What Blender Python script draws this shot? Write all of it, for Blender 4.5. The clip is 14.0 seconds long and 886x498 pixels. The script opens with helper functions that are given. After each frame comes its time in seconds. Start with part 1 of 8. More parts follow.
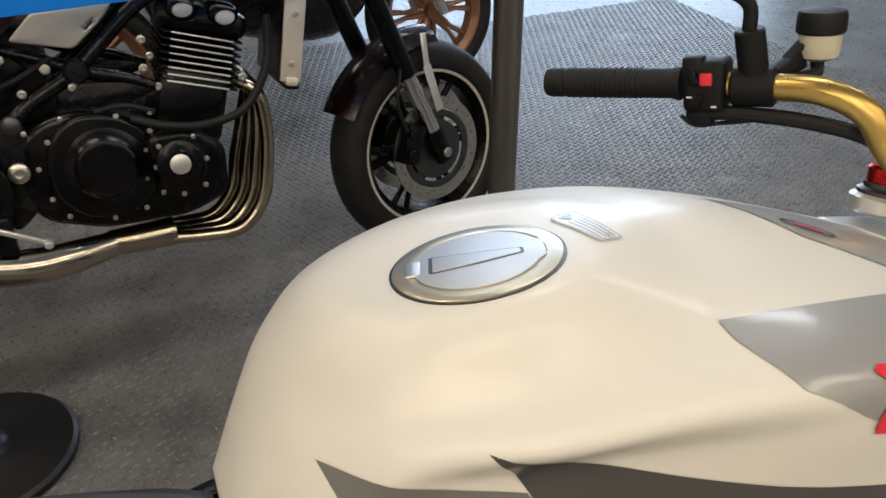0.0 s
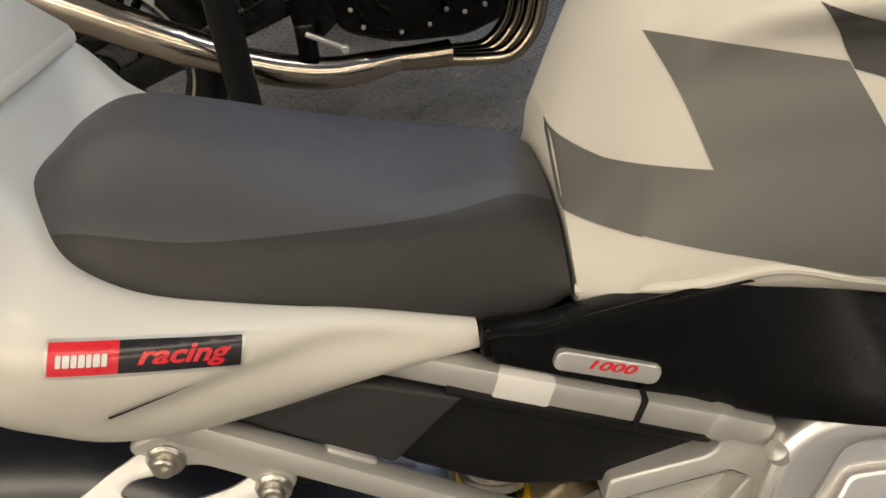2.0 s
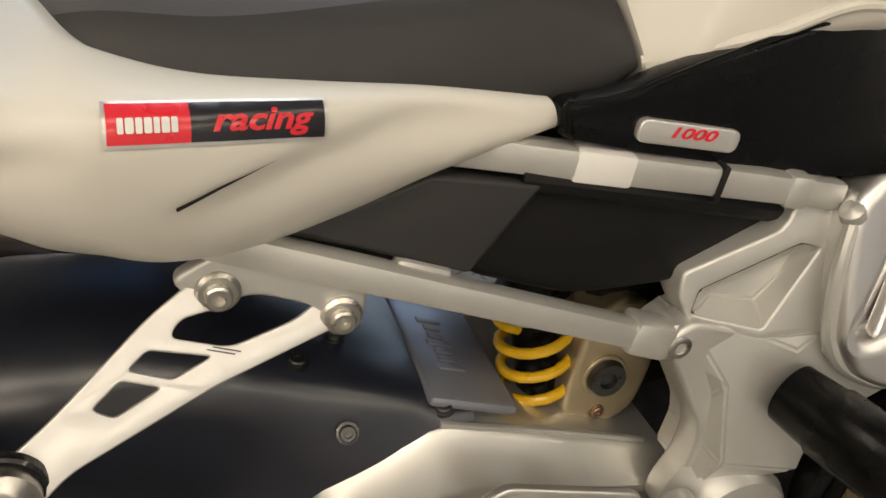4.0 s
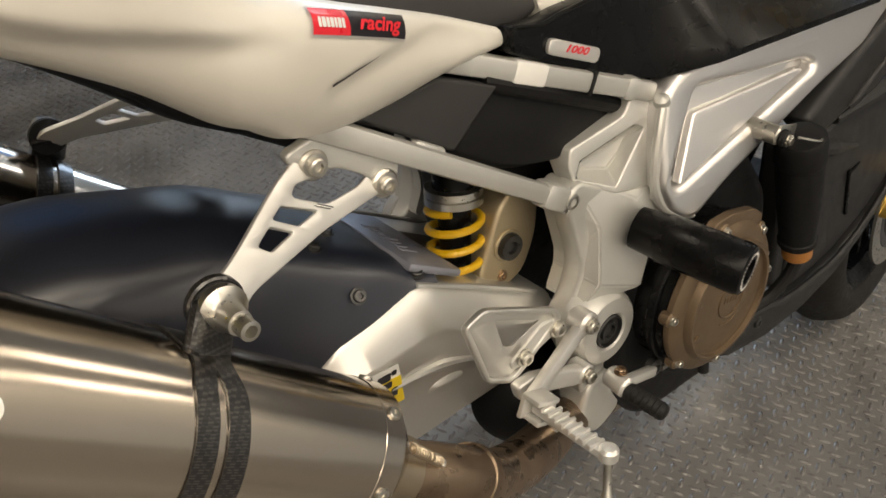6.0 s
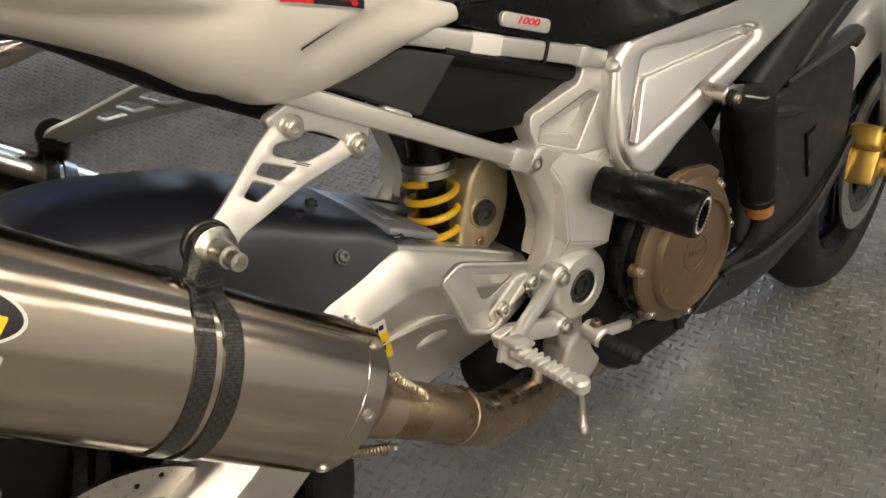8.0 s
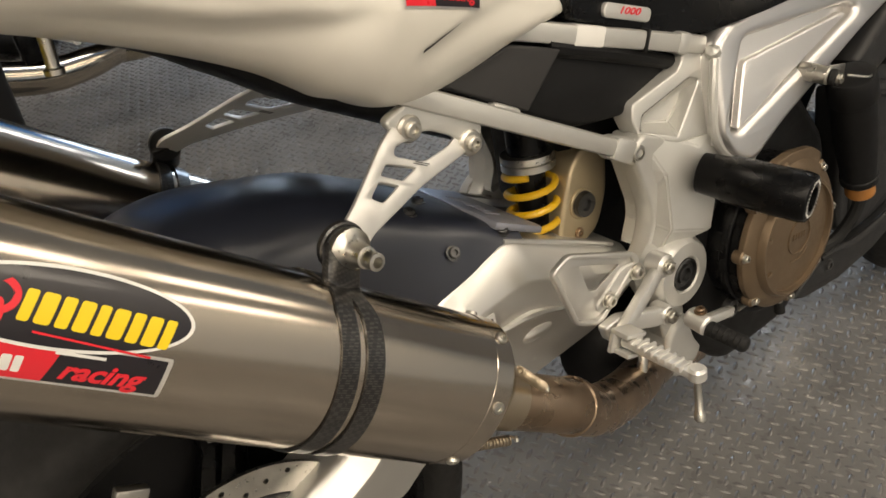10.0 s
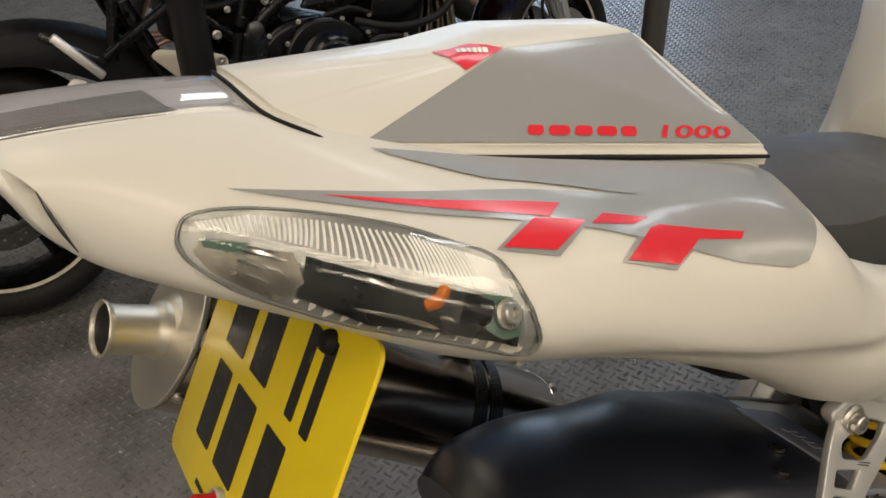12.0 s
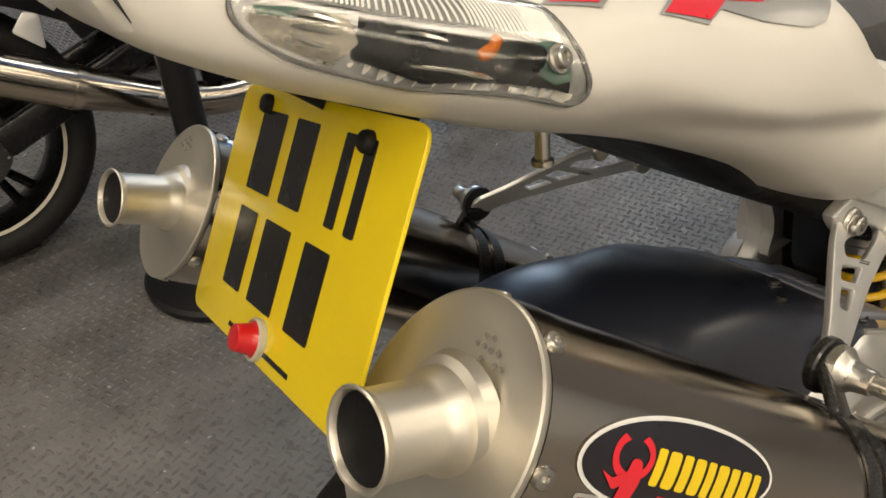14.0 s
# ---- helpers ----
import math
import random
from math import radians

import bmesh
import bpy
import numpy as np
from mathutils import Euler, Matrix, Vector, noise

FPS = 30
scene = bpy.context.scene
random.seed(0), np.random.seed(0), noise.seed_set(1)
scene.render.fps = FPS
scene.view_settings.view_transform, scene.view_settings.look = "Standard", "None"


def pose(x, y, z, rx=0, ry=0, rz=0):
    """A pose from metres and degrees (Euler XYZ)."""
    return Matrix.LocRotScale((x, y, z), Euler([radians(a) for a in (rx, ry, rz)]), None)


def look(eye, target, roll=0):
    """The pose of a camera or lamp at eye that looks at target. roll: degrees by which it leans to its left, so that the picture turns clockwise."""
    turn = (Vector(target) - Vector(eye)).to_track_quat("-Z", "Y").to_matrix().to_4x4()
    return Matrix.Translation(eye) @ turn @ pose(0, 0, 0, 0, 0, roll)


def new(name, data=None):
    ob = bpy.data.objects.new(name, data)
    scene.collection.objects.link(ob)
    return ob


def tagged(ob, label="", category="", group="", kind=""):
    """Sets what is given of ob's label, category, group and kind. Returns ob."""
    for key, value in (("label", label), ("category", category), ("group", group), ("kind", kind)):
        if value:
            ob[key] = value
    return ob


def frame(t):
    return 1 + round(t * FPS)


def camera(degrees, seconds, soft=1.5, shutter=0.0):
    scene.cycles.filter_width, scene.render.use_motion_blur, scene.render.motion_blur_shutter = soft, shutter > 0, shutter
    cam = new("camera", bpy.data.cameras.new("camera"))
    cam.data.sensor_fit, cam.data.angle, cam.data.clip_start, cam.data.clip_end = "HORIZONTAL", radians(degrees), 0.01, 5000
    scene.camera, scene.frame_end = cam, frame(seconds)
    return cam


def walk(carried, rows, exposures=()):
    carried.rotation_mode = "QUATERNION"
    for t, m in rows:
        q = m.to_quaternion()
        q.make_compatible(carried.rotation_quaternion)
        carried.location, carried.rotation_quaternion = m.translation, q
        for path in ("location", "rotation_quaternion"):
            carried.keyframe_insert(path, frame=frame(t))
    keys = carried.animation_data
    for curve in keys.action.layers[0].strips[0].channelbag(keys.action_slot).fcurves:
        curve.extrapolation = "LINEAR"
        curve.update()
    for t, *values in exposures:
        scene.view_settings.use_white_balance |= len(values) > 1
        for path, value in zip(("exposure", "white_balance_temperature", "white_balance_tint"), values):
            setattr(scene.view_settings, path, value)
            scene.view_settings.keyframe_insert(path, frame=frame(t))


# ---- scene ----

from mathutils.bvhtree import BVHTree
cam = camera(57.20, 14.0, 1.6)
PATH = [
    (0, (-0.0344, -0.2451, 1.3255), (0.4553, 0.9163, 0.5124), -0.32),
    (0.5, (-0.1150, -0.2878, 1.3193), (0.2988, 0.9266, 0.5421), -0.87),
    (1, (-0.1229, -0.3190, 1.2783), (0.1647, 0.8940, 0.4440), -2.19),
    (1.5, (-0.1200, -0.3542, 1.2407), (0.0368, 0.8310, 0.3348), -5.06),
    (2, (-0.1353, -0.3909, 1.1934), (-0.0886, 0.7889, 0.2683), -6.56),
    (2.5, (-0.1344, -0.4349, 1.1448), (-0.1480, 0.7406, 0.2131), -6.96),
    (4.8, (-0.4022, -0.3741, 1.0688), (0.1762, 0.5964, 0.0821), -1.93),
    (5, (-0.4312, -0.3828, 1.0752), (0.2199, 0.5473, 0.0950), -0.82),
    (5.5, (-0.5340, -0.4133, 1.0947), (0.2337, 0.4549, 0.1425), 2.30),
    (6, (-0.5952, -0.4961, 1.1165), (0.1886, 0.3763, 0.1813), 4.49),
    (6.5, (-0.6191, -0.5481, 1.1183), (0.1669, 0.3365, 0.1966), 3.37),
    (7, (-0.6303, -0.5661, 1.1055), (0.1630, 0.3203, 0.1918), 2.29),
    (7.2, (-0.6306, -0.5743, 1.1056), (0.1627, 0.3160, 0.1957), 1.91),
    (9.3, (-0.6528, -0.5982, 1.1060), (0.1172, 0.3285, 0.2126), -2.22),
    (9.5, (-0.6574, -0.5982, 1.1054), (0.1011, 0.3342, 0.2079), -2.67),
    (10, (-0.6841, -0.5594, 1.1157), (0.0290, 0.4013, 0.2109), -4.29),
    (10.5, (-0.7060, -0.5235, 1.1400), (-0.0573, 0.4932, 0.2480), -4.45),
    (11, (-0.7313, -0.4637, 1.1663), (-0.1095, 0.5918, 0.3007), -3.33),
    (11.5, (-0.7614, -0.3650, 1.1997), (-0.1525, 0.7194, 0.3610), -2.43),
    (12, (-0.7997, -0.2639, 1.2212), (-0.1868, 0.8290, 0.3967), -1.76),
    (12.5, (-0.8300, -0.2133, 1.2361), (-0.1990, 0.8689, 0.4112), -1.38),
    (13, (-0.8600, -0.2034, 1.2391), (-0.2098, 0.8547, 0.3978), -1.73),
    (13.5, (-0.8724, -0.2148, 1.1859), (-0.2114, 0.8164, 0.3200), -2.44),
    (14, (-0.8766, -0.2904, 1.1521), (-0.2189, 0.7211, 0.2608), -3.72),
]
walk(cam, [(t, look(eye, target, roll)) for t, eye, target, roll in PATH], [(0, -0.22), (1.5, -0.25), (2.0, -0.31), (2.5, -0.35), (5.0, -0.22), (5.5, -0.05), (9.5, 0.0), (11.0, -0.12), (11.5, -0.30), (12.0, -0.52), (13.0, -0.52), (13.5, -0.35), (14.0, -0.15)])

# ---- light: a showroom with warm ceiling panels and daylight from a shop window ----
world = bpy.data.worlds.new("world")
scene.world = world
world.use_nodes = True
wn = world.node_tree
sky = wn.nodes.new("ShaderNodeTexSky")
sky.sky_type, sky.sun_disc = "NISHITA", False
sky.sun_elevation, sky.sun_rotation = radians(40), radians(60)
wn.links.new(sky.outputs[0], wn.nodes["Background"].inputs[0])
wn.nodes["Background"].inputs[1].default_value = 0.12
sun = new("sun", bpy.data.lights.new("sun", "SUN"))
sun.data.energy, sun.data.angle, sun.data.color = 2.0, radians(0.5), (1.0, 0.95, 0.88)
sun.matrix_world = look((0, 0, 9), (-3.0, 3.5, 4.5))


def area(name, size_x, size_y, watts, colour, m):
    lamp = bpy.data.lights.new(name, "AREA")
    lamp.shape, lamp.size, lamp.size_y, lamp.energy, lamp.color = "RECTANGLE", size_x, size_y, watts, colour
    ob = new(name, lamp)
    ob.matrix_world = m
    return ob


WARM = (1.0, 0.865, 0.69)
COOL = (0.58, 0.76, 1.0)
DAY = (0.90, 0.94, 1.0)
# long ceiling panels: warm tubes along the aisle, daylight tubes towards the shop window
for px in (-3.4, -1.1, 1.2, 3.5):
    for py in (-3.3, -1.2):
        area("panel_lamp", 1.9, 0.6, (26 if py > -2 else 38) * (1.35 if px < 0 else 0.8), WARM, pose(px, py, 3.12))
    for py in (1.4, 3.4):
        area("panel_lamp", 1.2, 0.3, 18, DAY if px > 0 else WARM, pose(px, py, 3.12))
area("window_lamp", 4.5, 2.2, 220, COOL, look((4.3, 6.85, 1.6), (3.0, 0.0, 0.9)))

# ---- modelling kit ----
def spline(points, n, closed=False):
    """n points at even steps of the knots along a smooth curve through the points."""
    p = np.array(points, float)
    k = len(p)
    if closed:
        ext = np.vstack([p[-1:], p, p[:2]])
    else:
        ext = np.vstack([2 * p[0] - p[1], p, 2 * p[-1] - p[-2]])
    segs = k if closed else k - 1
    d = np.maximum(np.linalg.norm(np.diff(ext, axis=0), axis=1), 1e-5) ** 0.5
    out = []
    for u in np.linspace(0, segs, n, endpoint=not closed):
        i = min(int(u), segs - 1)
        f = u - i
        a, b, c, e = ext[i], ext[i + 1], ext[i + 2], ext[i + 3]
        d0, d1, d2 = d[i], d[i + 1], d[i + 2]
        m1 = (c - b) + d1 * ((b - a) / d0 - (c - a) / (d0 + d1))
        m2 = (c - b) + d1 * ((e - c) / d2 - (e - b) / (d1 + d2))
        out.append((2 * f**3 - 3 * f**2 + 1) * b + (f**3 - 2 * f**2 + f) * m1 + (3 * f**2 - 2 * f**3) * c + (f**3 - f**2) * m2)
    return np.array(out)


def mesh_of(bm, smooth=35):
    """A mesh from a bmesh, smooth but for edges sharper than that many degrees."""
    bmesh.ops.recalc_face_normals(bm, faces=bm.faces)
    me = bpy.data.meshes.new("mesh")
    for f in bm.faces:
        f.smooth = True
    for e in bm.edges:
        e.smooth = not (len(e.link_faces) == 2 and e.calc_face_angle(0) > radians(smooth))
    bm.to_mesh(me)
    bm.free()
    return me


def part(name, shape, material, parent=None, label="", smooth=35):
    me = mesh_of(shape, smooth) if isinstance(shape, bmesh.types.BMesh) else shape
    ob = new(name, me)
    me.materials.clear()
    me.materials.append(material)
    while parent and parent.parent and parent.parent.parent:
        ob.matrix_basis = parent.matrix_basis @ ob.matrix_basis
        parent = parent.parent
    ob.parent = parent
    if label:
        ob["label"] = label
    return ob


def thing(name, label, category, group="", m=None):
    ob = new(name)
    ob.empty_display_size = 0.05
    if m is not None:
        ob.matrix_world = m
    return tagged(ob, label, category, group)


def skin(rows, closed=True, caps=True):
    """A surface over rows of points."""
    bm = bmesh.new()
    vs = [[bm.verts.new(p) for p in row] for row in rows]
    n = len(vs[0])
    for a, b in zip(vs, vs[1:]):
        for i in range(n if closed else n - 1):
            j = (i + 1) % n
            bm.faces.new((a[i], a[j], b[j], b[i]))
    if caps and closed:
        bm.faces.new(vs[0])
        bm.faces.new(vs[-1])
    return bm


def shell(stations, rows=36, ring=56, span=None):
    """A body, the same on both sides, from stations (x, [(half width, height), ...]) from the crown round to the keel; span keeps a strip of the ring."""
    xs = [s[0] for s in stations]
    half = np.array([s[1] for s in stations], float)
    full = np.concatenate([half * (-1, 1), (half * (1, 1))[:, -2:0:-1]], axis=1)
    flat = np.concatenate([np.array(xs)[:, None], full.reshape(len(xs), -1)], axis=1)
    dense = spline(flat, rows)
    out = []
    for row in dense:
        yz = spline(row[1:].reshape(-1, 2), ring, closed=True)
        out.append([(row[0], y, z) for y, z in yz])
    if span:
        return skin([[r[k % ring] for k in range(span[0], span[1] + 1)] for r in out], False, False)
    return skin(out)


def tube(points, radius, segs=12, n=0, flat=1.0, caps=True):
    """A round bar along a smooth line; radius may be a list along it."""
    p = spline(points, n, False) if n else np.array(points, float)
    r = np.interp(np.linspace(0, 1, len(p)), np.linspace(0, 1, len(np.atleast_1d(radius))), np.atleast_1d(radius))
    rows, up = [], None
    for i, c in enumerate(p):
        t = Vector(p[min(i + 1, len(p) - 1)] - p[max(i - 1, 0)]).normalized()
        if up is None:
            up = t.orthogonal().normalized()
        side = t.cross(up).normalized()
        up = side.cross(t).normalized()
        rows.append([Vector(c) + float(r[i]) * (math.cos(a) * side + flat * math.sin(a) * up) for a in np.linspace(0, 2 * math.pi, segs, endpoint=False)])
    return skin(rows, True, caps)


def axis_matrix(a, b):
    """A pose at a whose z runs to b."""
    d = Vector(b) - Vector(a)
    return Matrix.Translation(a) @ d.to_track_quat("Z", "Y").to_matrix().to_4x4()


def lathe(profile, a=(0, 0, 0), b=(0, 0, 1), segs=24, squash=1.0, ring=False):
    """Turns (radius, distance) points round the line from a to b; ring closes the profile on itself round an open middle."""
    m = axis_matrix(a, b)
    rows = [[m @ Vector((r * math.cos(t), squash * r * math.sin(t), z)) for t in np.linspace(0, 2 * math.pi, segs, endpoint=False)] for r, z in profile]
    if not ring:
        return skin(rows)
    bm = skin(rows + rows[:1], True, False)
    bmesh.ops.remove_doubles(bm, verts=bm.verts, dist=1e-7)
    return bm


def rod(a, b, r, segs=16, edge=0.0):
    """A cylinder from a to b with chamfered ends."""
    l = (Vector(b) - Vector(a)).length
    e = min(edge, r * 0.6, l * 0.4)
    return lathe([(r - e, 0), (r, e), (r, l - e), (r - e, l)] if e else [(r, 0), (r, l)], a, b, segs)


def box(m, sx, sy, sz, edge=0.004, segs=2):
    """A bevelled box of that size at the pose m."""
    bm = bmesh.new()
    bmesh.ops.create_cube(bm, size=1, matrix=m @ Matrix.Diagonal((sx, sy, sz, 1)))
    if edge:
        bmesh.ops.bevel(bm, geom=list(bm.edges), offset=edge, segments=segs, affect="EDGES", profile=0.5, clamp_overlap=True)
    return bm


def beam(a, b, w, h, up=(0, 0, 1), edge=0.004):
    """A bevelled bar from a to b, w wide and h high."""
    a, b = Vector(a), Vector(b)
    t = (b - a).normalized()
    s = t.cross(Vector(up)).normalized()
    u = s.cross(t)
    m = Matrix.Translation((a + b) / 2) @ Matrix((t, s, u)).transposed().to_4x4()
    return box(m, (b - a).length, w, h, edge)


def rounded(poly, r, n=5):
    """The polygon with its corners rounded."""
    out = []
    k = len(poly)
    for i in range(k):
        p, a, b = (Vector(poly[j % k]) for j in (i, i - 1, i + 1))
        ra = min(r, (a - p).length * 0.45, (b - p).length * 0.45)
        s, e = p + (a - p).normalized() * ra, p + (b - p).normalized() * ra
        for t in np.linspace(0, 1, n):
            out.append(tuple((1 - t) ** 2 * s + 2 * t * (1 - t) * p + t * t * e))
    return out


def drawn(outlines, thick, bevel=0.0, bevel_segs=2):
    """A plate from closed 2D outlines (holes among them), lying in x-y, as a mesh."""
    cu = bpy.data.curves.new("outline", "CURVE")
    cu.dimensions, cu.fill_mode, cu.extrude = "2D", "BOTH", max(thick / 2 - bevel, 0)
    cu.bevel_depth, cu.bevel_resolution, cu.offset = bevel, bevel_segs, -bevel
    for line in outlines:
        sp = cu.splines.new("POLY")
        sp.points.add(len(line) - 1)
        for q, (x, y) in zip(sp.points, line):
            q.co = (x, y, 0, 1)
        sp.use_cyclic_u = True
    return curve_bm(cu)


def curve_bm(cu):
    ob = bpy.data.objects.new("outline", cu)
    scene.collection.objects.link(ob)
    dg = bpy.context.evaluated_depsgraph_get()
    dg.update()
    me = bpy.data.meshes.new_from_object(ob.evaluated_get(dg))
    bm = bmesh.new()
    bm.from_mesh(me)
    bpy.data.objects.remove(ob)
    bpy.data.meshes.remove(me)
    bmesh.ops.remove_doubles(bm, verts=bm.verts, dist=1e-6)
    return bm


def letters(text, size, shear=0.0, wide=1.0, bold=0.0):
    """Flat letters in x-y, centred on the origin."""
    cu = bpy.data.curves.new("letters", "FONT")
    cu.body, cu.size, cu.shear, cu.align_x, cu.align_y, cu.offset = text, size, shear, "CENTER", "CENTER", bold
    cu.resolution_u = 4
    bm = curve_bm(cu)
    for v in bm.verts:
        v.co.x *= wide
    return bm


def moved(bm, m):
    bmesh.ops.transform(bm, matrix=m, verts=bm.verts)
    return bm


def flat_poly(poly):
    bm = bmesh.new()
    bm.faces.new([bm.verts.new((x, y, 0)) for x, y in poly])
    return bm


def joined(*bms):
    """One bmesh of several."""
    out = bms[0]
    for other in bms[1:]:
        me = bpy.data.meshes.new("tmp")
        other.to_mesh(me)
        other.free()
        out.from_mesh(me)
        bpy.data.meshes.remove(me)
    return out


def mirrored(me):
    """The mesh's mirror image across the bike's middle plane."""
    bm = bmesh.new()
    bm.from_mesh(me)
    for v in bm.verts:
        v.co.y = -v.co.y
    bmesh.ops.reverse_faces(bm, faces=bm.faces)
    out = bpy.data.meshes.new("mesh")
    bm.to_mesh(out)
    bm.free()
    return out


def side_plane(y, out=-1):
    """A pose that turns drawn x-y into the bike's x-z at that y."""
    return Matrix.Translation((0, y, 0)) @ Matrix(((1, 0, 0, 0), (0, 0, -1, 0), (0, 1, 0, 0), (0, 0, 0, 1)))


def plane_at(o, x, y):
    """A pose with its x and y axes along x and about y."""
    x = Vector(x).normalized()
    z = x.cross(Vector(y)).normalized()
    return Matrix.Translation(o) @ Matrix((x, z.cross(x), z)).transposed().to_4x4()


def lay(bm, target, way, lift=0.0006, step=0.012, start=None):
    """Drapes a flat bmesh over the target object's surface along a direction."""
    for _ in range(6):
        long = [e for e in bm.edges if e.calc_length() > step]
        if not long:
            break
        bmesh.ops.triangulate(bm, faces=[f for f in bm.faces if len(f.verts) > 3])
        long = [e for e in bm.edges if e.calc_length() > step]
        bmesh.ops.subdivide_edges(bm, edges=long, cuts=1)
    bmesh.ops.triangulate(bm, faces=[f for f in bm.faces if len(f.verts) > 3])
    by_ray = way is not None
    way = Vector(way or (0, 0, 0)).normalized()
    tree = BVHTree.FromPolygons([v.co for v in target.data.vertices], [p.vertices for p in target.data.polygons])
    for v in bm.verts:
        hit, normal, _, _ = tree.ray_cast(v.co - way * 0.06, way, 0.12) if by_ray else (None, None, 0, 0)
        near, near_normal, _, _ = tree.find_nearest(v.co)
        if hit is None or (hit - v.co).length > (near - v.co).length + 0.008:
            hit, normal = near, near_normal
        if normal.dot(way) > 0:
            normal = -normal
        v.co = hit + normal * lift - way * lift * 0.5
    return bm


def bolt(at, out, r, h=0.006, hexed=True):
    """A cap screw with a hex socket, its head pointing along out."""
    a = Vector(at)
    o = Vector(out).normalized()
    s = r * 0.5
    rows = [(r * 1.35, 0), (r * 1.35, h * 0.25), (r, h * 0.3), (r, h * 0.85), (r * 0.85, h), (s, h), (s * 0.98, h * 0.45), (0.0002, h * 0.4)]
    return lathe(rows, a, a + o, 12)


# ---- materials ----
def pbr(name, colour, rough=0.5, metal=0.0, coat=0.0, vary=(6.0, 0.08), grain=(300.0, 0.0), wear=0.06, spec=0.5, stretch=(1, 1, 1), aniso=0.0):
    """A painted, cast or moulded surface: tone that wanders at two scales, uneven gloss and fine relief."""
    m = bpy.data.materials.new(name)
    m.use_nodes = True
    nt = m.node_tree
    b = nt.nodes["Principled BSDF"]
    tc = nt.nodes.new("ShaderNodeTexCoord")
    mp = nt.nodes.new("ShaderNodeMapping")
    mp.inputs["Scale"].default_value = stretch
    nt.links.new(tc.outputs["Object"], mp.inputs[0])
    n1, n2 = nt.nodes.new("ShaderNodeTexNoise"), nt.nodes.new("ShaderNodeTexNoise")
    n1.inputs["Scale"].default_value, n1.inputs["Detail"].default_value = vary[0], 6
    n2.inputs["Scale"].default_value, n2.inputs["Detail"].default_value = grain[0], 3
    for n in (n1, n2):
        nt.links.new(mp.outputs[0], n.inputs["Vector"])
    ramp = nt.nodes.new("ShaderNodeMapRange")
    ramp.inputs["From Min"].default_value, ramp.inputs["From Max"].default_value = 0.3, 0.7
    ramp.inputs["To Min"].default_value, ramp.inputs["To Max"].default_value = 1 - vary[1], 1 + vary[1]
    nt.links.new(n1.outputs[0], ramp.inputs[0])
    mix = nt.nodes.new("ShaderNodeVectorMath")
    mix.operation = "SCALE"
    mix.inputs[0].default_value = colour[:3]
    nt.links.new(ramp.outputs[0], mix.inputs["Scale"])
    nt.links.new(mix.outputs[0], b.inputs["Base Color"])
    rr = nt.nodes.new("ShaderNodeMapRange")
    rr.inputs["From Min"].default_value, rr.inputs["From Max"].default_value = 0.3, 0.7
    rr.inputs["To Min"].default_value, rr.inputs["To Max"].default_value = max(rough - wear, 0.02), min(rough + wear, 1)
    n3 = nt.nodes.new("ShaderNodeTexNoise")
    n3.inputs["Scale"].default_value, n3.inputs["Detail"].default_value = vary[0] * 5, 5
    nt.links.new(mp.outputs[0], n3.inputs["Vector"])
    nt.links.new(n3.outputs[0], rr.inputs[0])
    nt.links.new(rr.outputs[0], b.inputs["Roughness"])
    b.inputs["Metallic"].default_value = metal
    b.inputs["Coat Weight"].default_value = coat
    b.inputs["Coat Roughness"].default_value = 0.12
    b.inputs["Specular IOR Level"].default_value = spec
    b.inputs["Anisotropic"].default_value = aniso
    if grain[1]:
        bump = nt.nodes.new("ShaderNodeBump")
        bump.inputs["Strength"].default_value, bump.inputs["Distance"].default_value = grain[1], 0.001
        nt.links.new(n2.outputs[0], bump.inputs["Height"])
        nt.links.new(bump.outputs[0], b.inputs["Normal"])
    return m


def clear(name, colour=(1, 1, 1), rough=0.03):
    m = bpy.data.materials.new(name)
    m.use_nodes = True
    b = m.node_tree.nodes["Principled BSDF"]
    b.inputs["Base Color"].default_value = (*colour, 1)
    b.inputs["Roughness"].default_value = rough
    b.inputs["Transmission Weight"].default_value = 1.0
    b.inputs["IOR"].default_value = 1.35
    return m


PEARL = pbr("pearl_white_paint", (0.70, 0.675, 0.61), 0.42, 0, 0.18, (5, 0.02), (900, 0.03), 0.04)
GREY = pbr("graphite_decal", (0.17, 0.17, 0.155), 0.40, 0.2, 0.5, (5, 0.03), (900, 0.03), 0.03)
SILVERGREY = pbr("silver_grey_paint", (0.36, 0.36, 0.35), 0.38, 0.3, 0.5, (6, 0.03), (1200, 0.04), 0.03)
RED = pbr("red_decal", (0.75, 0.02, 0.035), 0.3, 0, 0.5, (8, 0.03), (400, 0.0), 0.03)
BLACKDECAL = pbr("black_decal", (0.012, 0.010, 0.014), 0.3, 0, 0.4, (8, 0.1), (400, 0.0), 0.03)
WHITEDECAL = pbr("white_decal", (0.8, 0.79, 0.76), 0.35, 0, 0.3, (8, 0.02), (400, 0.0), 0.03)
YELLOWDECAL = pbr("yellow_decal", (0.85, 0.62, 0.01), 0.35, 0, 0.3, (8, 0.03), (400, 0.0), 0.03)
ORANGEDECAL = pbr("orange_decal", (0.8, 0.22, 0.02), 0.35, 0, 0.3, (8, 0.03), (400, 0.0), 0.03)
SEATVINYL = pbr("black_seat_vinyl", (0.050, 0.050, 0.056), 0.46, 0, 0, (9, 0.06), (1400, 0.25), 0.04, 0.6)
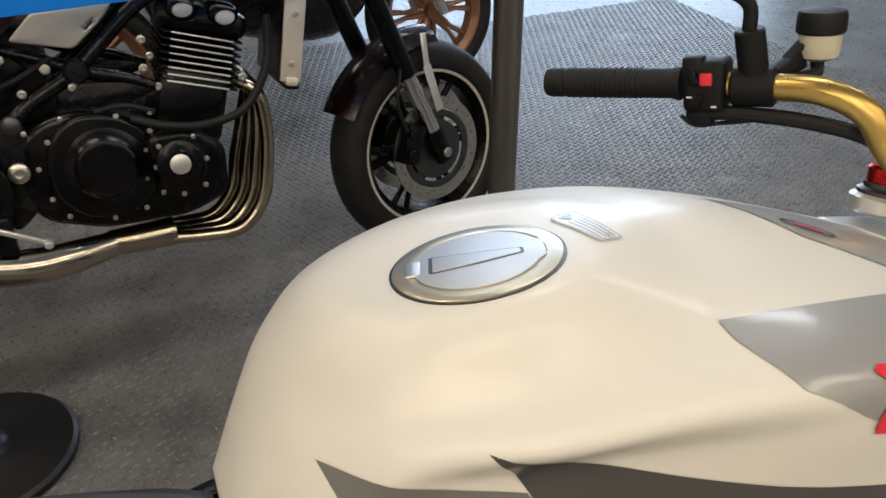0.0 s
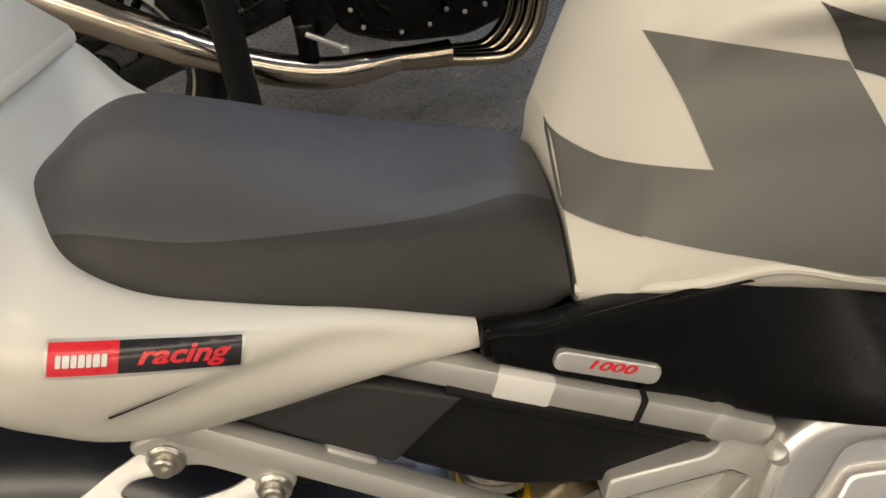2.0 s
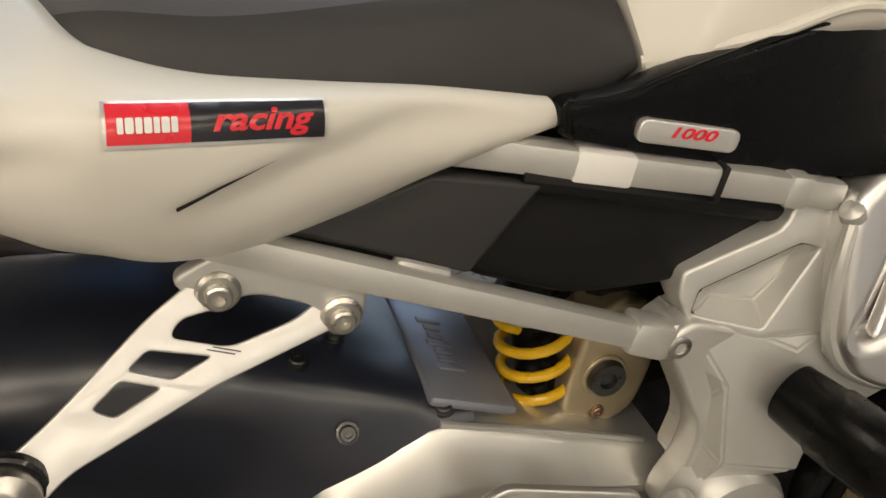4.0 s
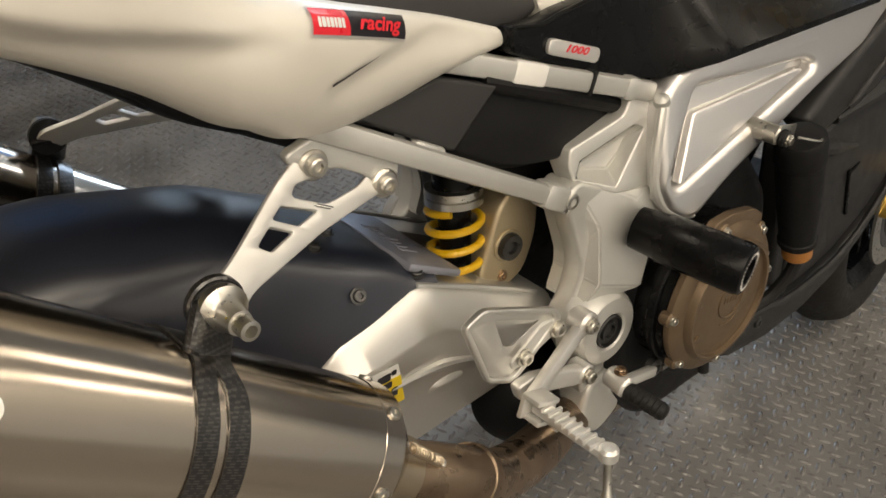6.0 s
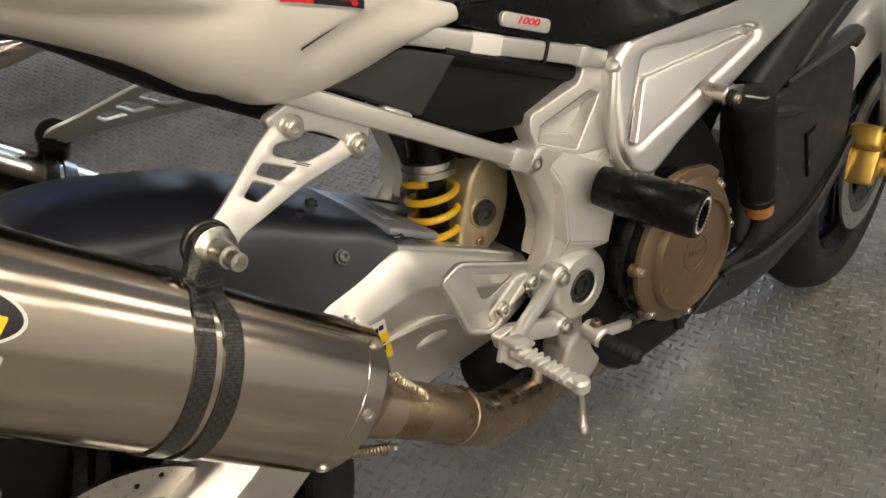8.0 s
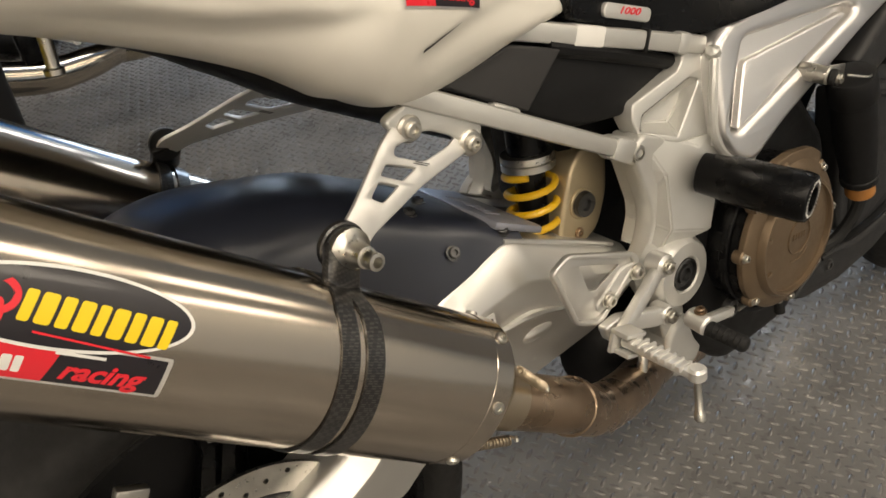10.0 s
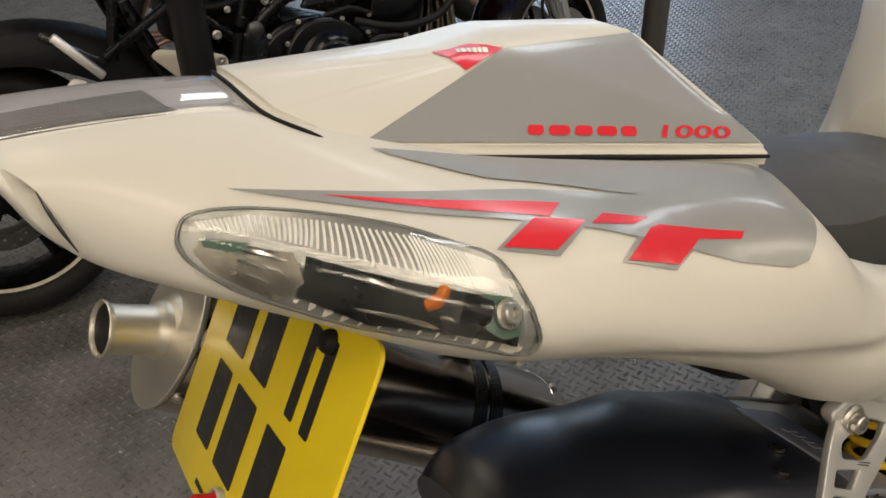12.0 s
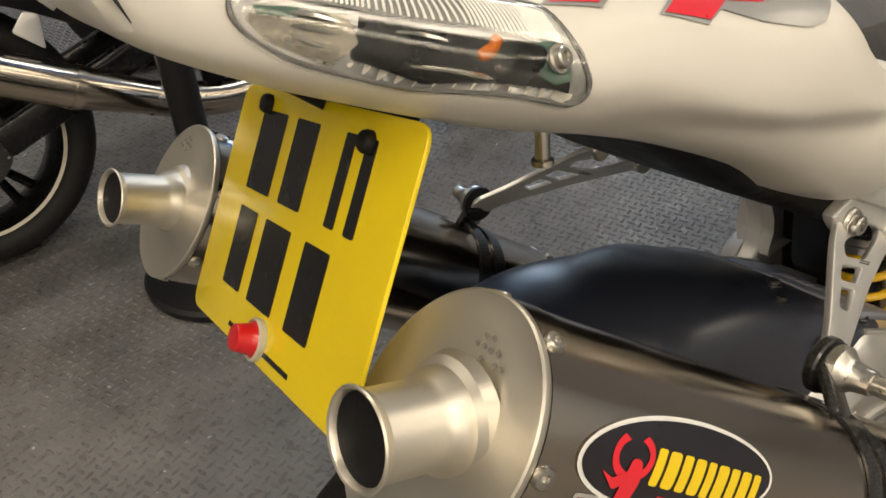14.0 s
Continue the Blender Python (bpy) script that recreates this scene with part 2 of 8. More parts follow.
SEATSIDE = pbr("smooth_seat_vinyl", (0.030, 0.029, 0.029), 0.48, 0, 0, (9, 0.08), (900, 0.15), 0.05, 0.35)
BLACKGLOSS = pbr("satin_black_plastic", (0.0032, 0.0032, 0.0036), 0.28, 0, 0.0, (7, 0.15), (700, 0.06), 0.06, 0.2)
BLACKMATT = pbr("moulded_black_plastic", (0.007, 0.007, 0.0075), 0.5, 0, 0, (9, 0.15), (900, 0.25), 0.08, 0.22)
GREYPLASTIC = pbr("charcoal_plastic", (0.030, 0.029, 0.029), 0.5, 0, 0, (9, 0.1), (900, 0.2), 0.06, 0.35)
MUD = pbr("satin_black_hugger", (0.019, 0.022, 0.034), 0.33, 0, 0.0, (6, 0.12), (900, 0.05), 0.04, 0.9)
ALLOY = pbr("cast_alloy_paint", (0.60, 0.595, 0.565), 0.38, 0.55, 0, (14, 0.05), (800, 0.18), 0.06)
POLISHED = pbr("polished_alloy", (0.80, 0.785, 0.77), 0.34, 0.92, 0, (5, 0.03), (900, 0.0), 0.02)
MACHINED = pbr("satin_alloy", (0.74, 0.73, 0.70), 0.33, 0.65, 0, (12, 0.05), (500, 0.05), 0.05)
SATIN = pbr("brushed_swingarm_alloy", (0.66, 0.65, 0.62), 0.34, 0.8, 0, (7, 0.06), (500, 0.04), 0.05)
STEEL = pbr("zinc_steel", (0.58, 0.56, 0.51), 0.32, 1.0, 0, (40, 0.1), (400, 0.02), 0.06)
CHROME = pbr("chrome", (0.78, 0.76, 0.72), 0.08, 1.0, 0, (10, 0.05), (200, 0.0), 0.03)
DARKSTEEL = pbr("dark_steel", (0.10, 0.10, 0.10), 0.35, 0.9, 0, (30, 0.15), (500, 0.1), 0.08)
CLUTCH = pbr("bronze_engine_paint", (0.175, 0.125, 0.078), 0.42, 0.6, 0, (18, 0.07), (900, 0.15), 0.06)
SPRING = pbr("yellow_spring_paint", (0.78, 0.47, 0.01), 0.32, 0, 0.3, (20, 0.08), (600, 0.05), 0.06)
BRACEGREY = pbr("blue_grey_casting", (0.30, 0.31, 0.36), 0.42, 0.5, 0, (14, 0.08), (600, 0.1), 0.05)
TAN = pbr("anodised_linkage", (0.50, 0.42, 0.28), 0.42, 0.7, 0, (14, 0.1), (500, 0.12), 0.06)
RUBBER = pbr("black_rubber", (0.010, 0.010, 0.010), 0.6, 0, 0, (20, 0.15), (500, 0.2), 0.08, 0.3)
TYRE = pbr("tyre_rubber", (0.013, 0.0125, 0.012), 0.68, 0, 0, (18, 0.2), (260, 0.3), 0.1, 0.3)
GOLD = pbr("gold_anodised", (0.60, 0.40, 0.12), 0.32, 1.0, 0, (9, 0.05), (400, 0.03), 0.05)
CALIPER = pbr("gold_caliper", (0.62, 0.42, 0.10), 0.35, 0.9, 0, (20, 0.08), (500, 0.1), 0.06)
YELLOWPLATE = pbr("reflective_yellow_acrylic", (0.93, 0.71, 0.008), 0.22, 0, 0.4, (9, 0.03), (300, 0.0), 0.04)
PLATEBLACK = pbr("black_plate_print", (0.012, 0.012, 0.012), 0.25, 0, 0.3, (9, 0.1), (300, 0.0), 0.04)
TITAN = pbr("brushed_titanium", (0.50, 0.44, 0.37), 0.17, 1.0, 0, (3, 0.03), (700, 0.0), 0.02)
TITANCAP = pbr("end_cap_titanium", (0.70, 0.66, 0.57), 0.40, 0.9, 0, (8, 0.04), (700, 0.04), 0.03)
HEATPIPE = pbr("heat_tinted_pipe", (0.38, 0.28, 0.195), 0.31, 1.0, 0, (9, 0.35), (300, 0.06), 0.1)
AMBER = pbr("amber_bulb", (0.42, 0.11, 0.008), 0.2, 0, 0.3, (20, 0.1), (300, 0.0), 0.05)
PCB = pbr("green_circuit_board", (0.008, 0.06, 0.03), 0.4, 0, 0.2, (30, 0.15), (300, 0.0), 0.05)
REFLECTOR = pbr("lamp_reflector", (0.30, 0.30, 0.29), 0.25, 0.7, 0, (20, 0.02), (60, 0.0), 0.02)
LENS = clear("clear_lens_plastic", (0.97, 0.97, 0.95), 0.04)
TRANSRED = pbr("red_reflector_plastic", (0.65, 0.01, 0.015), 0.2, 0, 0.4, (30, 0.08), (500, 0.1), 0.05)
FLUID = pbr("cloudy_reservoir_plastic", (0.55, 0.52, 0.40), 0.35, 0, 0.1, (20, 0.08), (400, 0.05), 0.05)


def carbon_weave(name):
    """Twill-woven carbon under lacquer."""
    m = bpy.data.materials.new(name)
    m.use_nodes = True
    nt = m.node_tree
    b = nt.nodes["Principled BSDF"]
    tc = nt.nodes.new("ShaderNodeTexCoord")
    wave = nt.nodes.new("ShaderNodeTexWave")
    wave.inputs["Scale"].default_value, wave.inputs["Distortion"].default_value = 170, 0.4
    mp = nt.nodes.new("ShaderNodeMapping")
    mp.inputs["Rotation"].default_value = (0.5, 0.9, 0.7)
    check = nt.nodes.new("ShaderNodeTexChecker")
    check.inputs["Scale"].default_value = 260
    check.inputs["Color1"].default_value, check.inputs["Color2"].default_value = (0.010, 0.010, 0.010, 1), (0.045, 0.042, 0.040, 1)
    nt.links.new(tc.outputs["Object"], mp.inputs[0])
    nt.links.new(mp.outputs[0], wave.inputs[0])
    nt.links.new(mp.outputs[0], check.inputs[0])
    mix = nt.nodes.new("ShaderNodeMixRGB")
    mix.blend_type, mix.inputs[0].default_value = "MULTIPLY", 0.8
    nt.links.new(check.outputs[0], mix.inputs[1])
    nt.links.new(wave.outputs[0], mix.inputs[2])
    nt.links.new(mix.outputs[0], b.inputs["Base Color"])
    b.inputs["Roughness"].default_value = 0.35
    b.inputs["Coat Weight"].default_value = 0.5
    return m


CARBON = carbon_weave("carbon_weave")

# ---- the showroom ----
def floor_material(name, colour, rough, scuffed):
    """Rubbery sheet: traffic dirt, pale scuffs and small specks of grit."""
    m = pbr(name, colour, rough, 0.0, 0, (7.0, 0.22), (160, 0.25), 0.14, 0.5)
    if not scuffed:
        return m
    nt = m.node_tree
    b = nt.nodes["Principled BSDF"]
    src = b.inputs["Base Color"].links[0].from_socket
    tc = nt.nodes.new("ShaderNodeTexCoord")
    layers = []
    for scale, low, high, detail in ((3.1, 0.59, 0.71, 8), (55.0, 0.715, 0.75, 2), (2.4, 0.46, 0.30, 6)):
        n = nt.nodes.new("ShaderNodeTexNoise")
        n.inputs["Scale"].default_value, n.inputs["Detail"].default_value, n.inputs["Roughness"].default_value = scale, detail, 0.7
        nt.links.new(tc.outputs["Object"], n.inputs["Vector"])
        r = nt.nodes.new("ShaderNodeMapRange")
        r.inputs["From Min"].default_value, r.inputs["From Max"].default_value = low, high
        nt.links.new(n.outputs[0], r.inputs[0])
        layers.append(r.outputs[0])
    for fac, tint, most in zip(layers, ((0.33, 0.32, 0.30, 1), (0.62, 0.60, 0.55, 1), (0.055, 0.053, 0.050, 1)), (0.55, 0.9, 0.75)):
        gain = nt.nodes.new("ShaderNodeMath")
        gain.operation = "MULTIPLY"
        gain.inputs[1].default_value = most
        nt.links.new(fac, gain.inputs[0])
        mix = nt.nodes.new("ShaderNodeMixRGB")
        nt.links.new(gain.outputs[0], mix.inputs[0])
        nt.links.new(src, mix.inputs[1])
        mix.inputs[2].default_value = tint
        src = mix.outputs[0]
    nt.links.new(src, b.inputs["Base Color"])
    return m


FLOORMAT = floor_material("worn_black_tread_sheet", (0.142, 0.138, 0.133), 0.36, True)
LUGMAT = floor_material("worn_tread_lugs", (0.130, 0.126, 0.122), 0.28, True)
WALLPAINT = pbr("wall_paint", (0.36, 0.35, 0.34), 0.7, 0, 0, (2, 0.04), (200, 0.1), 0.05)
WHITEWALL = pbr("white_wall_paint", (0.58, 0.565, 0.53), 0.6, 0, 0, (2, 0.03), (200, 0.1), 0.05)
CEILPAINT = pbr("ceiling_paint", (0.72, 0.71, 0.68), 0.8, 0, 0, (2, 0.03), (200, 0.1), 0.05)
X0, X1, Y0, Y1, HIGH = -5.5, 7.0, -4.0, 7.0, 3.2
floor = tagged(part("floor", box(pose((X0 + X1) / 2, (Y0 + Y1) / 2, -0.05), X1 - X0, Y1 - Y0, 0.1, 0), FLOORMAT), "dark grey embossed tread plate sheet floor", "floor", "", "structure")


def tread(x0, x1, y0, y1, pitch=0.0219):
    """Raised lozenges, each turned a right angle to its neighbours, on a lattice askew to the room."""
    half = int(0.75 * max(x1 - x0, y1 - y0) / pitch)
    i, j = np.meshgrid(np.arange(-half, half), np.arange(-half, half), indexing="ij")
    i, j = i.ravel(), j.ravel()
    rng = np.random.default_rng(3)
    turn = math.radians(22.6)
    u, v = i * pitch + rng.normal(0, 0.0003, i.size), j * pitch + rng.normal(0, 0.0003, i.size)
    cx = (x0 + x1) / 2 + u * math.cos(turn) - v * math.sin(turn)
    cy = (y0 + y1) / 2 + u * math.sin(turn) + v * math.cos(turn)
    keep = (cx > x0) & (cx < x1) & (cy > y0) & (cy < y1)
    i, j, cx, cy = i[keep], j[keep], cx[keep], cy[keep]
    ang = turn + np.where((i + j) % 2 == 0, 0.0, math.pi / 2)
    l, w, h = 0.0128, 0.0037, 0.0034
    base = np.array([(-l, 0, 0), (-l * 0.45, -w, 0), (l * 0.45, -w, 0), (l, 0, 0), (l * 0.45, w, 0), (-l * 0.45, w, 0), (-l * 0.68, 0, h), (l * 0.68, 0, h)])
    tri = np.array([(0, 1, 6), (1, 2, 7), (1, 7, 6), (2, 3, 7), (3, 4, 7), (4, 5, 6), (4, 6, 7), (5, 0, 6)])
    c, s = np.cos(ang)[:, None], np.sin(ang)[:, None]
    vx = cx[:, None] + c * base[:, 0] - s * base[:, 1]
    vy = cy[:, None] + s * base[:, 0] + c * base[:, 1]
    vz = np.broadcast_to(base[:, 2] + 0.0, vx.shape)
    verts = np.stack([vx, vy, vz], -1).reshape(-1, 3)
    faces = (np.arange(i.size)[:, None, None] * 8 + tri).reshape(-1, 3)
    me = bpy.data.meshes.new("mesh")
    me.vertices.add(len(verts))
    me.vertices.foreach_set("co", verts.ravel())
    me.loops.add(faces.size)
    me.loops.foreach_set("vertex_index", faces.ravel())
    me.polygons.add(len(faces))
    me.polygons.foreach_set("loop_start", np.arange(0, faces.size, 3))
    me.polygons.foreach_set("loop_total", np.full(len(faces), 3))
    me.update()
    me.validate()
    return me


lugs = tagged(part("tread_lugs", tread(-1.9, 3.0, -0.8, 3.6), LUGMAT, floor), kind="stuff")
for name, m, sx, sy, sz in (
    ("wall_south", pose((X0 + X1) / 2, Y0 - 0.1, HIGH / 2), X1 - X0 + 0.4, 0.2, HIGH),
    ("wall_west", pose(X0 - 0.1, (Y0 + Y1) / 2, HIGH / 2), 0.2, Y1 - Y0, HIGH),
    ("wall_east", pose(X1 + 0.1, (Y0 + Y1) / 2, HIGH / 2), 0.2, Y1 - Y0, HIGH),
    ("wall_north", pose((X0 + 1.9) / 2, Y1 + 0.1, HIGH / 2), 1.9 - X0, 0.2, HIGH),
    ("wall_north_end", pose((6.7 + X1) / 2 + 0.1, Y1 + 0.1, HIGH / 2), X1 - 6.7 + 0.2, 0.2, HIGH),
    ("wall_north_head", pose(4.3, Y1 + 0.1, 3.0), 4.8, 0.2, 0.4),
    ("wall_north_foot", pose(4.3, Y1 + 0.1, 0.2), 4.8, 0.2, 0.4),
):
    tagged(part(name, box(m, sx, sy, sz, 0), WHITEWALL if name == "wall_south" else WALLPAINT), "plain painted showroom wall", "wall", "", "structure")
tagged(part("ceiling", box(pose((X0 + X1) / 2, (Y0 + Y1) / 2, HIGH + 0.05), X1 - X0, Y1 - Y0, 0.1, 0), CEILPAINT), "plain white showroom ceiling", "ceiling", "", "structure")

# ---- barrier: two posts with round bases and a blue banner ----
POSTBLACK = pbr("black_powder_coat", (0.007, 0.007, 0.0075), 0.4, 0, 0, (14, 0.12), (700, 0.15), 0.06)
POSTSTEEL = pbr("brushed_post_steel", (0.30, 0.28, 0.25), 0.34, 1.0, 0, (10, 0.1), (300, 0.1), 0.06, 0.5, (8, 8, 0.6))
BLUE = pbr("blue_banner_vinyl", (0.006, 0.25, 0.95), 0.45, 0, 0, (5, 0.05), (500, 0.1), 0.05)


def barrier_post(x, y, tube_mat, label):
    root = thing("barrier_post", label, "post", "barrier posts", pose(x, y, 0))
    part("base", lathe([(0.185, 0), (0.19, 0.004), (0.19, 0.018), (0.182, 0.026), (0.06, 0.034), (0.045, 0.042), (0.04, 0.05)], (0, 0, 0), (0, 0, 1), 48), POSTBLACK, root)
    part("tube", rod((0, 0, 0.03), (0, 0, 1.05), 0.034, 24, 0.004), tube_mat, root)
    return root


barrier_post(-0.466, 1.27, POSTBLACK, "black barrier post on a round base")
barrier_post(0.806, 1.365, POSTSTEEL, "dull steel barrier post on a round base")
banner = thing("banner", "plain blue vinyl banner hung between two posts", "banner", "", pose(0, 0, 0))
part("cloth", beam((-0.43, 1.272, 1.03), (0.77, 1.362, 1.03), 0.006, 0.225, (0, 0, 1), 0.002), BLUE, banner)
part("rail", tube([(-0.44, 1.271, 1.14), (0.78, 1.363, 1.14)], 0.008, 8), POSTBLACK, banner)

# ---- the white naked motorcycle, leaning on its stand ----
LEAN_DEG = 9.73
bike = thing("motorcycle", "pearl white and grey naked sports motorcycle on its side stand", "motorcycle", "", pose(0, 0, 0, -LEAN_DEG, 0, 0))


def both(name, bm, material, parent, label="", smooth=35):
    """A part on the right and its mirror image on the left."""
    a = part(name, bm, material, parent, label, smooth)
    b = part(name, mirrored(a.data), material, parent, label)
    return a, b


TAIL = [
    (-0.8215, [(0, 1.062), (0.035, 1.066), (0.055, 1.071), (0.066, 1.071), (0.070, 1.069), (0.066, 1.066), (0.05, 1.062), (0, 1.058)]),
    (-0.814, [(0, 1.060), (0.035, 1.066), (0.055, 1.0715), (0.074, 1.066), (0.079, 1.058), (0.075, 1.052), (0.06, 1.048), (0, 1.046)]),
    (-0.805, [(0, 1.058), (0.035, 1.064), (0.055, 1.071), (0.079, 1.060), (0.084, 1.046), (0.080, 1.036), (0.063, 1.028), (0, 1.026)]),
    (-0.785, [(0, 1.056), (0.035, 1.063), (0.055, 1.070), (0.083, 1.056), (0.091, 1.034), (0.086, 1.014), (0.066, 1.006), (0, 1.006)]),
    (-0.74, [(0, 1.052), (0.035, 1.059), (0.053, 1.066), (0.092, 1.042), (0.110, 1.016), (0.110, 0.992), (0.080, 0.978), (0, 0.978)]),
    (-0.70, [(0, 1.046), (0.032, 1.053), (0.050, 1.0595), (0.104, 1.031), (0.138, 1.004), (0.142, 0.978), (0.10, 0.958), (0, 0.958)]),
    (-0.64, [(0, 1.035), (0.05, 1.037), (0.079, 1.0345), (0.128, 1.016), (0.176, 0.992), (0.190, 0.962), (0.150, 0.935), (0, 0.936)]),
    (-0.58, [(0, 1.015), (0.06, 1.016), (0.10, 1.014), (0.155, 1.005), (0.194, 0.986), (0.206, 0.950), (0.165, 0.915), (0, 0.909)]),
    (-0.50, [(0, 0.996), (0.07, 0.996), (0.13, 0.994), (0.180, 0.980), (0.208, 0.955), (0.212, 0.912), (0.175, 0.880), (0, 0.871)]),
    (-0.44, [(0, 0.983), (0.07, 0.983), (0.14, 0.981), (0.190, 0.968), (0.220, 0.942), (0.220, 0.892), (0.178, 0.8475), (0, 0.840)]),
    (-0.405, [(0, 0.973), (0.08, 0.973), (0.134, 0.970), (0.174, 0.951), (0.215, 0.915), (0.222, 0.873), (0.180, 0.8235), (0, 0.812)]),
    (-0.386, [(0, 0.93), (0.06, 0.93), (0.122, 0.944), (0.158, 0.929), (0.214, 0.899), (0.221, 0.861), (0.181, 0.810), (0, 0.798)]),
    (-0.366, [(0, 0.90), (0.06, 0.90), (0.120, 0.915), (0.151, 0.908), (0.215, 0.887), (0.219, 0.852), (0.180, 0.800), (0, 0.792)]),
    (-0.340, [(0, 0.862), (0.06, 0.862), (0.122, 0.880), (0.155, 0.893), (0.2165, 0.880), (0.216, 0.845), (0.175, 0.785), (0, 0.773)]),
    (-0.30, [(0, 0.835), (0.06, 0.835), (0.125, 0.852), (0.157, 0.874), (0.2055, 0.869), (0.206, 0.830), (0.165, 0.775), (0, 0.765)]),
    (-0.24, [(0, 0.815), (0.06, 0.815), (0.122, 0.834), (0.153, 0.855), (0.184, 0.852), (0.186, 0.818), (0.152, 0.775), (0, 0.770)]),
    (-0.18, [(0, 0.80), (0.06, 0.80), (0.118, 0.820), (0.144, 0.836), (0.160, 0.832), (0.166, 0.803), (0.146, 0.784), (0, 0.784)]),
    (-0.103, [(0, 0.79), (0.05, 0.79), (0.108, 0.798), (0.130, 0.807), (0.141, 0.804), (0.143, 0.794), (0.13, 0.787), (0, 0.787)]),
]


def dent(bm, line, width, depth, fade=0.04):
    """Presses a hollow into both flanks below a line of (x, height) points: crisp at the line, running out downwards."""
    xs, zs = zip(*line)
    for v in bm.verts:
        if abs(v.co.y) < 0.08 or not xs[0] < v.co.x < xs[-1]:
            continue
        d = np.interp(v.co.x, xs, zs) - v.co.z
        if -0.009 < d < width:
            f = min((d + 0.009) / 0.020, 1)
            f = f * f * (3 - 2 * f) * (1 - max(d, 0) / width) ** 1.3
            f *= min((v.co.x - xs[0]) / fade, (xs[-1] - v.co.x) / fade, 1)
            v.co.y -= math.copysign(depth * f, v.co.y)
    return bm


tail_bm = shell(TAIL, 150, 170)
dent(tail_bm, [(-0.60, 0.936), (-0.56, 0.926), (-0.475, 0.894), (-0.40, 0.878), (-0.35, 0.872)], 0.065, 0.016, 0.07)
dent(tail_bm, [(-0.335, 0.822), (-0.32, 0.826), (-0.256, 0.834), (-0.20, 0.834), (-0.13, 0.812)], 0.034, 0.007, 0.04)


def vent(bm, left, right, depth):
    """Presses a slot into both flanks between two lines of (height, x) points: running in from the left line, ending in a lip at the right one."""
    lz, lx = zip(*left)
    rz, rx = zip(*right)
    near = [f for f in bm.faces if all(-0.826 < v.co.x < -0.776 and 1.008 < v.co.z < 1.076 and abs(v.co.y) > 0.06 for v in f.verts)]
    bmesh.ops.subdivide_edges(bm, edges=list({e for f in near for e in f.edges}), cuts=3, use_grid_fill=True)
    bm.normal_update()
    shift = []
    for v in bm.verts:
        z = v.co.z
        if abs(v.co.y) > 0.06 and lz[0] < z < lz[-1]:
            a, b = np.interp(z, lz, lx), np.interp(z, rz, rx)
            if a < v.co.x < b:
                f = ((v.co.x - a) / (b - a)) ** 0.8 * min((lz[-1] - z) / 0.008, (z - lz[0]) / 0.010, 1)
                shift.append((v, -v.normal * depth * f))
    for v, d in shift:
        v.co += d


vent(tail_bm, [(1.018, -0.797), (1.030, -0.8015), (1.0414, -0.8062), (1.056, -0.8098), (1.0645, -0.8120)], [(1.018, -0.7905), (1.0233, -0.7925), (1.034, -0.7959), (1.0433, -0.7986), (1.0529, -0.8009), (1.0587, -0.8050), (1.0645, -0.8110)], 0.008)
tail = part("tail_fairing", tail_bm, PEARL, bike, "pearl white tail fairing with grey and red stripes")

# the angular seat cowl
def cowl_mesh():
    """Flat facets with softened edges: two sides, a rear slope, a crown and a front."""
    bm = bmesh.new()
    half = [(-0.692, 0.020, 1.071), (-0.648, 0.078, 1.031), (-0.527, 0.045, 1.058), (-0.422, 0.042, 1.049), (-0.398, 0.139, 0.981), (-0.682, 0.055, 1.0555)]
    mid = [(-0.694, 0, 1.074), (-0.612, 0, 1.0665), (-0.527, 0, 1.0705), (-0.425, 0, 1.054), (-0.388, 0, 0.985)]
    r = [bm.verts.new((x, -y, z)) for x, y, z in half]
    l = [bm.verts.new((x, y, z)) for x, y, z in half]
    c = [bm.verts.new(p) for p in mid]
    for s in (r, l):
        bm.faces.new((s[1], s[4], s[3], s[2]))
        bm.faces.new((s[0], s[5], s[2]))
        bm.faces.new((s[5], s[1], s[2]))
        bm.faces.new((c[0], s[0], s[2], c[1]))
        bm.faces.new((c[1], s[2], c[2]))
        bm.faces.new((c[2], s[2], s[3], c[3]))
        bm.faces.new((c[3], s[3], s[4], c[4]))
    rim = [r[0], r[5], r[1], r[4], c[4], l[4], l[1], l[5], l[0], c[0]]
    low = [bm.verts.new((v.co.x, v.co.y * 0.97, v.co.z - 0.014)) for v in rim]
    for i in range(10):
        bm.faces.new((rim[i], rim[(i + 1) % 10], low[(i + 1) % 10], low[i]))
    bm.faces.new(low)
    bmesh.ops.recalc_face_normals(bm, faces=bm.faces)
    bmesh.ops.bevel(bm, geom=list(bm.edges), offset=0.0035, segments=3, affect="EDGES", clamp_overlap=True)
    return bm


cowl = part("seat_cowl", cowl_mesh(), PEARL, bike, "angular white and grey single-seat cowl", 50)

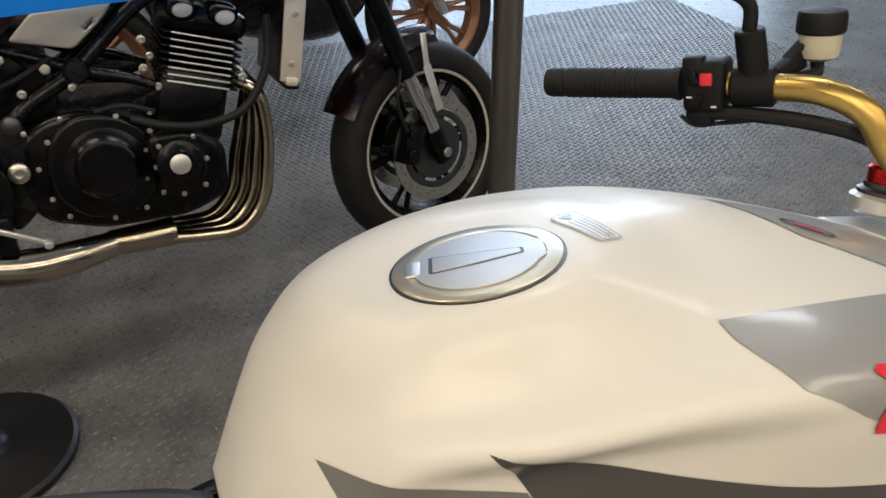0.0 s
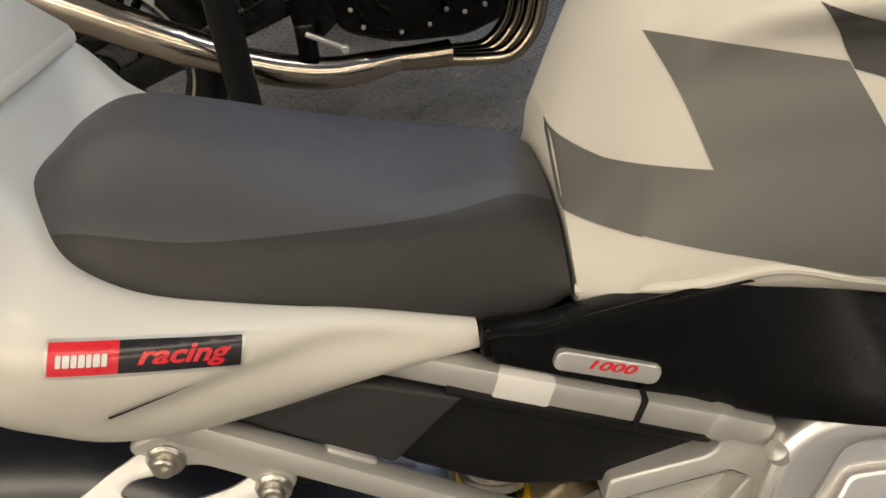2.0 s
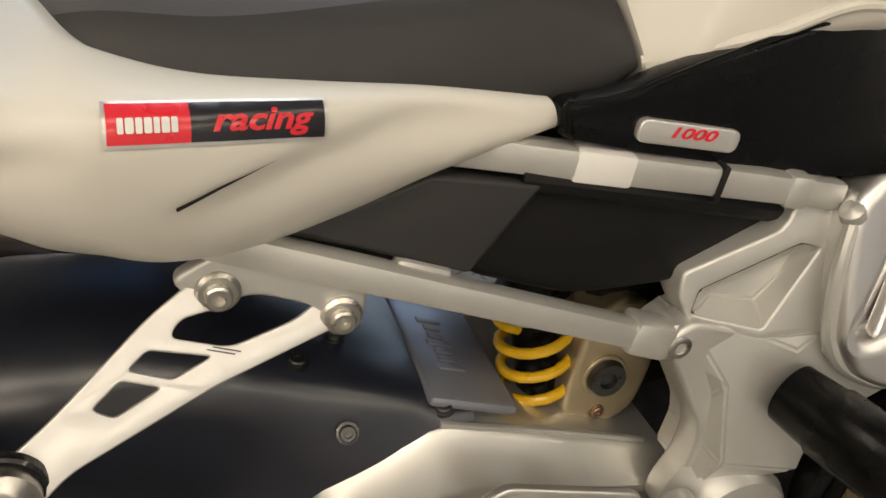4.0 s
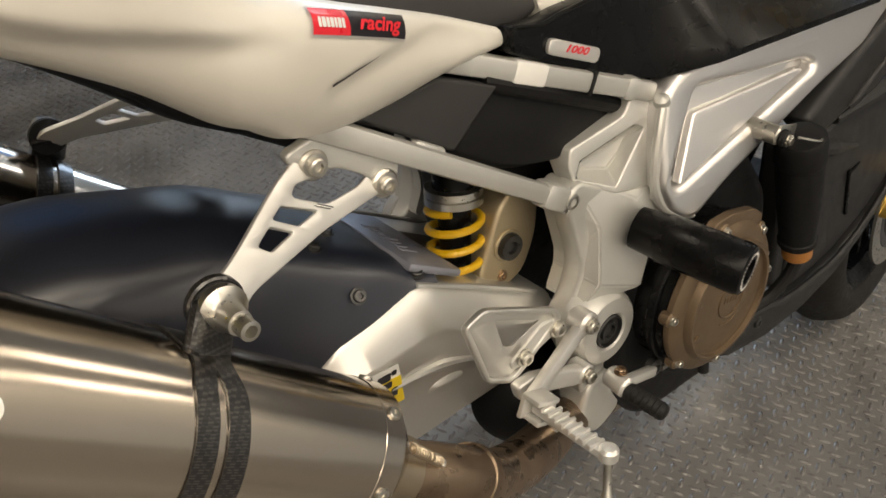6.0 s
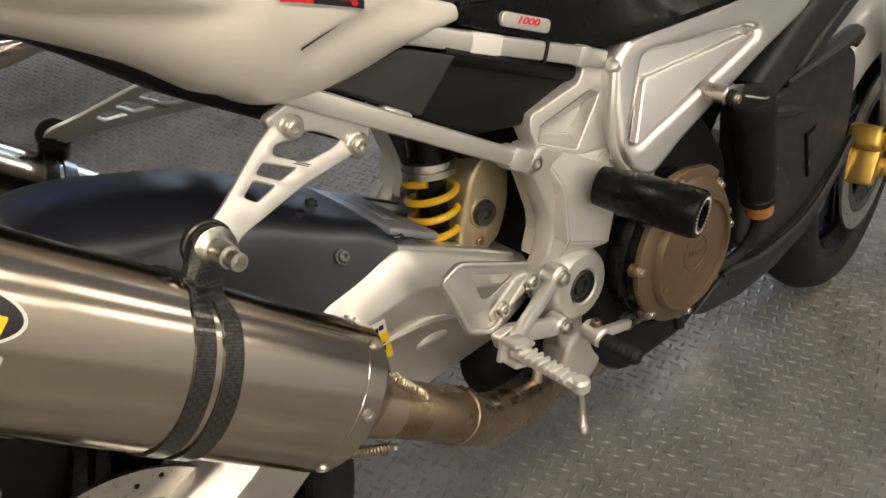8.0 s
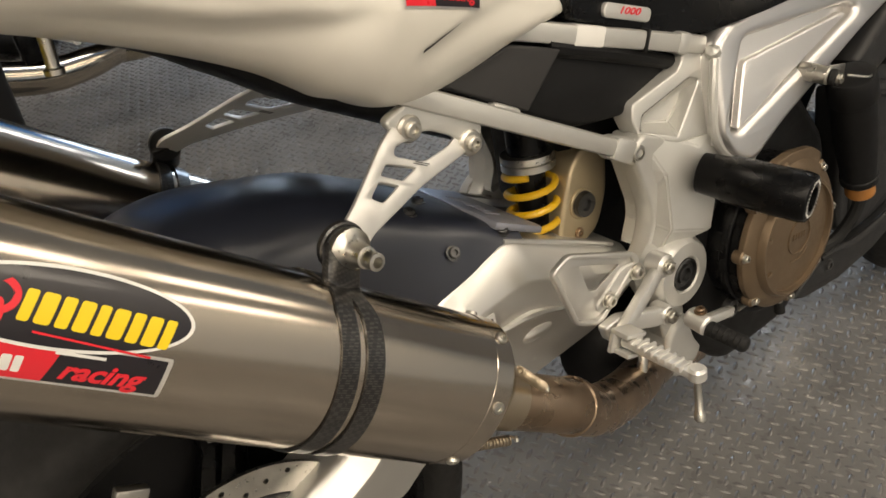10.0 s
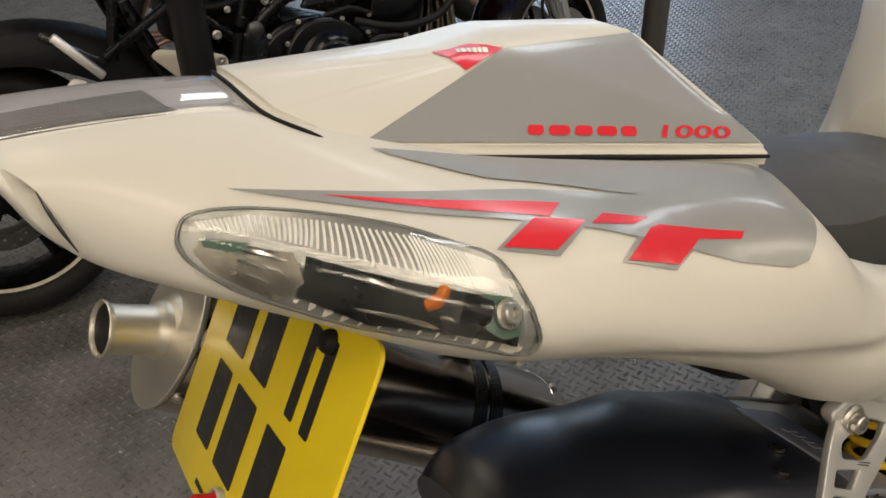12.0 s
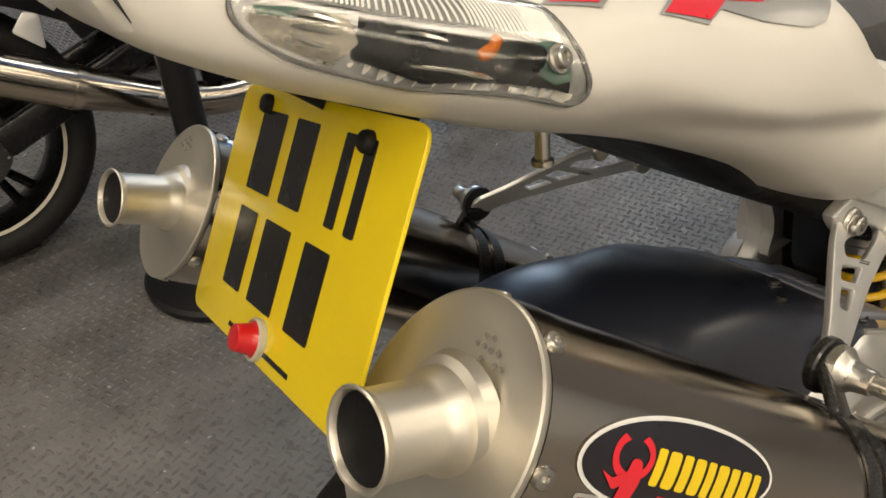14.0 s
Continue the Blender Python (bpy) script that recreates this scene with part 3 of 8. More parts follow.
SEAT = [
    (-0.400, [(0, 0.908), (0.045, 0.907), (0.075, 0.903), (0.083, 0.896), (0.085, 0.888), (0, 0.880)]),
    (-0.378, [(0, 0.928), (0.06, 0.926), (0.100, 0.910), (0.118, 0.896), (0.121, 0.878), (0, 0.87)]),
    (-0.34, [(0, 0.942), (0.055, 0.939), (0.106, 0.917), (0.133, 0.890), (0.140, 0.862), (0, 0.85)]),
    (-0.28, [(0, 0.931), (0.055, 0.927), (0.107, 0.903), (0.136, 0.875), (0.145, 0.842), (0, 0.83)]),
    (-0.20, [(0, 0.904), (0.05, 0.901), (0.096, 0.889), (0.125, 0.866), (0.138, 0.824), (0, 0.82)]),
    (-0.12, [(0, 0.879), (0.04, 0.878), (0.078, 0.875), (0.107, 0.861), (0.127, 0.800), (0, 0.79)]),
    (-0.06, [(0, 0.872), (0.025, 0.872), (0.050, 0.870), (0.087, 0.857), (0.118, 0.796), (0, 0.79)]),
    (-0.034, [(0, 0.862), (0.022, 0.862), (0.045, 0.859), (0.082, 0.846), (0.114, 0.806), (0, 0.80)]),
]
seat = part("seat", shell(SEAT, 72, 96, (24, 72)), SEATSIDE, bike, "black vinyl rider's seat")
part("seat_top", shell(SEAT, 72, 96, (72, 120)), SEATVINYL, seat, "grained anti-slip top panel")

TANK = [
    (-0.030, [(0, 0.905), (0.025, 0.903), (0.045, 0.896), (0.062, 0.880), (0.075, 0.860), (0.096, 0.84), (0.118, 0.800), (0, 0.79)]),
    (-0.008, [(0, 0.956), (0.034, 0.950), (0.060, 0.932), (0.080, 0.908), (0.094, 0.882), (0.111, 0.85), (0.133, 0.802), (0, 0.79)]),
    (0.025, [(0, 1.008), (0.045, 1.000), (0.080, 0.978), (0.102, 0.952), (0.114, 0.925), (0.126, 0.88), (0.138, 0.812), (0, 0.80)]),
    (0.07, [(0, 1.040), (0.056, 1.030), (0.103, 1.008), (0.132, 0.986), (0.129, 0.962), (0.139, 0.91), (0.148, 0.815), (0, 0.81)]),
    (0.14, [(0, 1.056), (0.07, 1.042), (0.125, 1.020), (0.167, 0.995), (0.150, 0.970), (0.155, 0.92), (0.158, 0.808), (0, 0.80)]),
    (0.22, [(0, 1.054), (0.08, 1.039), (0.14, 1.021), (0.181, 0.997), (0.172, 0.970), (0.170, 0.92), (0.165, 0.792), (0, 0.79)]),
    (0.32, [(0, 1.040), (0.08, 1.027), (0.145, 1.010), (0.187, 0.986), (0.188, 0.958), (0.182, 0.91), (0.170, 0.776), (0, 0.78)]),
    (0.42, [(0, 1.011), (0.08, 1.001), (0.14, 0.986), (0.18, 0.962), (0.184, 0.940), (0.18, 0.90), (0.165, 0.762), (0, 0.77)]),
    (0.56, [(0, 0.958), (0.07, 0.952), (0.13, 0.938), (0.16, 0.918), (0.165, 0.90), (0.16, 0.88), (0.15, 0.78), (0, 0.78)]),
]
CAPN = Vector((-0.10, 0.06, 1)).normalized()
CAPO = Vector((0.1495, -0.042, 1.0510))


def flat_seat(bm, at, normal, inner, outer):
    """Presses a round flat into a skin, running out towards the outer radius."""
    for v in bm.verts:
        d = v.co - at
        h = d.dot(normal)
        r = (d - normal * h).length
        if abs(h) < 0.045 and r < outer:
            f = min(max((outer - r) / (outer - inner), 0), 1)
            v.co -= normal * h * f * f * (3 - 2 * f) * (1 - (h / 0.045) ** 2 * min((1 - f) * 3, 1))
    return bm


tank = part("fuel_tank", flat_seat(shell(TANK, 120, 140), CAPO, CAPN, 0.056, 0.15), PEARL, bike, "pearl white fuel tank with grey graphics")


def sheet(outline, v0, v1, bevel=0.004, holes=(), r=0.01, segs=2):
    """A plate in the bike's side view between two distances from the middle plane (right side negative)."""
    lines = [rounded(outline, r)] + [rounded(h, r * 0.5) for h in holes]
    return moved(drawn(lines, abs(v1 - v0), bevel, segs), side_plane((v0 + v1) / 2))


def slab(outline, plane, thick, bevel=0.003, holes=(), r=0.006, segs=2):
    """A plate whose outer face lies on the leaning plane y = a + b x + c z of the right side."""
    bm = sheet(outline, 0, thick, bevel, holes, r, segs)
    for v in bm.verts:
        v.co.y += plane[0] + plane[1] * v.co.x + plane[2] * v.co.z
    return bm


def on_lean(points, plane, sink=0.0):
    """Side-view points set on a leaning plane, sunk below it."""
    return [(x, plane[0] + plane[1] * x + plane[2] * z + sink, z) for x, z in points]


def walls_in(bm, depth):
    """Turns the open rim of a skin inwards to that distance from the middle plane."""
    ext = bmesh.ops.extrude_edge_only(bm, edges=[e for e in bm.edges if e.is_boundary])
    for v in ext["geom"]:
        if isinstance(v, bmesh.types.BMVert):
            v.co.y = -depth
    return bm


# black panels under the tank
SIDE = [(-0.102, 0.808), (-0.060, 0.806), (-0.035, 0.811), (0.096, 0.822), (0.153, 0.808), (0.25, 0.785), (0.35, 0.765), (0.50, 0.74), (0.50, 0.70), (0.30, 0.70), (0.14, 0.690), (0.09, 0.706), (-0.012, 0.747), (-0.104, 0.786)]
sides = both("side_panel", sheet(SIDE, -0.128, -0.150, 0.005, (), 0.008), BLACKGLOSS, bike, "satin black side panel")
badge = part("badge", sheet([(-0.0525, 0.7900), (0.0190, 0.7635), (0.0135, 0.7490), (-0.0580, 0.7755)], -0.149, -0.1560, 0.0015, (), 0.0068), MACHINED, sides[0], "silver badge with red figures")

def flank(s):
    """The lower half of the side panel, flaring out over the frame spar."""
    rows = []
    for x in np.linspace(-0.096, 0.50, 32):
        top = np.interp(x, [-0.096, -0.060, -0.035, 0.096, 0.153, 0.25, 0.35, 0.50], [0.804, 0.803, 0.808, 0.820, 0.806, 0.783, 0.763, 0.739])
        y = np.interp(x, [-0.096, 0.040, 0.10, 0.15], [0.1512, 0.1525, 0.166, 0.204])
        low = np.interp(x, [-0.096, -0.012, 0.040, 0.10, 0.15, 0.5], [0.789, 0.754, 0.733, 0.718, 0.731, 0.727])
        rows.append([(x, s * 0.149, top), (x, s * (0.149 + (y - 0.149) * 0.35), top - (top - low) * 0.30), (x, s * (0.149 + (y - 0.149) * 0.85), low + (top - low) * 0.22), (x, s * y, low + 0.004), (x, s * y, low - 0.004), (x, s * 0.148, low - 0.004)])
    return skin(rows)


for o, s in zip(sides, (-1, 1)):
    part("panel_flank", flank(s), BLACKGLOSS, o)
# subframe
rail = both("subframe_rail", beam((-0.22, -0.130, 0.811), (0.093, -0.161, 0.702), 0.022, 0.021), ALLOY, bike)
for o in rail:
    s = -1 if o is rail[0] else 1
    part("collar", beam((0.049, s * 0.1565, 0.7174), (0.067, s * 0.1585, 0.7111), 0.026, 0.025, (0, 0, 1), 0.005), ALLOY, o)
part("tape", beam((-0.096, -0.1423, 0.7678), (-0.057, -0.1462, 0.7542), 0.0235, 0.0222, (0, 0, 1), 0.003), WHITEDECAL, rail[0], "white tape round the rail")
part("cable_tie", beam((-0.001, -0.1517, 0.7347), (0.003, -0.1521, 0.7333), 0.026, 0.025, (0, 0, 1), 0.001), RUBBER, rail[0])
stay = both("subframe_stay", joined(beam((-0.335, -0.156, 0.793), (-0.042, -0.158, 0.620), 0.020, 0.021, (0, 0, 1), 0.006), sheet([(-0.345, 0.765), (-0.31, 0.775), (-0.235, 0.735), (-0.242, 0.706), (-0.262, 0.700), (-0.268, 0.722), (-0.30, 0.742), (-0.33, 0.742)], -0.148, -0.160, 0.003)), ALLOY, bike)
for o, s in zip(stay, (-1, 1)):
    part("stay_boss", joined(rod((-0.030, s * 0.128, 0.6145), (-0.030, s * 0.166, 0.6145), 0.0155, 20, 0.003), beam((-0.066, s * 0.156, 0.634), (-0.034, s * 0.156, 0.6155), 0.028, 0.028, (0, 0, 1), 0.006)), ALLOY, o)
    part("bolt", bolt((-0.030, s * 0.165, 0.6145), (0, s, 0), 0.0095, 0.006), STEEL, o)
    part("boss", beam((-0.218, s * 0.150, 0.7335), (-0.184, s * 0.150, 0.714), 0.014, 0.012, (0, 0, 1), 0.005), ALLOY, o)

# moulded inner panels between the rails
both("inner_panel", sheet([(-0.275, 0.772), (-0.186, 0.785), (-0.118, 0.760), (-0.172, 0.712)], -0.135, -0.1535, 0.003, (), 0.004), GREYPLASTIC, bike, "charcoal moulded panel")
both("battery_tray", joined(sheet([(-0.155, 0.772), (-0.118, 0.760), (0.060, 0.690), (0.075, 0.675), (0.03, 0.655), (-0.02, 0.650), (-0.10, 0.664), (-0.178, 0.708)], -0.05, -0.143, 0.008, (), 0.02), tube([(-0.13, -0.142, 0.765), (-0.05, -0.146, 0.735), (0.065, -0.143, 0.688)], 0.010, 10, 12)), BLACKMATT, bike, "moulded black plastic tray")

PVX, PVZ = 0.010, 0.442
# main frame: cast plates and polished spars
PLATE = [(0.031, 0.6085), (0.066, 0.632), (0.092, 0.68), (0.115, 0.62), (0.120, 0.58), (0.128, 0.53), (0.108, 0.485), (0.089, 0.44), (0.090, 0.393), (0.078, 0.345), (0.080, 0.290), (0.030, 0.288), (0.005, 0.32), (-0.018, 0.40), (-0.044, 0.45), (-0.036, 0.469), (-0.021, 0.486), (-0.011, 0.513), (-0.011, 0.533), (-0.033, 0.600), (-0.040, 0.622), (-0.020, 0.634)]
plates = both("frame_plate", sheet(PLATE, -0.140, -0.170, 0.005, (), 0.010, 3), ALLOY, bike, "bare cast alloy frame plate")
# the cast head: a leaning face with a three-cornered pocket, and the creased web below it
CAST = (-0.2855, -0.166, 0.193)
HEAD = [(0.0633, 0.7018), (0.092, 0.7025), (0.1007, 0.684), (0.090, 0.640), (0.080, 0.601), (0.033, 0.603), (-0.0185, 0.6275), (-0.024, 0.6478), (-0.0197, 0.6655), (0.0500, 0.6835), (0.0564, 0.689)]
MOUTH = [(-0.0085, 0.6503), (0.0655, 0.6715), (0.0782, 0.6654), (0.0345, 0.6115), (-0.0160, 0.6335)]
SUNK = [(0.0070, 0.6385), (0.0683, 0.6535), (0.0722, 0.6490), (0.0397, 0.6240), (0.0060, 0.6335)]
WEB = [(-0.0192, 0.1604, 0.630), (0.034, 0.1745, 0.606), (0.0028, 0.1805, 0.5757), (-0.0049, 0.192, 0.5084), (0.058, 0.1845, 0.592), (0.079, 0.1830, 0.602), (0.1364, 0.2028, 0.5457), (0.0735, 0.1972, 0.5205), (0.0573, 0.2015, 0.4845), (-0.020, 0.178, 0.478), (-0.040, 0.150, 0.620), (-0.030, 0.150, 0.598), (-0.0095, 0.150, 0.533), (-0.0095, 0.150, 0.513), (-0.021, 0.152, 0.484)]
FACETS = ((0, 1, 2), (10, 0, 2, 11), (11, 2, 12), (12, 2, 3, 13), (13, 3, 9, 14), (1, 4, 3, 2), (1, 5, 4), (4, 5, 6, 7), (4, 7, 3), (3, 7, 8), (3, 8, 9))
web = bmesh.new()
wv = [web.verts.new((x, -y, z)) for x, y, z in WEB]
for f in FACETS:
    web.faces.new([wv[k] for k in f])
walls_in(web, 0.125)
bmesh.ops.recalc_face_normals(web, faces=web.faces)
bmesh.ops.bevel(web, geom=[e for e in web.edges if not e.is_boundary and e.calc_face_angle(0) > 0.12], offset=0.0022, segments=2, affect="EDGES", clamp_overlap=True)
sink = skin([on_lean(MOUTH, CAST, 0.001), on_lean(SUNK, CAST, 0.019)], True, False)
sink.verts.ensure_lookup_table()
sink.faces.new(sink.verts[5:10])
bmesh.ops.bevel(sink, geom=[e for e in sink.edges if not e.is_boundary], offset=0.0018, segments=2, affect="EDGES", clamp_overlap=True)
for name, bm in (("casting_head", slab(HEAD, CAST, 0.030, 0.0025, [MOUTH], 0.005, 3)), ("pocket", sink), ("web", web)):
    a = part(name, bm, ALLOY, plates[0], "", 7 if name == "web" else 24)
    part(name, mirrored(a.data), ALLOY, plates[1])
for o, s in zip(plates, (-1, 1)):
    part("pivot_ring", lathe([(0.021, 0.0), (0.056, 0.0), (0.050, 0.018), (0.045, 0.029), (0.042, 0.032), (0.025, 0.034), (0.021, 0.030)], (PVX, s * 0.166, PVZ), (PVX, s * 0.9, PVZ), 32, 1.0, True), ALLOY, o)
    part("pivot_nut", lathe([(0.0215, 0), (0.0215, 0.005), (0.0195, 0.006), (0.0185, 0.001), (0.013, 0.001), (0.012, 0.005), (0.009, 0.005), (0.0085, -0.004), (0.0003, -0.005)], (PVX, s * 0.194, PVZ), (PVX, s * 0.9, PVZ), 24), DARKSTEEL, o, "dark hollow pivot nut")
    part("lower_foot", sheet([(0.005, 0.35), (0.06, 0.36), (0.07, 0.28), (0.02, 0.255), (-0.01, 0.30)], s * 0.13, s * 0.178, 0.008, (), 0.02), ALLOY, o)

# polished spar with a stepped pocket
LEANS = (-0.335, -0.02, 0.215)
SPAR = [(0.0855, 0.688), (0.0945, 0.706), (0.1176, 0.7205), (0.158, 0.7245), (0.30, 0.7215), (0.4677, 0.7300), (0.64, 0.750), (0.64, 0.706), (0.5445, 0.6823), (0.381, 0.6398), (0.2375, 0.5955), (0.1853, 0.5790), (0.130, 0.5555), (0.112, 0.557), (0.088, 0.574), (0.0765, 0.600), (0.079, 0.645)]
SMOUTH = [(0.138, 0.6935), (0.150, 0.6965), (0.357, 0.6805), (0.3735, 0.6715), (0.366, 0.6645), (0.102, 0.5975), (0.086, 0.604)]
SPAD = [(0.1455, 0.6680), (0.3545, 0.6690), (0.361, 0.6645), (0.102, 0.5995)]
spars = both("frame_spar", slab(SPAR, LEANS, 0.034, 0.009, [SMOUTH], 0.016, 4), POLISHED, bike, "polished alloy frame spar", 50)
for name, bm, mat in (
    ("pocket_floor", slab([(0.075, 0.585), (0.13, 0.71), (0.39, 0.69), (0.37, 0.650)], (LEANS[0] + 0.018, LEANS[1], LEANS[2]), 0.008, 0.001, (), 0.004), POLISHED),
    ("pocket_step", slab(SPAD, (LEANS[0] - 0.066, LEANS[1], LEANS[2] + 0.113), 0.012, 0.003, (), 0.006, 3), POLISHED),
    ("weld_bead", joined(tube([(0.098, -0.178, 0.699), (0.084, -0.186, 0.672), (0.0765, -0.190, 0.635), (0.0765, -0.193, 0.603), (0.086, -0.198, 0.579), (0.108, -0.205, 0.562), (0.132, -0.208, 0.5535)], [0.0065, 0.0055, 0.006, 0.0055, 0.0065, 0.0055, 0.0065, 0.004], 10, 48), lathe([(0.002, -0.010), (0.008, -0.007), (0.0095, 0.0), (0.007, 0.008), (0.002, 0.010)], (0.0935, -0.179, 0.693), (0.101, -0.176, 0.681), 12)), ALLOY),
):
    a = part(name, bm, mat, spars[0])
    part(name, mirrored(a.data), mat, spars[1])

# engine behind the frame
engine = new("engine")
engine.parent = bike
part("crankcase", joined(sheet([(0.03, 0.56), (0.10, 0.60), (0.26, 0.60), (0.34, 0.50), (0.34, 0.32), (0.26, 0.24), (0.10, 0.24), (0.04, 0.32)], 0.19, -0.19, 0.02, (), 0.03, 3), box(pose(0.34, 0, 0.58, 0, 40, 0), 0.22, 0.24, 0.26, 0.02)), BLACKMATT, engine, "black crankcase")
CC = (0.162, 0.441)
part("clutch_housing", joined(lathe([(0.100, 0.0), (0.101, 0.06), (0.099, 0.082), (0.05, 0.083)], (CC[0], -0.15, CC[1]), (CC[0], -0.9, CC[1]), 56), lathe([(0.103, 0.060), (0.105, 0.062), (0.105, 0.070), (0.103, 0.072)], (CC[0], -0.15, CC[1]), (CC[0], -0.9, CC[1]), 56)), BLACKGLOSS, engine, "black clutch housing")
cover = part("clutch_cover", lathe([(0.085, 0.0325), (0.0985, 0.033), (0.0995, 0.035), (0.0990, 0.041), (0.0955, 0.0445), (0.086, 0.0475), (0.0815, 0.0485), (0.0795, 0.0545), (0.0770, 0.0575), (0.0735, 0.0572), (0.0725, 0.0520), (0.0700, 0.0512), (0.0650, 0.0525), (0.0005, 0.0535)], (CC[0], -0.20, CC[1]), (CC[0], -0.9, CC[1]), 64), CLUTCH, engine, "bronze painted round clutch cover")
for a, b in ((24, 28), (19, 21.5)):
    pts = [(CC[0] + 0.004 + 0.024 * math.cos(t), -0.2537, CC[1] + 0.024 * math.sin(t)) for t in np.linspace(0, 2 * math.pi, 33)] if a == 24 else [(CC[0] + 0.002 + 0.03 * math.cos(t), -0.2535, CC[1] - 0.004 + 0.03 * math.sin(t)) for t in np.linspace(4.2, 5.5, 10)]
    part("raised_mark", tube(pts, 0.0012, 6), CLUTCH, cover)
for k in range(5):
    part("raised_mark", box(pose(CC[0] - 0.008 + 0.006 * k, -0.2537, CC[1] + 0.003 - 0.001 * k, 0, 14, 0), 0.0035, 0.002, 0.008, 0.0005), CLUTCH, cover)
for deg in (97, 45, 0, -46, -86, -140, 173, 135):
    t = radians(deg)
    at = (CC[0] + 0.0965 * math.cos(t), -0.228, CC[1] + 0.0965 * math.sin(t))
    part("bolt_lug", rod(at, (at[0], -0.2425, at[2]), 0.0095, 14, 0.002), CLUTCH, cover)
    part("bolt", bolt((at[0], -0.242, at[2]), (0, -1, 0), 0.0048, 0.006), STEEL, cover)
for deg, turn in ((100, 0), (75, 0), (118, 0), (205, 0), (160, 0)):
    t = radians(deg)
    part("tab", box(pose(CC[0] + 0.066 * math.cos(t), -0.2535, CC[1] + 0.066 * math.sin(t), 0, -deg, 0), 0.010, 0.004, 0.006, 0.0015), CLUTCH, cover)
part("top_tab", sheet([(CC[0] - 0.045, CC[1] + 0.085), (CC[0] - 0.030, CC[1] + 0.112), (CC[0] + 0.005, CC[1] + 0.113), (CC[0] + 0.050, CC[1] + 0.103), (CC[0] + 0.072, CC[1] + 0.086), (CC[0] + 0.060, CC[1] + 0.070), (CC[0], CC[1] + 0.080)], -0.228, -0.2405, 0.002, (), 0.008), CLUTCH, cover)
part("sump_edge", tube([(CC[0] - 0.08, -0.21, CC[1] - 0.085), (CC[0] - 0.02, -0.215, CC[1] - 0.112), (CC[0] + 0.06, -0.215, CC[1] - 0.100), (CC[0] + 0.10, -0.215, CC[1] - 0.075)], 0.006, 8, 16), BLACKMATT, engine)
part("drain_hose", tube([(CC[0] + 0.03, -0.21, CC[1] - 0.10), (CC[0] + 0.032, -0.215, CC[1] - 0.15)], 0.0075, 12), RUBBER, engine, "short black breather hose")
for x, z in ((0.010, -0.112), (0.060, -0.104), (0.098, -0.072), (0.118, 0.005)):
    part("bolt", bolt((CC[0] + x, -0.222, CC[1] + z), (0, -1, 0), 0.0055, 0.008), STEEL, engine)

bobbin = part("crash_bobbin", lathe([(0.024, -0.030), (0.026, 0), (0.028, 0.003), (0.0288, 0.088), (0.0270, 0.095), (0.0245, 0.0965), (0.0145, 0.0965), (0.0135, 0.070), (0.0003, 0.069)], (0.0530, -0.226, 0.5625), (0.076, -0.325, 0.552), 36), BLACKGLOSS, bike, "black nylon crash bobbin")
BA, BD = Vector((0.0530, -0.226, 0.5625)), (Vector((0.076, -0.325, 0.552)) - Vector((0.0530, -0.226, 0.5625))).normalized()
bu = BD.orthogonal().normalized()
bv = BD.cross(bu)
marks = []
for k in range(30):
    t = 2 * math.pi * k / 30
    o = math.cos(t) * bu + math.sin(t) * bv
    q = BA + BD * 0.0968 + o * 0.0188
    marks.append(beam(q, q + o * (0.0032 if k % 3 else 0.0024), 0.0012, 0.0005, BD, 0))
part("printed_ring", joined(*marks), WHITEDECAL, bobbin, "ring of small pale print marks")
part("crash_bobbin", mirrored(bobbin.data), BLACKGLOSS, bike, "black nylon crash bobbin")

# oil reservoir with an amber cap
RA, RB = Vector((0.300, -0.235, 0.606)), Vector((0.352, -0.233, 0.426))
rd = (RB - RA).normalized()
reservoir = part("reservoir", lathe([(0.004, -0.006), (0.022, -0.005), (0.0290, -0.002), (0.0315, 0.003), (0.0318, 0.032), (0.0306, 0.035), (0.0288, 0.036), (0.0292, 0.060), (0.0275, 0.110), (0.0240, 0.150), (0.0235, 0.163), (0.0252, 0.165), (0.0252, 0.173), (0.021, 0.177), (0.018, 0.178)], RA, RB, 36), BLACKMATT, bike, "black cylindrical reservoir")
part("cap", lathe([(0.018, 0), (0.0200, 0.002), (0.0200, 0.019), (0.017, 0.023), (0.010, 0.025)], RA + rd * 0.177, RB + rd * 0.1, 24), pbr("amber_cap", (0.36, 0.15, 0.03), 0.4, 0, 0.2, (30, 0.1)), reservoir, "translucent amber cap")
part("clamp", joined(rod((0.246, -0.195, 0.626), (0.250, -0.234, 0.622), 0.0115, 18, 0.002), beam((0.250, -0.232, 0.624), (0.285, -0.232, 0.616), 0.003, 0.022, (0, 0, 1), 0.001)), STEEL, reservoir)
part("clamp_rubber", rod((0.2505, -0.234, 0.6215), (0.252, -0.243, 0.620), 0.0105, 18, 0.002), RUBBER, reservoir)
part("clamp_bolt", bolt((0.252, -0.243, 0.620), (0.15, -1, -0.05), 0.0062, 0.006), STEEL, reservoir)
part("clamp_strap", tube([(0.262, -0.250, 0.622), (0.292, -0.262, 0.612), (0.325, -0.245, 0.606)], 0.0016, 6, 12), STEEL, reservoir)
part("hose", tube([RB + rd * 0.02, (0.352, -0.228, 0.38), (0.33, -0.215, 0.345), (0.27, -0.20, 0.34), (0.22, -0.19, 0.345)], 0.009, 10, 20), RUBBER, reservoir)
part("hose_clip", rod((0.268, -0.200, 0.340), (0.258, -0.199, 0.340), 0.0105, 14, 0.001), STEEL, reservoir)

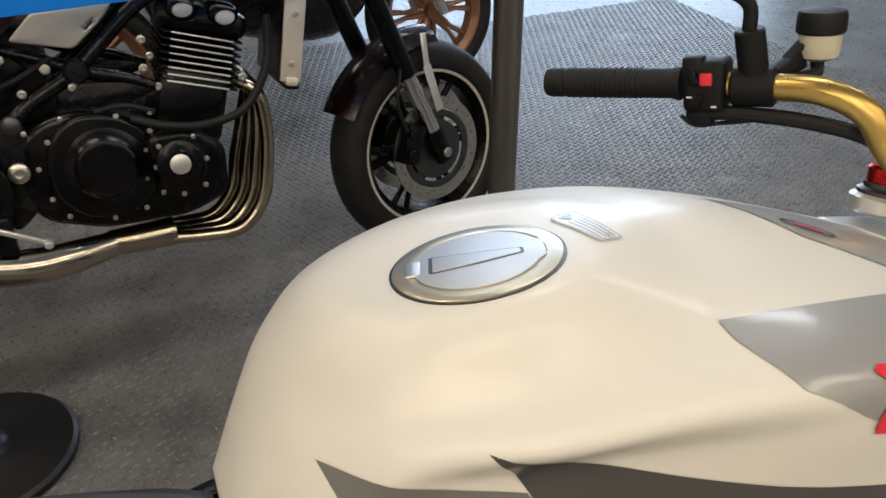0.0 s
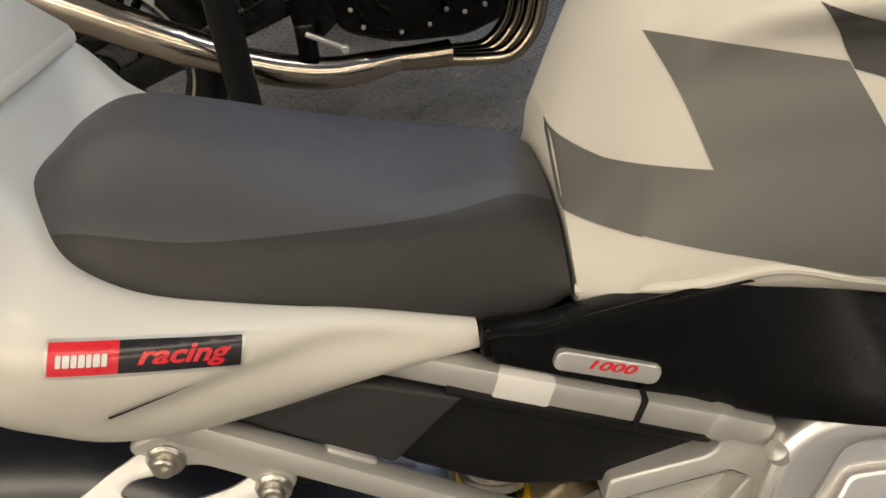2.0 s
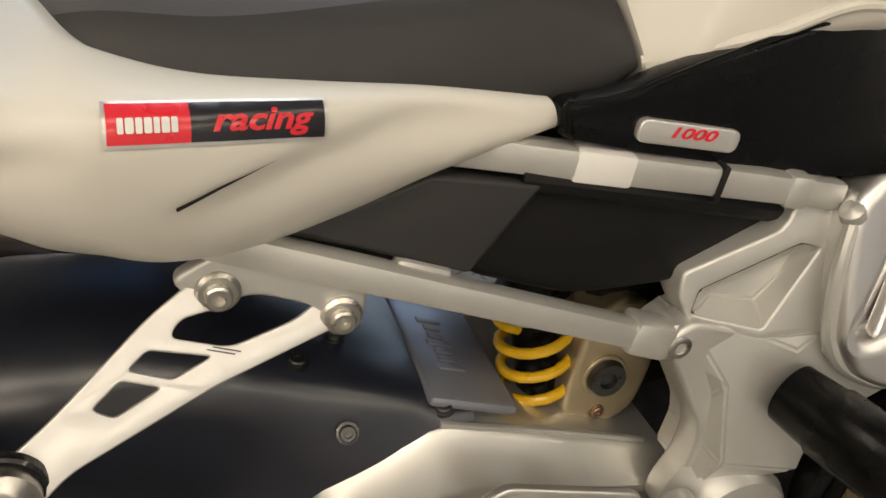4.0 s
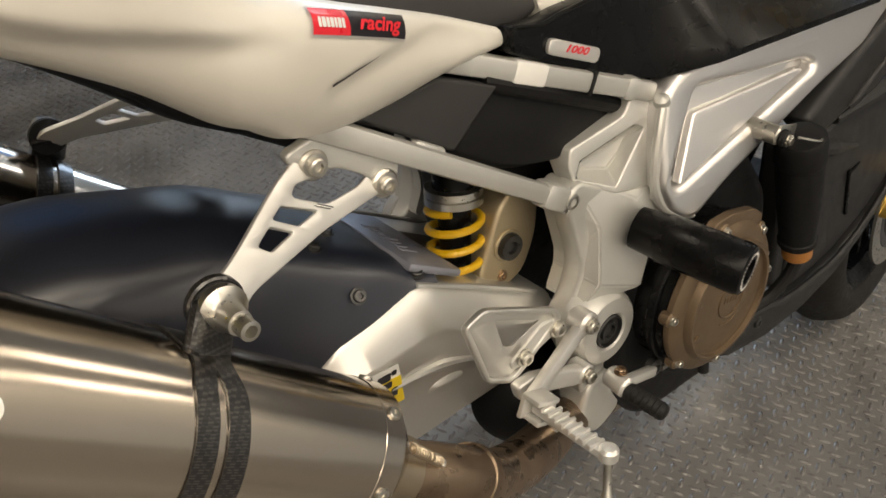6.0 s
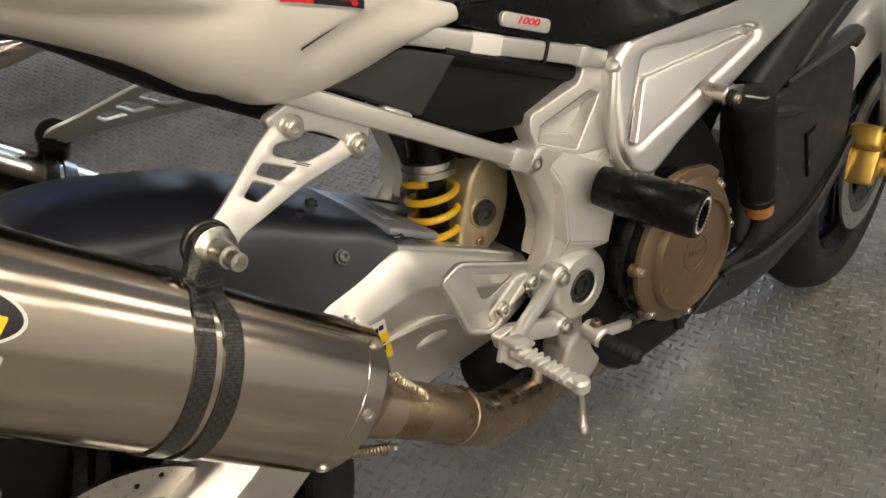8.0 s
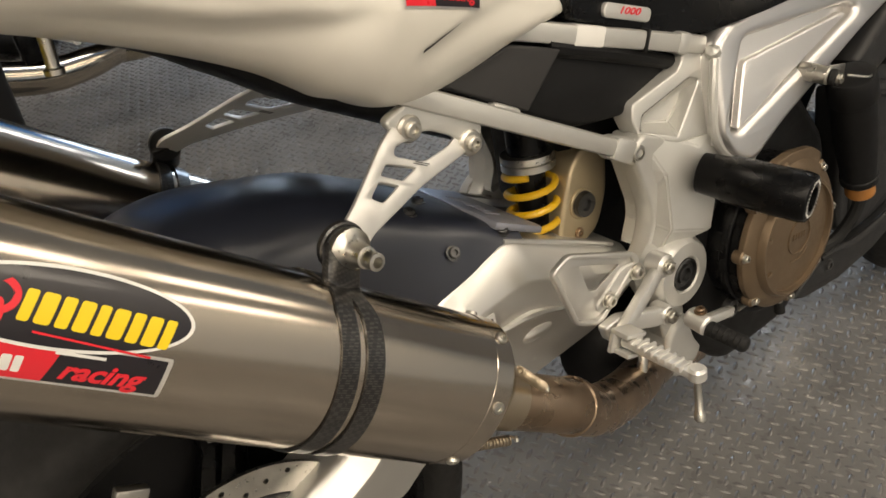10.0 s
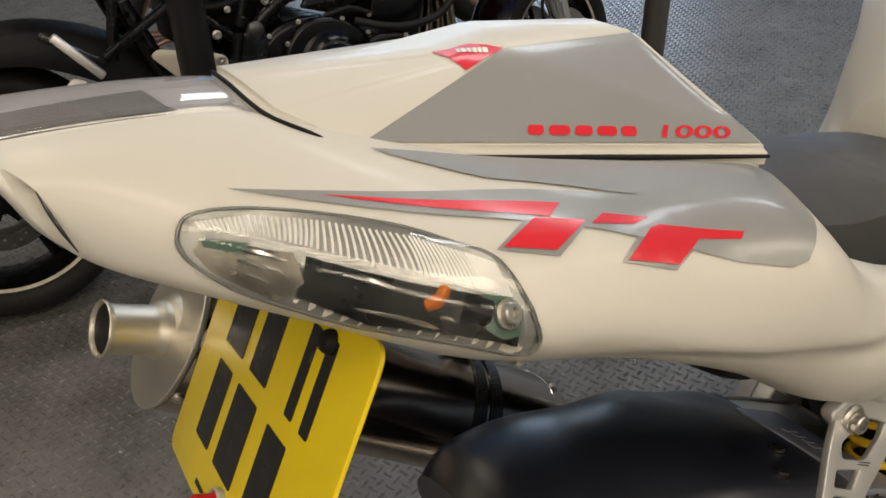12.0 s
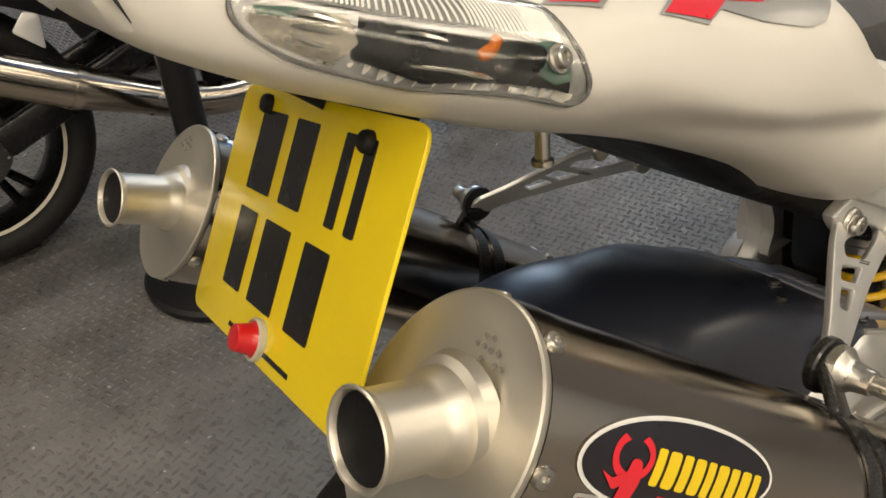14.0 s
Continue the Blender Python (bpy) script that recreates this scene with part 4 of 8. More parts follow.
# black cowling ahead of the engine
cowling = new("radiator_cowling")
cowling.parent = bike
cowling["label"] = "moulded black side cowling and belly pan"
SHROUD = pbr("scuffed_black_plastic", (0.017, 0.017, 0.0175), 0.46, 0, 0, (9, 0.15), (900, 0.2), 0.07, 0.4)
for s in (-1, 1):
    part("upper_shroud", sheet([(0.36, 0.600), (0.405, 0.560), (0.50, 0.592), (0.62, 0.65), (0.70, 0.71), (0.71, 0.78), (0.62, 0.745), (0.45, 0.655)], s * 0.160, s * 0.208, 0.012, (), 0.015, 3), SHROUD, cowling)
    part("shroud_crease", sheet([(0.46, 0.590), (0.52, 0.600), (0.66, 0.672), (0.69, 0.700), (0.66, 0.700), (0.52, 0.630)], s * 0.200, s * 0.214, 0.006, (), 0.008, 3), SHROUD, cowling)
    part("side_shroud", sheet([(0.36, 0.565), (0.41, 0.545), (0.60, 0.605), (0.69, 0.56), (0.700, 0.470), (0.695, 0.405), (0.640, 0.362), (0.560, 0.322), (0.475, 0.305), (0.41, 0.305), (0.375, 0.335)], s * 0.150, s * 0.194, 0.010, (), 0.02, 3), SHROUD, cowling)
    part("shroud_rib", tube([(0.39, s * 0.194, 0.545), (0.46, s * 0.197, 0.530), (0.55, s * 0.196, 0.505)], [0.005, 0.014, 0.003], 10, 16), SHROUD, cowling)
    part("shroud_brow", tube([(0.46, s * 0.196, 0.572), (0.56, s * 0.204, 0.590), (0.64, s * 0.206, 0.600), (0.665, s * 0.200, 0.575)], [0.008, 0.014, 0.016, 0.004], 10, 20), SHROUD, cowling)
    part("slot_lip", joined(box(pose(0.555, s * 0.195, 0.425, 0, -14, 0), 0.007, 0.007, 0.085, 0.002), box(pose(0.562, s * 0.194, 0.464, 0, -14, 0), 0.030, 0.006, 0.006, 0.002)), BLACKGLOSS, cowling)
    part("step_panel", sheet([(0.40, 0.425), (0.47, 0.440), (0.50, 0.405), (0.52, 0.345), (0.44, 0.315), (0.40, 0.330)], s * 0.188, s * 0.199, 0.004, (), 0.012, 2), SHROUD, cowling)
    pan = [(0.328, s * 0.198, 0.306), (0.345, s * 0.200, 0.310), (0.4076, s * 0.202, 0.299), (0.475, s * 0.202, 0.299), (0.562, s * 0.202, 0.313), (0.648, s * 0.200, 0.357), (0.7115, s * 0.196, 0.406)]
    part("pan_lip", tube(pan, [0.004, 0.006, 0.006, 0.005, 0.005], 10, 40), SHROUD, cowling)
    part("pan_blade", sheet([(0.2545, 0.272), (0.313, 0.299), (0.338, 0.312), (0.4076, 0.300), (0.475, 0.300), (0.562, 0.314), (0.648, 0.358), (0.7115, 0.406), (0.700, 0.372), (0.640, 0.318), (0.57, 0.274), (0.48, 0.250), (0.38, 0.244), (0.285, 0.258)], s * 0.182, s * 0.199, 0.004, (), 0.006, 2), SHROUD, cowling)
    part("blade_bolt", bolt((0.348, s * 0.198, 0.286), (0, s, 0), 0.008, 0.005), DARKSTEEL, cowling)
part("belly_pan", sheet([(0.27, 0.33), (0.29, 0.290), (0.42, 0.300), (0.56, 0.330), (0.62, 0.36), (0.60, 0.42), (0.40, 0.40)], 0.17, -0.17, 0.02, (), 0.03, 3), BLACKMATT, cowling)

# rear suspension
shock = new("rear_shock")
shock.parent = bike
SA, SB = Vector((-0.088, -0.045, 0.690)), Vector((-0.104, -0.062, 0.455))
sd = (SB - SA).normalized()
part("damper", lathe([(0.010, 0), (0.024, 0.002), (0.024, 0.082), (0.020, 0.084), (0.018, 0.16), (0.018, 0.235)], SA, SB, 28), BLACKGLOSS, shock)
part("spring_collar", lathe([(0.024, 0.076), (0.033, 0.077), (0.0335, 0.084), (0.031, 0.085), (0.031, 0.086), (0.0335, 0.087), (0.0335, 0.095), (0.026, 0.096)], SA, SB, 28), STEEL, shock, "notched steel spring collars")
u = sd.orthogonal().normalized()
w = sd.cross(u)
turns = 5.3
coil = [SA + sd * (0.099 + 0.0235 * k / 18) + 0.0305 * (math.cos(2 * math.pi * k / 18) * u + math.sin(2 * math.pi * k / 18) * w) for k in range(int(turns * 18) + 1)]
part("spring", tube(coil, 0.0047, 10), SPRING, shock, "yellow coil spring")
part("linkage", joined(sheet([(-0.094, 0.505), (-0.080, 0.545), (-0.062, 0.592), (-0.030, 0.612), (0.000, 0.592), (-0.004, 0.535), (-0.026, 0.488), (-0.066, 0.478)], -0.045, -0.092, 0.006, (), 0.018, 3), rod((-0.052, -0.09, 0.538), (-0.052, -0.095, 0.538), 0.02, 24, 0.001)), TAN, shock, "pale anodised linkage block")
part("linkage_bolt", lathe([(0.016, 0), (0.017, 0.004), (0.0155, 0.010), (0.008, 0.010), (0.007, 0.005), (0.0003, 0.004)], (-0.052, -0.092, 0.538), (-0.052, -0.9, 0.538), 20), DARKSTEEL, shock)
part("linkage_pin", bolt((-0.060, -0.092, 0.500), (0, -1, 0), 0.0055, 0.004), HEATPIPE, shock)
part("airbox", box(pose(0.02, 0, 0.60), 0.14, 0.16, 0.22, 0.02), BLACKMATT, shock)
BRM = pose(-0.170, -0.030, 0.564, 0, 28.6, 0)
brace = part("brace", moved(box(pose(0, 0, 0), 0.076, 0.165, 0.010, 0.004), BRM), BRACEGREY, shock, "blue-grey cast brace with raised marks")
for k in range(7):
    part("embossed_bar", moved(box(pose(-0.008, 0.030 - 0.0115 * k, 0.0055), 0.015 if k % 3 else 0.023, 0.0075, 0.002, 0.0008), BRM), BRACEGREY, brace)

# swingarm
def swingarm_skin():
    """One fabricated side: a flat top, a bright facet leaning out to a crease, and a lower face that tucks in."""
    rows = []
    for x in np.concatenate([np.linspace(-0.64, -0.33, 16), np.linspace(-0.32, -0.012, 40)]):
        zt = np.interp(x, [-0.64, -0.60, -0.50, -0.441, -0.37, -0.30, -0.262, -0.231, -0.206, -0.189, -0.105, -0.018], [0.345, 0.362, 0.403, 0.4260, 0.484, 0.5345, 0.5455, 0.5545, 0.5600, 0.5555, 0.5130, 0.4660])
        zb = np.interp(x, [-0.64, -0.50, -0.441, -0.37, -0.307, -0.248, -0.214, -0.185, -0.156, -0.02], [0.328, 0.372, 0.396, 0.450, 0.503, 0.5110, 0.5160, 0.5130, 0.4966, 0.4400])
        zl = np.interp(x, [-0.64, -0.60, -0.395, -0.356, -0.25, -0.155, -0.0785, -0.012], [0.30, 0.272, 0.322, 0.349, 0.360, 0.3665, 0.3715, 0.400])
        zb = min(zb, zt - 0.010)
        rows.append([(x, -0.055, zt + 0.004), (x, -0.114, zt + 0.003), (x, -0.1205, zt), (x, -0.1235, zt - 0.004), (x, -0.1420, zb + 0.003), (x, -0.1425, zb - 0.003), (x, -0.1300, zb + (zl - zb) * 0.45), (x, -0.1250, zl + 0.008), (x, -0.1180, zl), (x, -0.055, zl)])
    return skin(rows)


arm = both("swingarm", swingarm_skin(), SATIN, bike, "fabricated alloy swingarm", 30)
for o, s in zip(arm, (-1, 1)):
    part("pressing", lathe([(0.001, -0.004), (0.018, -0.003), (0.026, 0.0), (0.018, 0.003), (0.001, 0.004)], (-0.178, s * 0.1285, 0.432), (-0.178, s * 0.9, 0.50), 28, 0.38), SATIN, o)
    part("pressing", tube([(-0.255, s * 0.1375, 0.470), (-0.19, s * 0.1365, 0.466), (-0.12, s * 0.1360, 0.440)], [0.002, 0.006, 0.002], 8, 16), SATIN, o)
    part("weld_bead", tube([(-0.20, s * 0.1165, 0.562), (-0.11, s * 0.1165, 0.519), (-0.03, s * 0.1165, 0.477)], 0.0035, 8, 24), SATIN, o)
LPL = (-0.0440, 0.0, -0.2)
warn = part("warning_label", slab([(-0.2835, 0.5060), (-0.2485, 0.5045), (-0.2375, 0.4445), (-0.2725, 0.4460)], LPL, 0.0008, 0.0, (), 0.001), WHITEDECAL, arm[0], "white and yellow warning label")
part("label_panel", slab([(-0.2805, 0.488), (-0.2450, 0.4865), (-0.2375, 0.4447), (-0.2725, 0.4462)], (LPL[0] - 0.0006, 0, LPL[2]), 0.0008, 0.0, (), 0.001), YELLOWDECAL, warn)
for x, z, w, h in ((-0.266, 0.493, 0.016, 0.010), (-0.254, 0.496, 0.006, 0.006), (-0.262, 0.481, 0.012, 0.008), (-0.252, 0.4665, 0.008, 0.012)):
    part("label_bar", slab([(x - w / 2, z - h / 2), (x + w / 2, z - h / 2 - 0.001), (x + w / 2, z + h / 2), (x - w / 2, z + h / 2)], (LPL[0] - 0.0012, 0, LPL[2]), 0.0008, 0.0, (), 0.002), BLACKDECAL, warn)

# hugger over the rear tyre
HUG = [
    (-0.578, [(0, 0.690), (0.045, 0.684), (0.075, 0.668), (0.085, 0.650), (0.080, 0.640), (0, 0.680)]),
    (-0.550, [(0, 0.707), (0.05, 0.700), (0.085, 0.680), (0.098, 0.650), (0.094, 0.622), (0, 0.695)]),
    (-0.49, [(0, 0.710), (0.055, 0.702), (0.092, 0.676), (0.106, 0.630), (0.104, 0.560), (0, 0.700)]),
    (-0.42, [(0, 0.695), (0.055, 0.686), (0.092, 0.656), (0.106, 0.600), (0.106, 0.515), (0, 0.685)]),
    (-0.35, [(0, 0.670), (0.055, 0.666), (0.096, 0.645), (0.108, 0.585), (0.110, 0.490), (0, 0.655)]),
    (-0.28, [(0, 0.636), (0.05, 0.630), (0.098, 0.614), (0.114, 0.572), (0.120, 0.500), (0, 0.610)]),
    (-0.21, [(0, 0.590), (0.05, 0.588), (0.102, 0.583), (0.116, 0.566), (0.122, 0.535), (0, 0.565)]),
    (-0.172, [(0, 0.560), (0.05, 0.562), (0.080, 0.562), (0.112, 0.560), (0.116, 0.545), (0, 0.550)]),
]
hugger = part("hugger", shell(HUG, 48, 60), MUD, bike, "satin black rear hugger")
for at, out in (((-0.193, -0.108, 0.569), (0, -0.35, 1)), ((-0.268, -0.1155, 0.580), (0, -1, 0.6)), ((-0.258, -0.05, 0.618), (0.3, 0, 1)), ((-0.290, -0.080, 0.627), (0.3, -0.2, 1))):
    part("bolt", bolt(at, out, 0.0065, 0.006), DARKSTEEL, hugger)

PIPEEND = pbr("straw_tinted_joint", (0.50, 0.42, 0.31), 0.33, 1.0, 0, (9, 0.12), (300, 0.03), 0.06)
ENGRAVED = pbr("engraved_grey", (0.30, 0.28, 0.25), 0.5, 0.5)
# silencers
AX = Vector((-0.77595, 0.08995, 0.62435)).normalized()
C0 = Vector((-0.55, -0.2196, 0.6709)) - AX * 0.2275
AL = Vector((-0.779, 0.001, 0.6118)).normalized()
CL = Vector((-0.55, 0.2197, 0.671)) - AL * 0.2275


def oval_axes(axis, side, tilt):
    """The long and the short direction of an oval can's section."""
    up = (Vector((0, 0, 1)) - axis * axis.z).normalized()
    out = axis.cross(up)
    if out.y * side < 0:
        out = -out
    return math.cos(tilt) * up + math.sin(tilt) * out, math.cos(tilt) * out - math.sin(tilt) * up


def silencer(side, front, axis, section, hub, pipe, end, strap_s, mouth, tip):
    """An oval can with caps, outlet, strap and link pipe; distances run up the axis from its front edge."""
    A, B, tilt = section
    top, out = oval_axes(axis, side, tilt)

    def can_at(s):
        return front + axis * s

    def rim(t, h=0.0):
        return (A + h) * math.cos(t) * top + (B + h) * math.sin(t) * out

    root = new("silencer")
    root.parent = bike
    root["label"] = "brushed titanium silencer"

    def add(name, bm, mat, label=""):
        return part(name, bm, mat, root, label)

    def turned(profile, segs=80):
        """Rows round the can: how far the section grows or shrinks, and the distance."""
        return skin([[can_at(s) + rim(t, h) for t in np.linspace(0, 2 * math.pi, segs, endpoint=False)] for h, s in profile], True, False)

    add("sleeve", turned([(0, 0.013), (0, 0.15), (0, 0.30), (0, end - 0.004)]), TITAN)
    add("front_cap", turned([(-0.034, -0.034), (-0.026, -0.026), (-0.011, -0.010), (-0.003, 0.0), (0.0003, 0.003), (0.0005, 0.022), (0.0001, 0.0225)]), TITAN)
    add("rear_band", turned([(0.0002, end - 0.0255), (0.0008, end - 0.025), (0.0008, end - 0.005)]), TITAN)
    add("rear_cap", turned([(0.0002, end - 0.005), (0.0014, end - 0.0035), (0.0020, end - 0.0015), (0.0020, end + 0.0003), (0.0008, end + 0.0012), (-0.003, end + 0.0006), (-0.012, end + 0.0012), (-0.022, end + 0.002), (-0.045, end + 0.003), (-0.045, end - 0.02)]), TITANCAP, "flat titanium end cap")
    for k in range(9):
        q = can_at(end + 0.0030) + top * (0.052 + 0.0040 * (k % 2) - 0.007 * (k > 5)) + out * (-0.022 + 0.0042 * (k % 6))
        part("engraving", beam(q, q + out * 0.0028, 0.0004, 0.0022, top, 0), ENGRAVED, root)
    root_c = Vector(mouth)
    d = (Vector(tip) - root_c).normalized()
    far = (Vector(tip) - root_c).length
    add("outlet", lathe([(0.0330, -0.004), (0.0310, 0.003), (0.0268, 0.006), (0.0262, 0.012), (0.0232, 0.016), (0.0220, 0.020), (0.0218, far - 0.006), (0.0240, far - 0.003), (0.0248, far - 0.001), (0.0240, far), (0.0228, far - 0.0005), (0.0216, far - 0.003), (0.0212, far - 0.012), (0.0212, -0.06), (0.0003, -0.06)], root_c, root_c + d, 48), TITANCAP, "turned titanium outlet pipe")
    part("outlet_bore", lathe([(0.0214, far - 0.004), (0.0208, far - 0.006), (0.0208, -0.0575), (0.0003, -0.058)], root_c, root_c + d, 32), BLACKMATT, root, "matt black bore")
    for k in range(7):
        t = radians(-4 + 53.0 * k)
        for s in (0.013, end - 0.011):
            q = can_at(s) + rim(t, 0.0004)
            n = (math.cos(t) / A * top + math.sin(t) / B * out).normalized()
            add("rivet", lathe([(0.0058, 0), (0.0058, 0.001), (0.0050, 0.0025), (0.0025, 0.0028), (0.0022, 0.001), (0.0002, 0.001)], q, q + n, 12), STEEL)
    # carbon strap: two bands that join under the lug
    for off in (0.0, 0.0225):
        rows = []
        for t in np.linspace(0, 2 * math.pi, 72, endpoint=False):
            near = abs((t + radians(12) + math.pi) % (2 * math.pi) - math.pi)
            s = strap_s + 0.0156 * math.cos(t + radians(70)) - (off - 0.01125) * (0.62 + 0.38 * min(1, max(0, near - 0.05) / 0.22)) - 0.01125
            rows.append([can_at(s + e) + rim(t, h) for e, h in ((-0.0078, 0.0003), (-0.0078, 0.0022), (0.0078, 0.0022), (0.0078, 0.0003))])
        rows.append(rows[0])
        add("strap", skin(rows, True, False), CARBON, "woven carbon strap")
    # strap lug and spacer
    lug0 = can_at(strap_s - 0.001) + rim(radians(-16), -0.003)
    add("strap_lug", joined(beam(lug0, hub, 0.038, 0.009, (0, 1, 0), 0.004), rod(hub + Vector((0, 0.003 if side > 0 else 0.005, 0)), hub + Vector((0, 0.010 if side > 0 else -0.004, 0)), 0.018 if side > 0 else 0.021, 28, 0.002)), CARBON)
    add("rubber_bush", lathe([(0.010, 0), (0.0195, 0.001), (0.0195, 0.006), (0.016, 0.007)], hub, hub + Vector((0, side, 0)), 28), RUBBER)
    add("spacer", lathe([(0.0182, 0.005), (0.0182, 0.013), (0.013, 0.018), (0.0105, 0.022), (0.0090, 0.034), (0.0072, 0.0345), (0.0072, 0.047), (0.0045, 0.0475), (0.0042, 0.038), (0.0002, 0.037)], hub, hub + Vector((0.06, side, 0.02)), 24), STEEL, "turned steel spacer")
    # link pipe
    pipe = [can_at(-0.026), can_at(-0.07)] + [Vector(p) for p in pipe]
    link = add("link_pipe", tube(pipe, 0.0285, 24, 48), HEATPIPE, "heat-tinted link pipe")
    add("slip_joint", tube([can_at(-0.024), can_at(-0.066)], [0.0315, 0.0305], 28), PIPEEND)
    p1, p2 = Vector(pipe[2]), Vector(pipe[3])
    dd = (p2 - p1).normalized()
    mid = p1 + (p2 - p1) * 0.2
    add("pipe_clamp", rod(mid - dd * 0.007, mid + dd * 0.007, 0.0315, 28, 0.002), HEATPIPE)
    for t in (radians(12), radians(118)):
        d = rim(t).normalized()
        sa, sb = can_at(-0.013) + rim(t, -0.016), can_at(-0.082) + d * 0.036
        q = (sb - sa).normalized()
        o1 = q.orthogonal().normalized()
        o2 = q.cross(o1)
        n = 13 * 10
        l = (sb - sa).length
        helix = [sa + q * (l * (0.12 + 0.76 * k / n)) + 0.0042 * (math.cos(2 * math.pi * k / 10) * o1 + math.sin(2 * math.pi * k / 10) * o2) for k in range(n + 1)]
        add("spring", tube([sa] + helix + [sb], 0.0013, 6), PIPEEND, "straw-tinted retaining spring")
        for e in (sa, sb):
            add("spring_hook", lathe([(0.0020, -0.003), (0.0030, 0.0), (0.0020, 0.003)], e, e + o1, 10), STEEL)
    return root


RUN = [(-0.262, -0.255, 0.445), (-0.198, -0.235, 0.385), (-0.11, -0.20, 0.335), (0.0, -0.15, 0.285), (0.14, -0.10, 0.21)]
can_r = silencer(-1, C0, AX, (0.0777, 0.0638, 0.5498), Vector((-0.441, -0.222, 0.709)), RUN, 0.4685, 0.1726, (-0.7340, -0.2120, 0.8330), (-0.7843, -0.2150, 0.8525))
can_l = silencer(1, CL, AL, (0.0690, 0.0700, 0.5498), Vector((-0.4284, 0.2032, 0.697)), [(x, -y * 0.95, z) for x, y, z in RUN], 0.4650, 0.128, (-0.7360, 0.2180, 0.8175), (-0.7902, 0.2085, 0.8450))
part("lambda_sensor", lathe([(0.007, 0), (0.007, 0.03), (0.010, 0.032), (0.010, 0.042), (0.007, 0.044), (0.006, 0.07), (0.003, 0.075)], (-0.0905, -0.200, 0.300), (-0.0800, -0.200, 0.354), 12), STEEL, can_r)

part("collector_box", lathe([(0.012, -0.004), (0.040, 0.0), (0.054, 0.012), (0.058, 0.035), (0.058, 0.16), (0.045, 0.18)], (-0.070, -0.118, 0.318), (0.05, -0.02, 0.28), 28), BLACKMATT, can_r, "black exhaust box")
# hangers
HB, HX, HY = Vector((-0.441, -0.226, 0.709)), Vector((0.85985, 0.0, -0.51054)), Vector((0.41328, 0.58713, 0.69604))
HOUT = [(0.070, 0.124), (0.082, 0.134), (0.096, 0.125), (0.092, 0.112), (0.066, 0.099), (0.062, 0.088), (0.096, 0.0885), (0.131, 0.111), (0.147, 0.130), (0.163, 0.132), (0.168, 0.118), (0.148, 0.105), (0.092, 0.066), (0.028, 0.012), (0.014, -0.010), (-0.010, -0.010), (-0.008, 0.008), (0.0125, 0.036), (0.049, 0.097)]
HOLES = [[(0.0525, 0.0794), (0.0869, 0.0817), (0.0684, 0.0662), (0.0445, 0.0673)], [(0.0421, 0.0614), (0.0635, 0.061), (0.0433, 0.0423), (0.0313, 0.0448)]]
hang = both("hanger", moved(drawn([rounded(HOUT, 0.008)] + [rounded(h, 0.003) for h in HOLES], 0.006, 0.0012), plane_at(HB, HX, HY)), MACHINED, bike, "skeletal alloy silencer hanger")
hang[1].location = (0.010, -0.022, -0.012)
for o, s in zip(hang, (-1, 1)):
    for x, z in ((-0.320, 0.751), (-0.256, 0.713)):
        part("bolt", joined(rod((x, s * 0.150, z), (x, s * 0.164, z), 0.013, 20, 0.002), bolt((x, s * 0.163, z), (0, s, 0), 0.008, 0.008)), STEEL, o)
    part("engraving", moved(drawn([[(0.083, 0.0845), (0.099, 0.0845), (0.099, 0.0853), (0.083, 0.0853)], [(0.086, 0.0865), (0.102, 0.0865), (0.102, 0.0873), (0.086, 0.0873)]], 0.0068, 0), plane_at(HB, HX, HY) if s < 0 else Matrix.Diagonal((1, -1, 1, 1)) @ plane_at(HB, HX, HY)), DARKSTEEL, o)

# heel guard, footpeg and brake pedal
GUARD = (-0.2069, -0.08, 0.0)
HEEL = [(-0.2005, 0.5451), (-0.1746, 0.5585), (-0.0799, 0.5190), (-0.0721, 0.5056), (-0.1320, 0.4530), (-0.1436, 0.4500), (-0.1728, 0.464)]
HINNER = [(-0.1930, 0.5435), (-0.1735, 0.5520), (-0.0850, 0.5145), (-0.0815, 0.5055), (-0.1340, 0.4600), (-0.1430, 0.4570), (-0.1690, 0.4695)]
HEELHOLE = [(-0.1591, 0.5362), (-0.100, 0.5110), (-0.1385, 0.4938), (-0.1487, 0.4988)]
pegs = new("rider_footpeg")
pegs.parent = bike
pegs["label"] = "alloy rider's footpeg with its heel guard"
part("heel_guard", joined(slab(HEEL, GUARD, 0.008, 0.002, [HINNER], 0.008, 3), slab(HINNER, (GUARD[0] + 0.005, GUARD[1], GUARD[2]), 0.003, 0.0005, [HEELHOLE], 0.008)), SATIN, pegs, "flanged alloy heel guard")
part("guard_tab", joined(slab([(-0.100, 0.506), (-0.074, 0.505), (-0.070, 0.492), (-0.084, 0.484), (-0.118, 0.468), (-0.138, 0.462), (-0.142, 0.474), (-0.125, 0.486)], (GUARD[0] + 0.002, GUARD[1], GUARD[2]), 0.007, 0.002, (), 0.006)), ALLOY, pegs)
part("upper_arm", joined(beam((-0.146, -0.222, 0.440), (-0.0444, -0.206, 0.4868), 0.0165, 0.014, (0, -1, 0), 0.004), rod((-0.0444, -0.190, 0.4868), (-0.0444, -0.2155, 0.4868), 0.0145, 20, 0.003)), MACHINED, pegs)
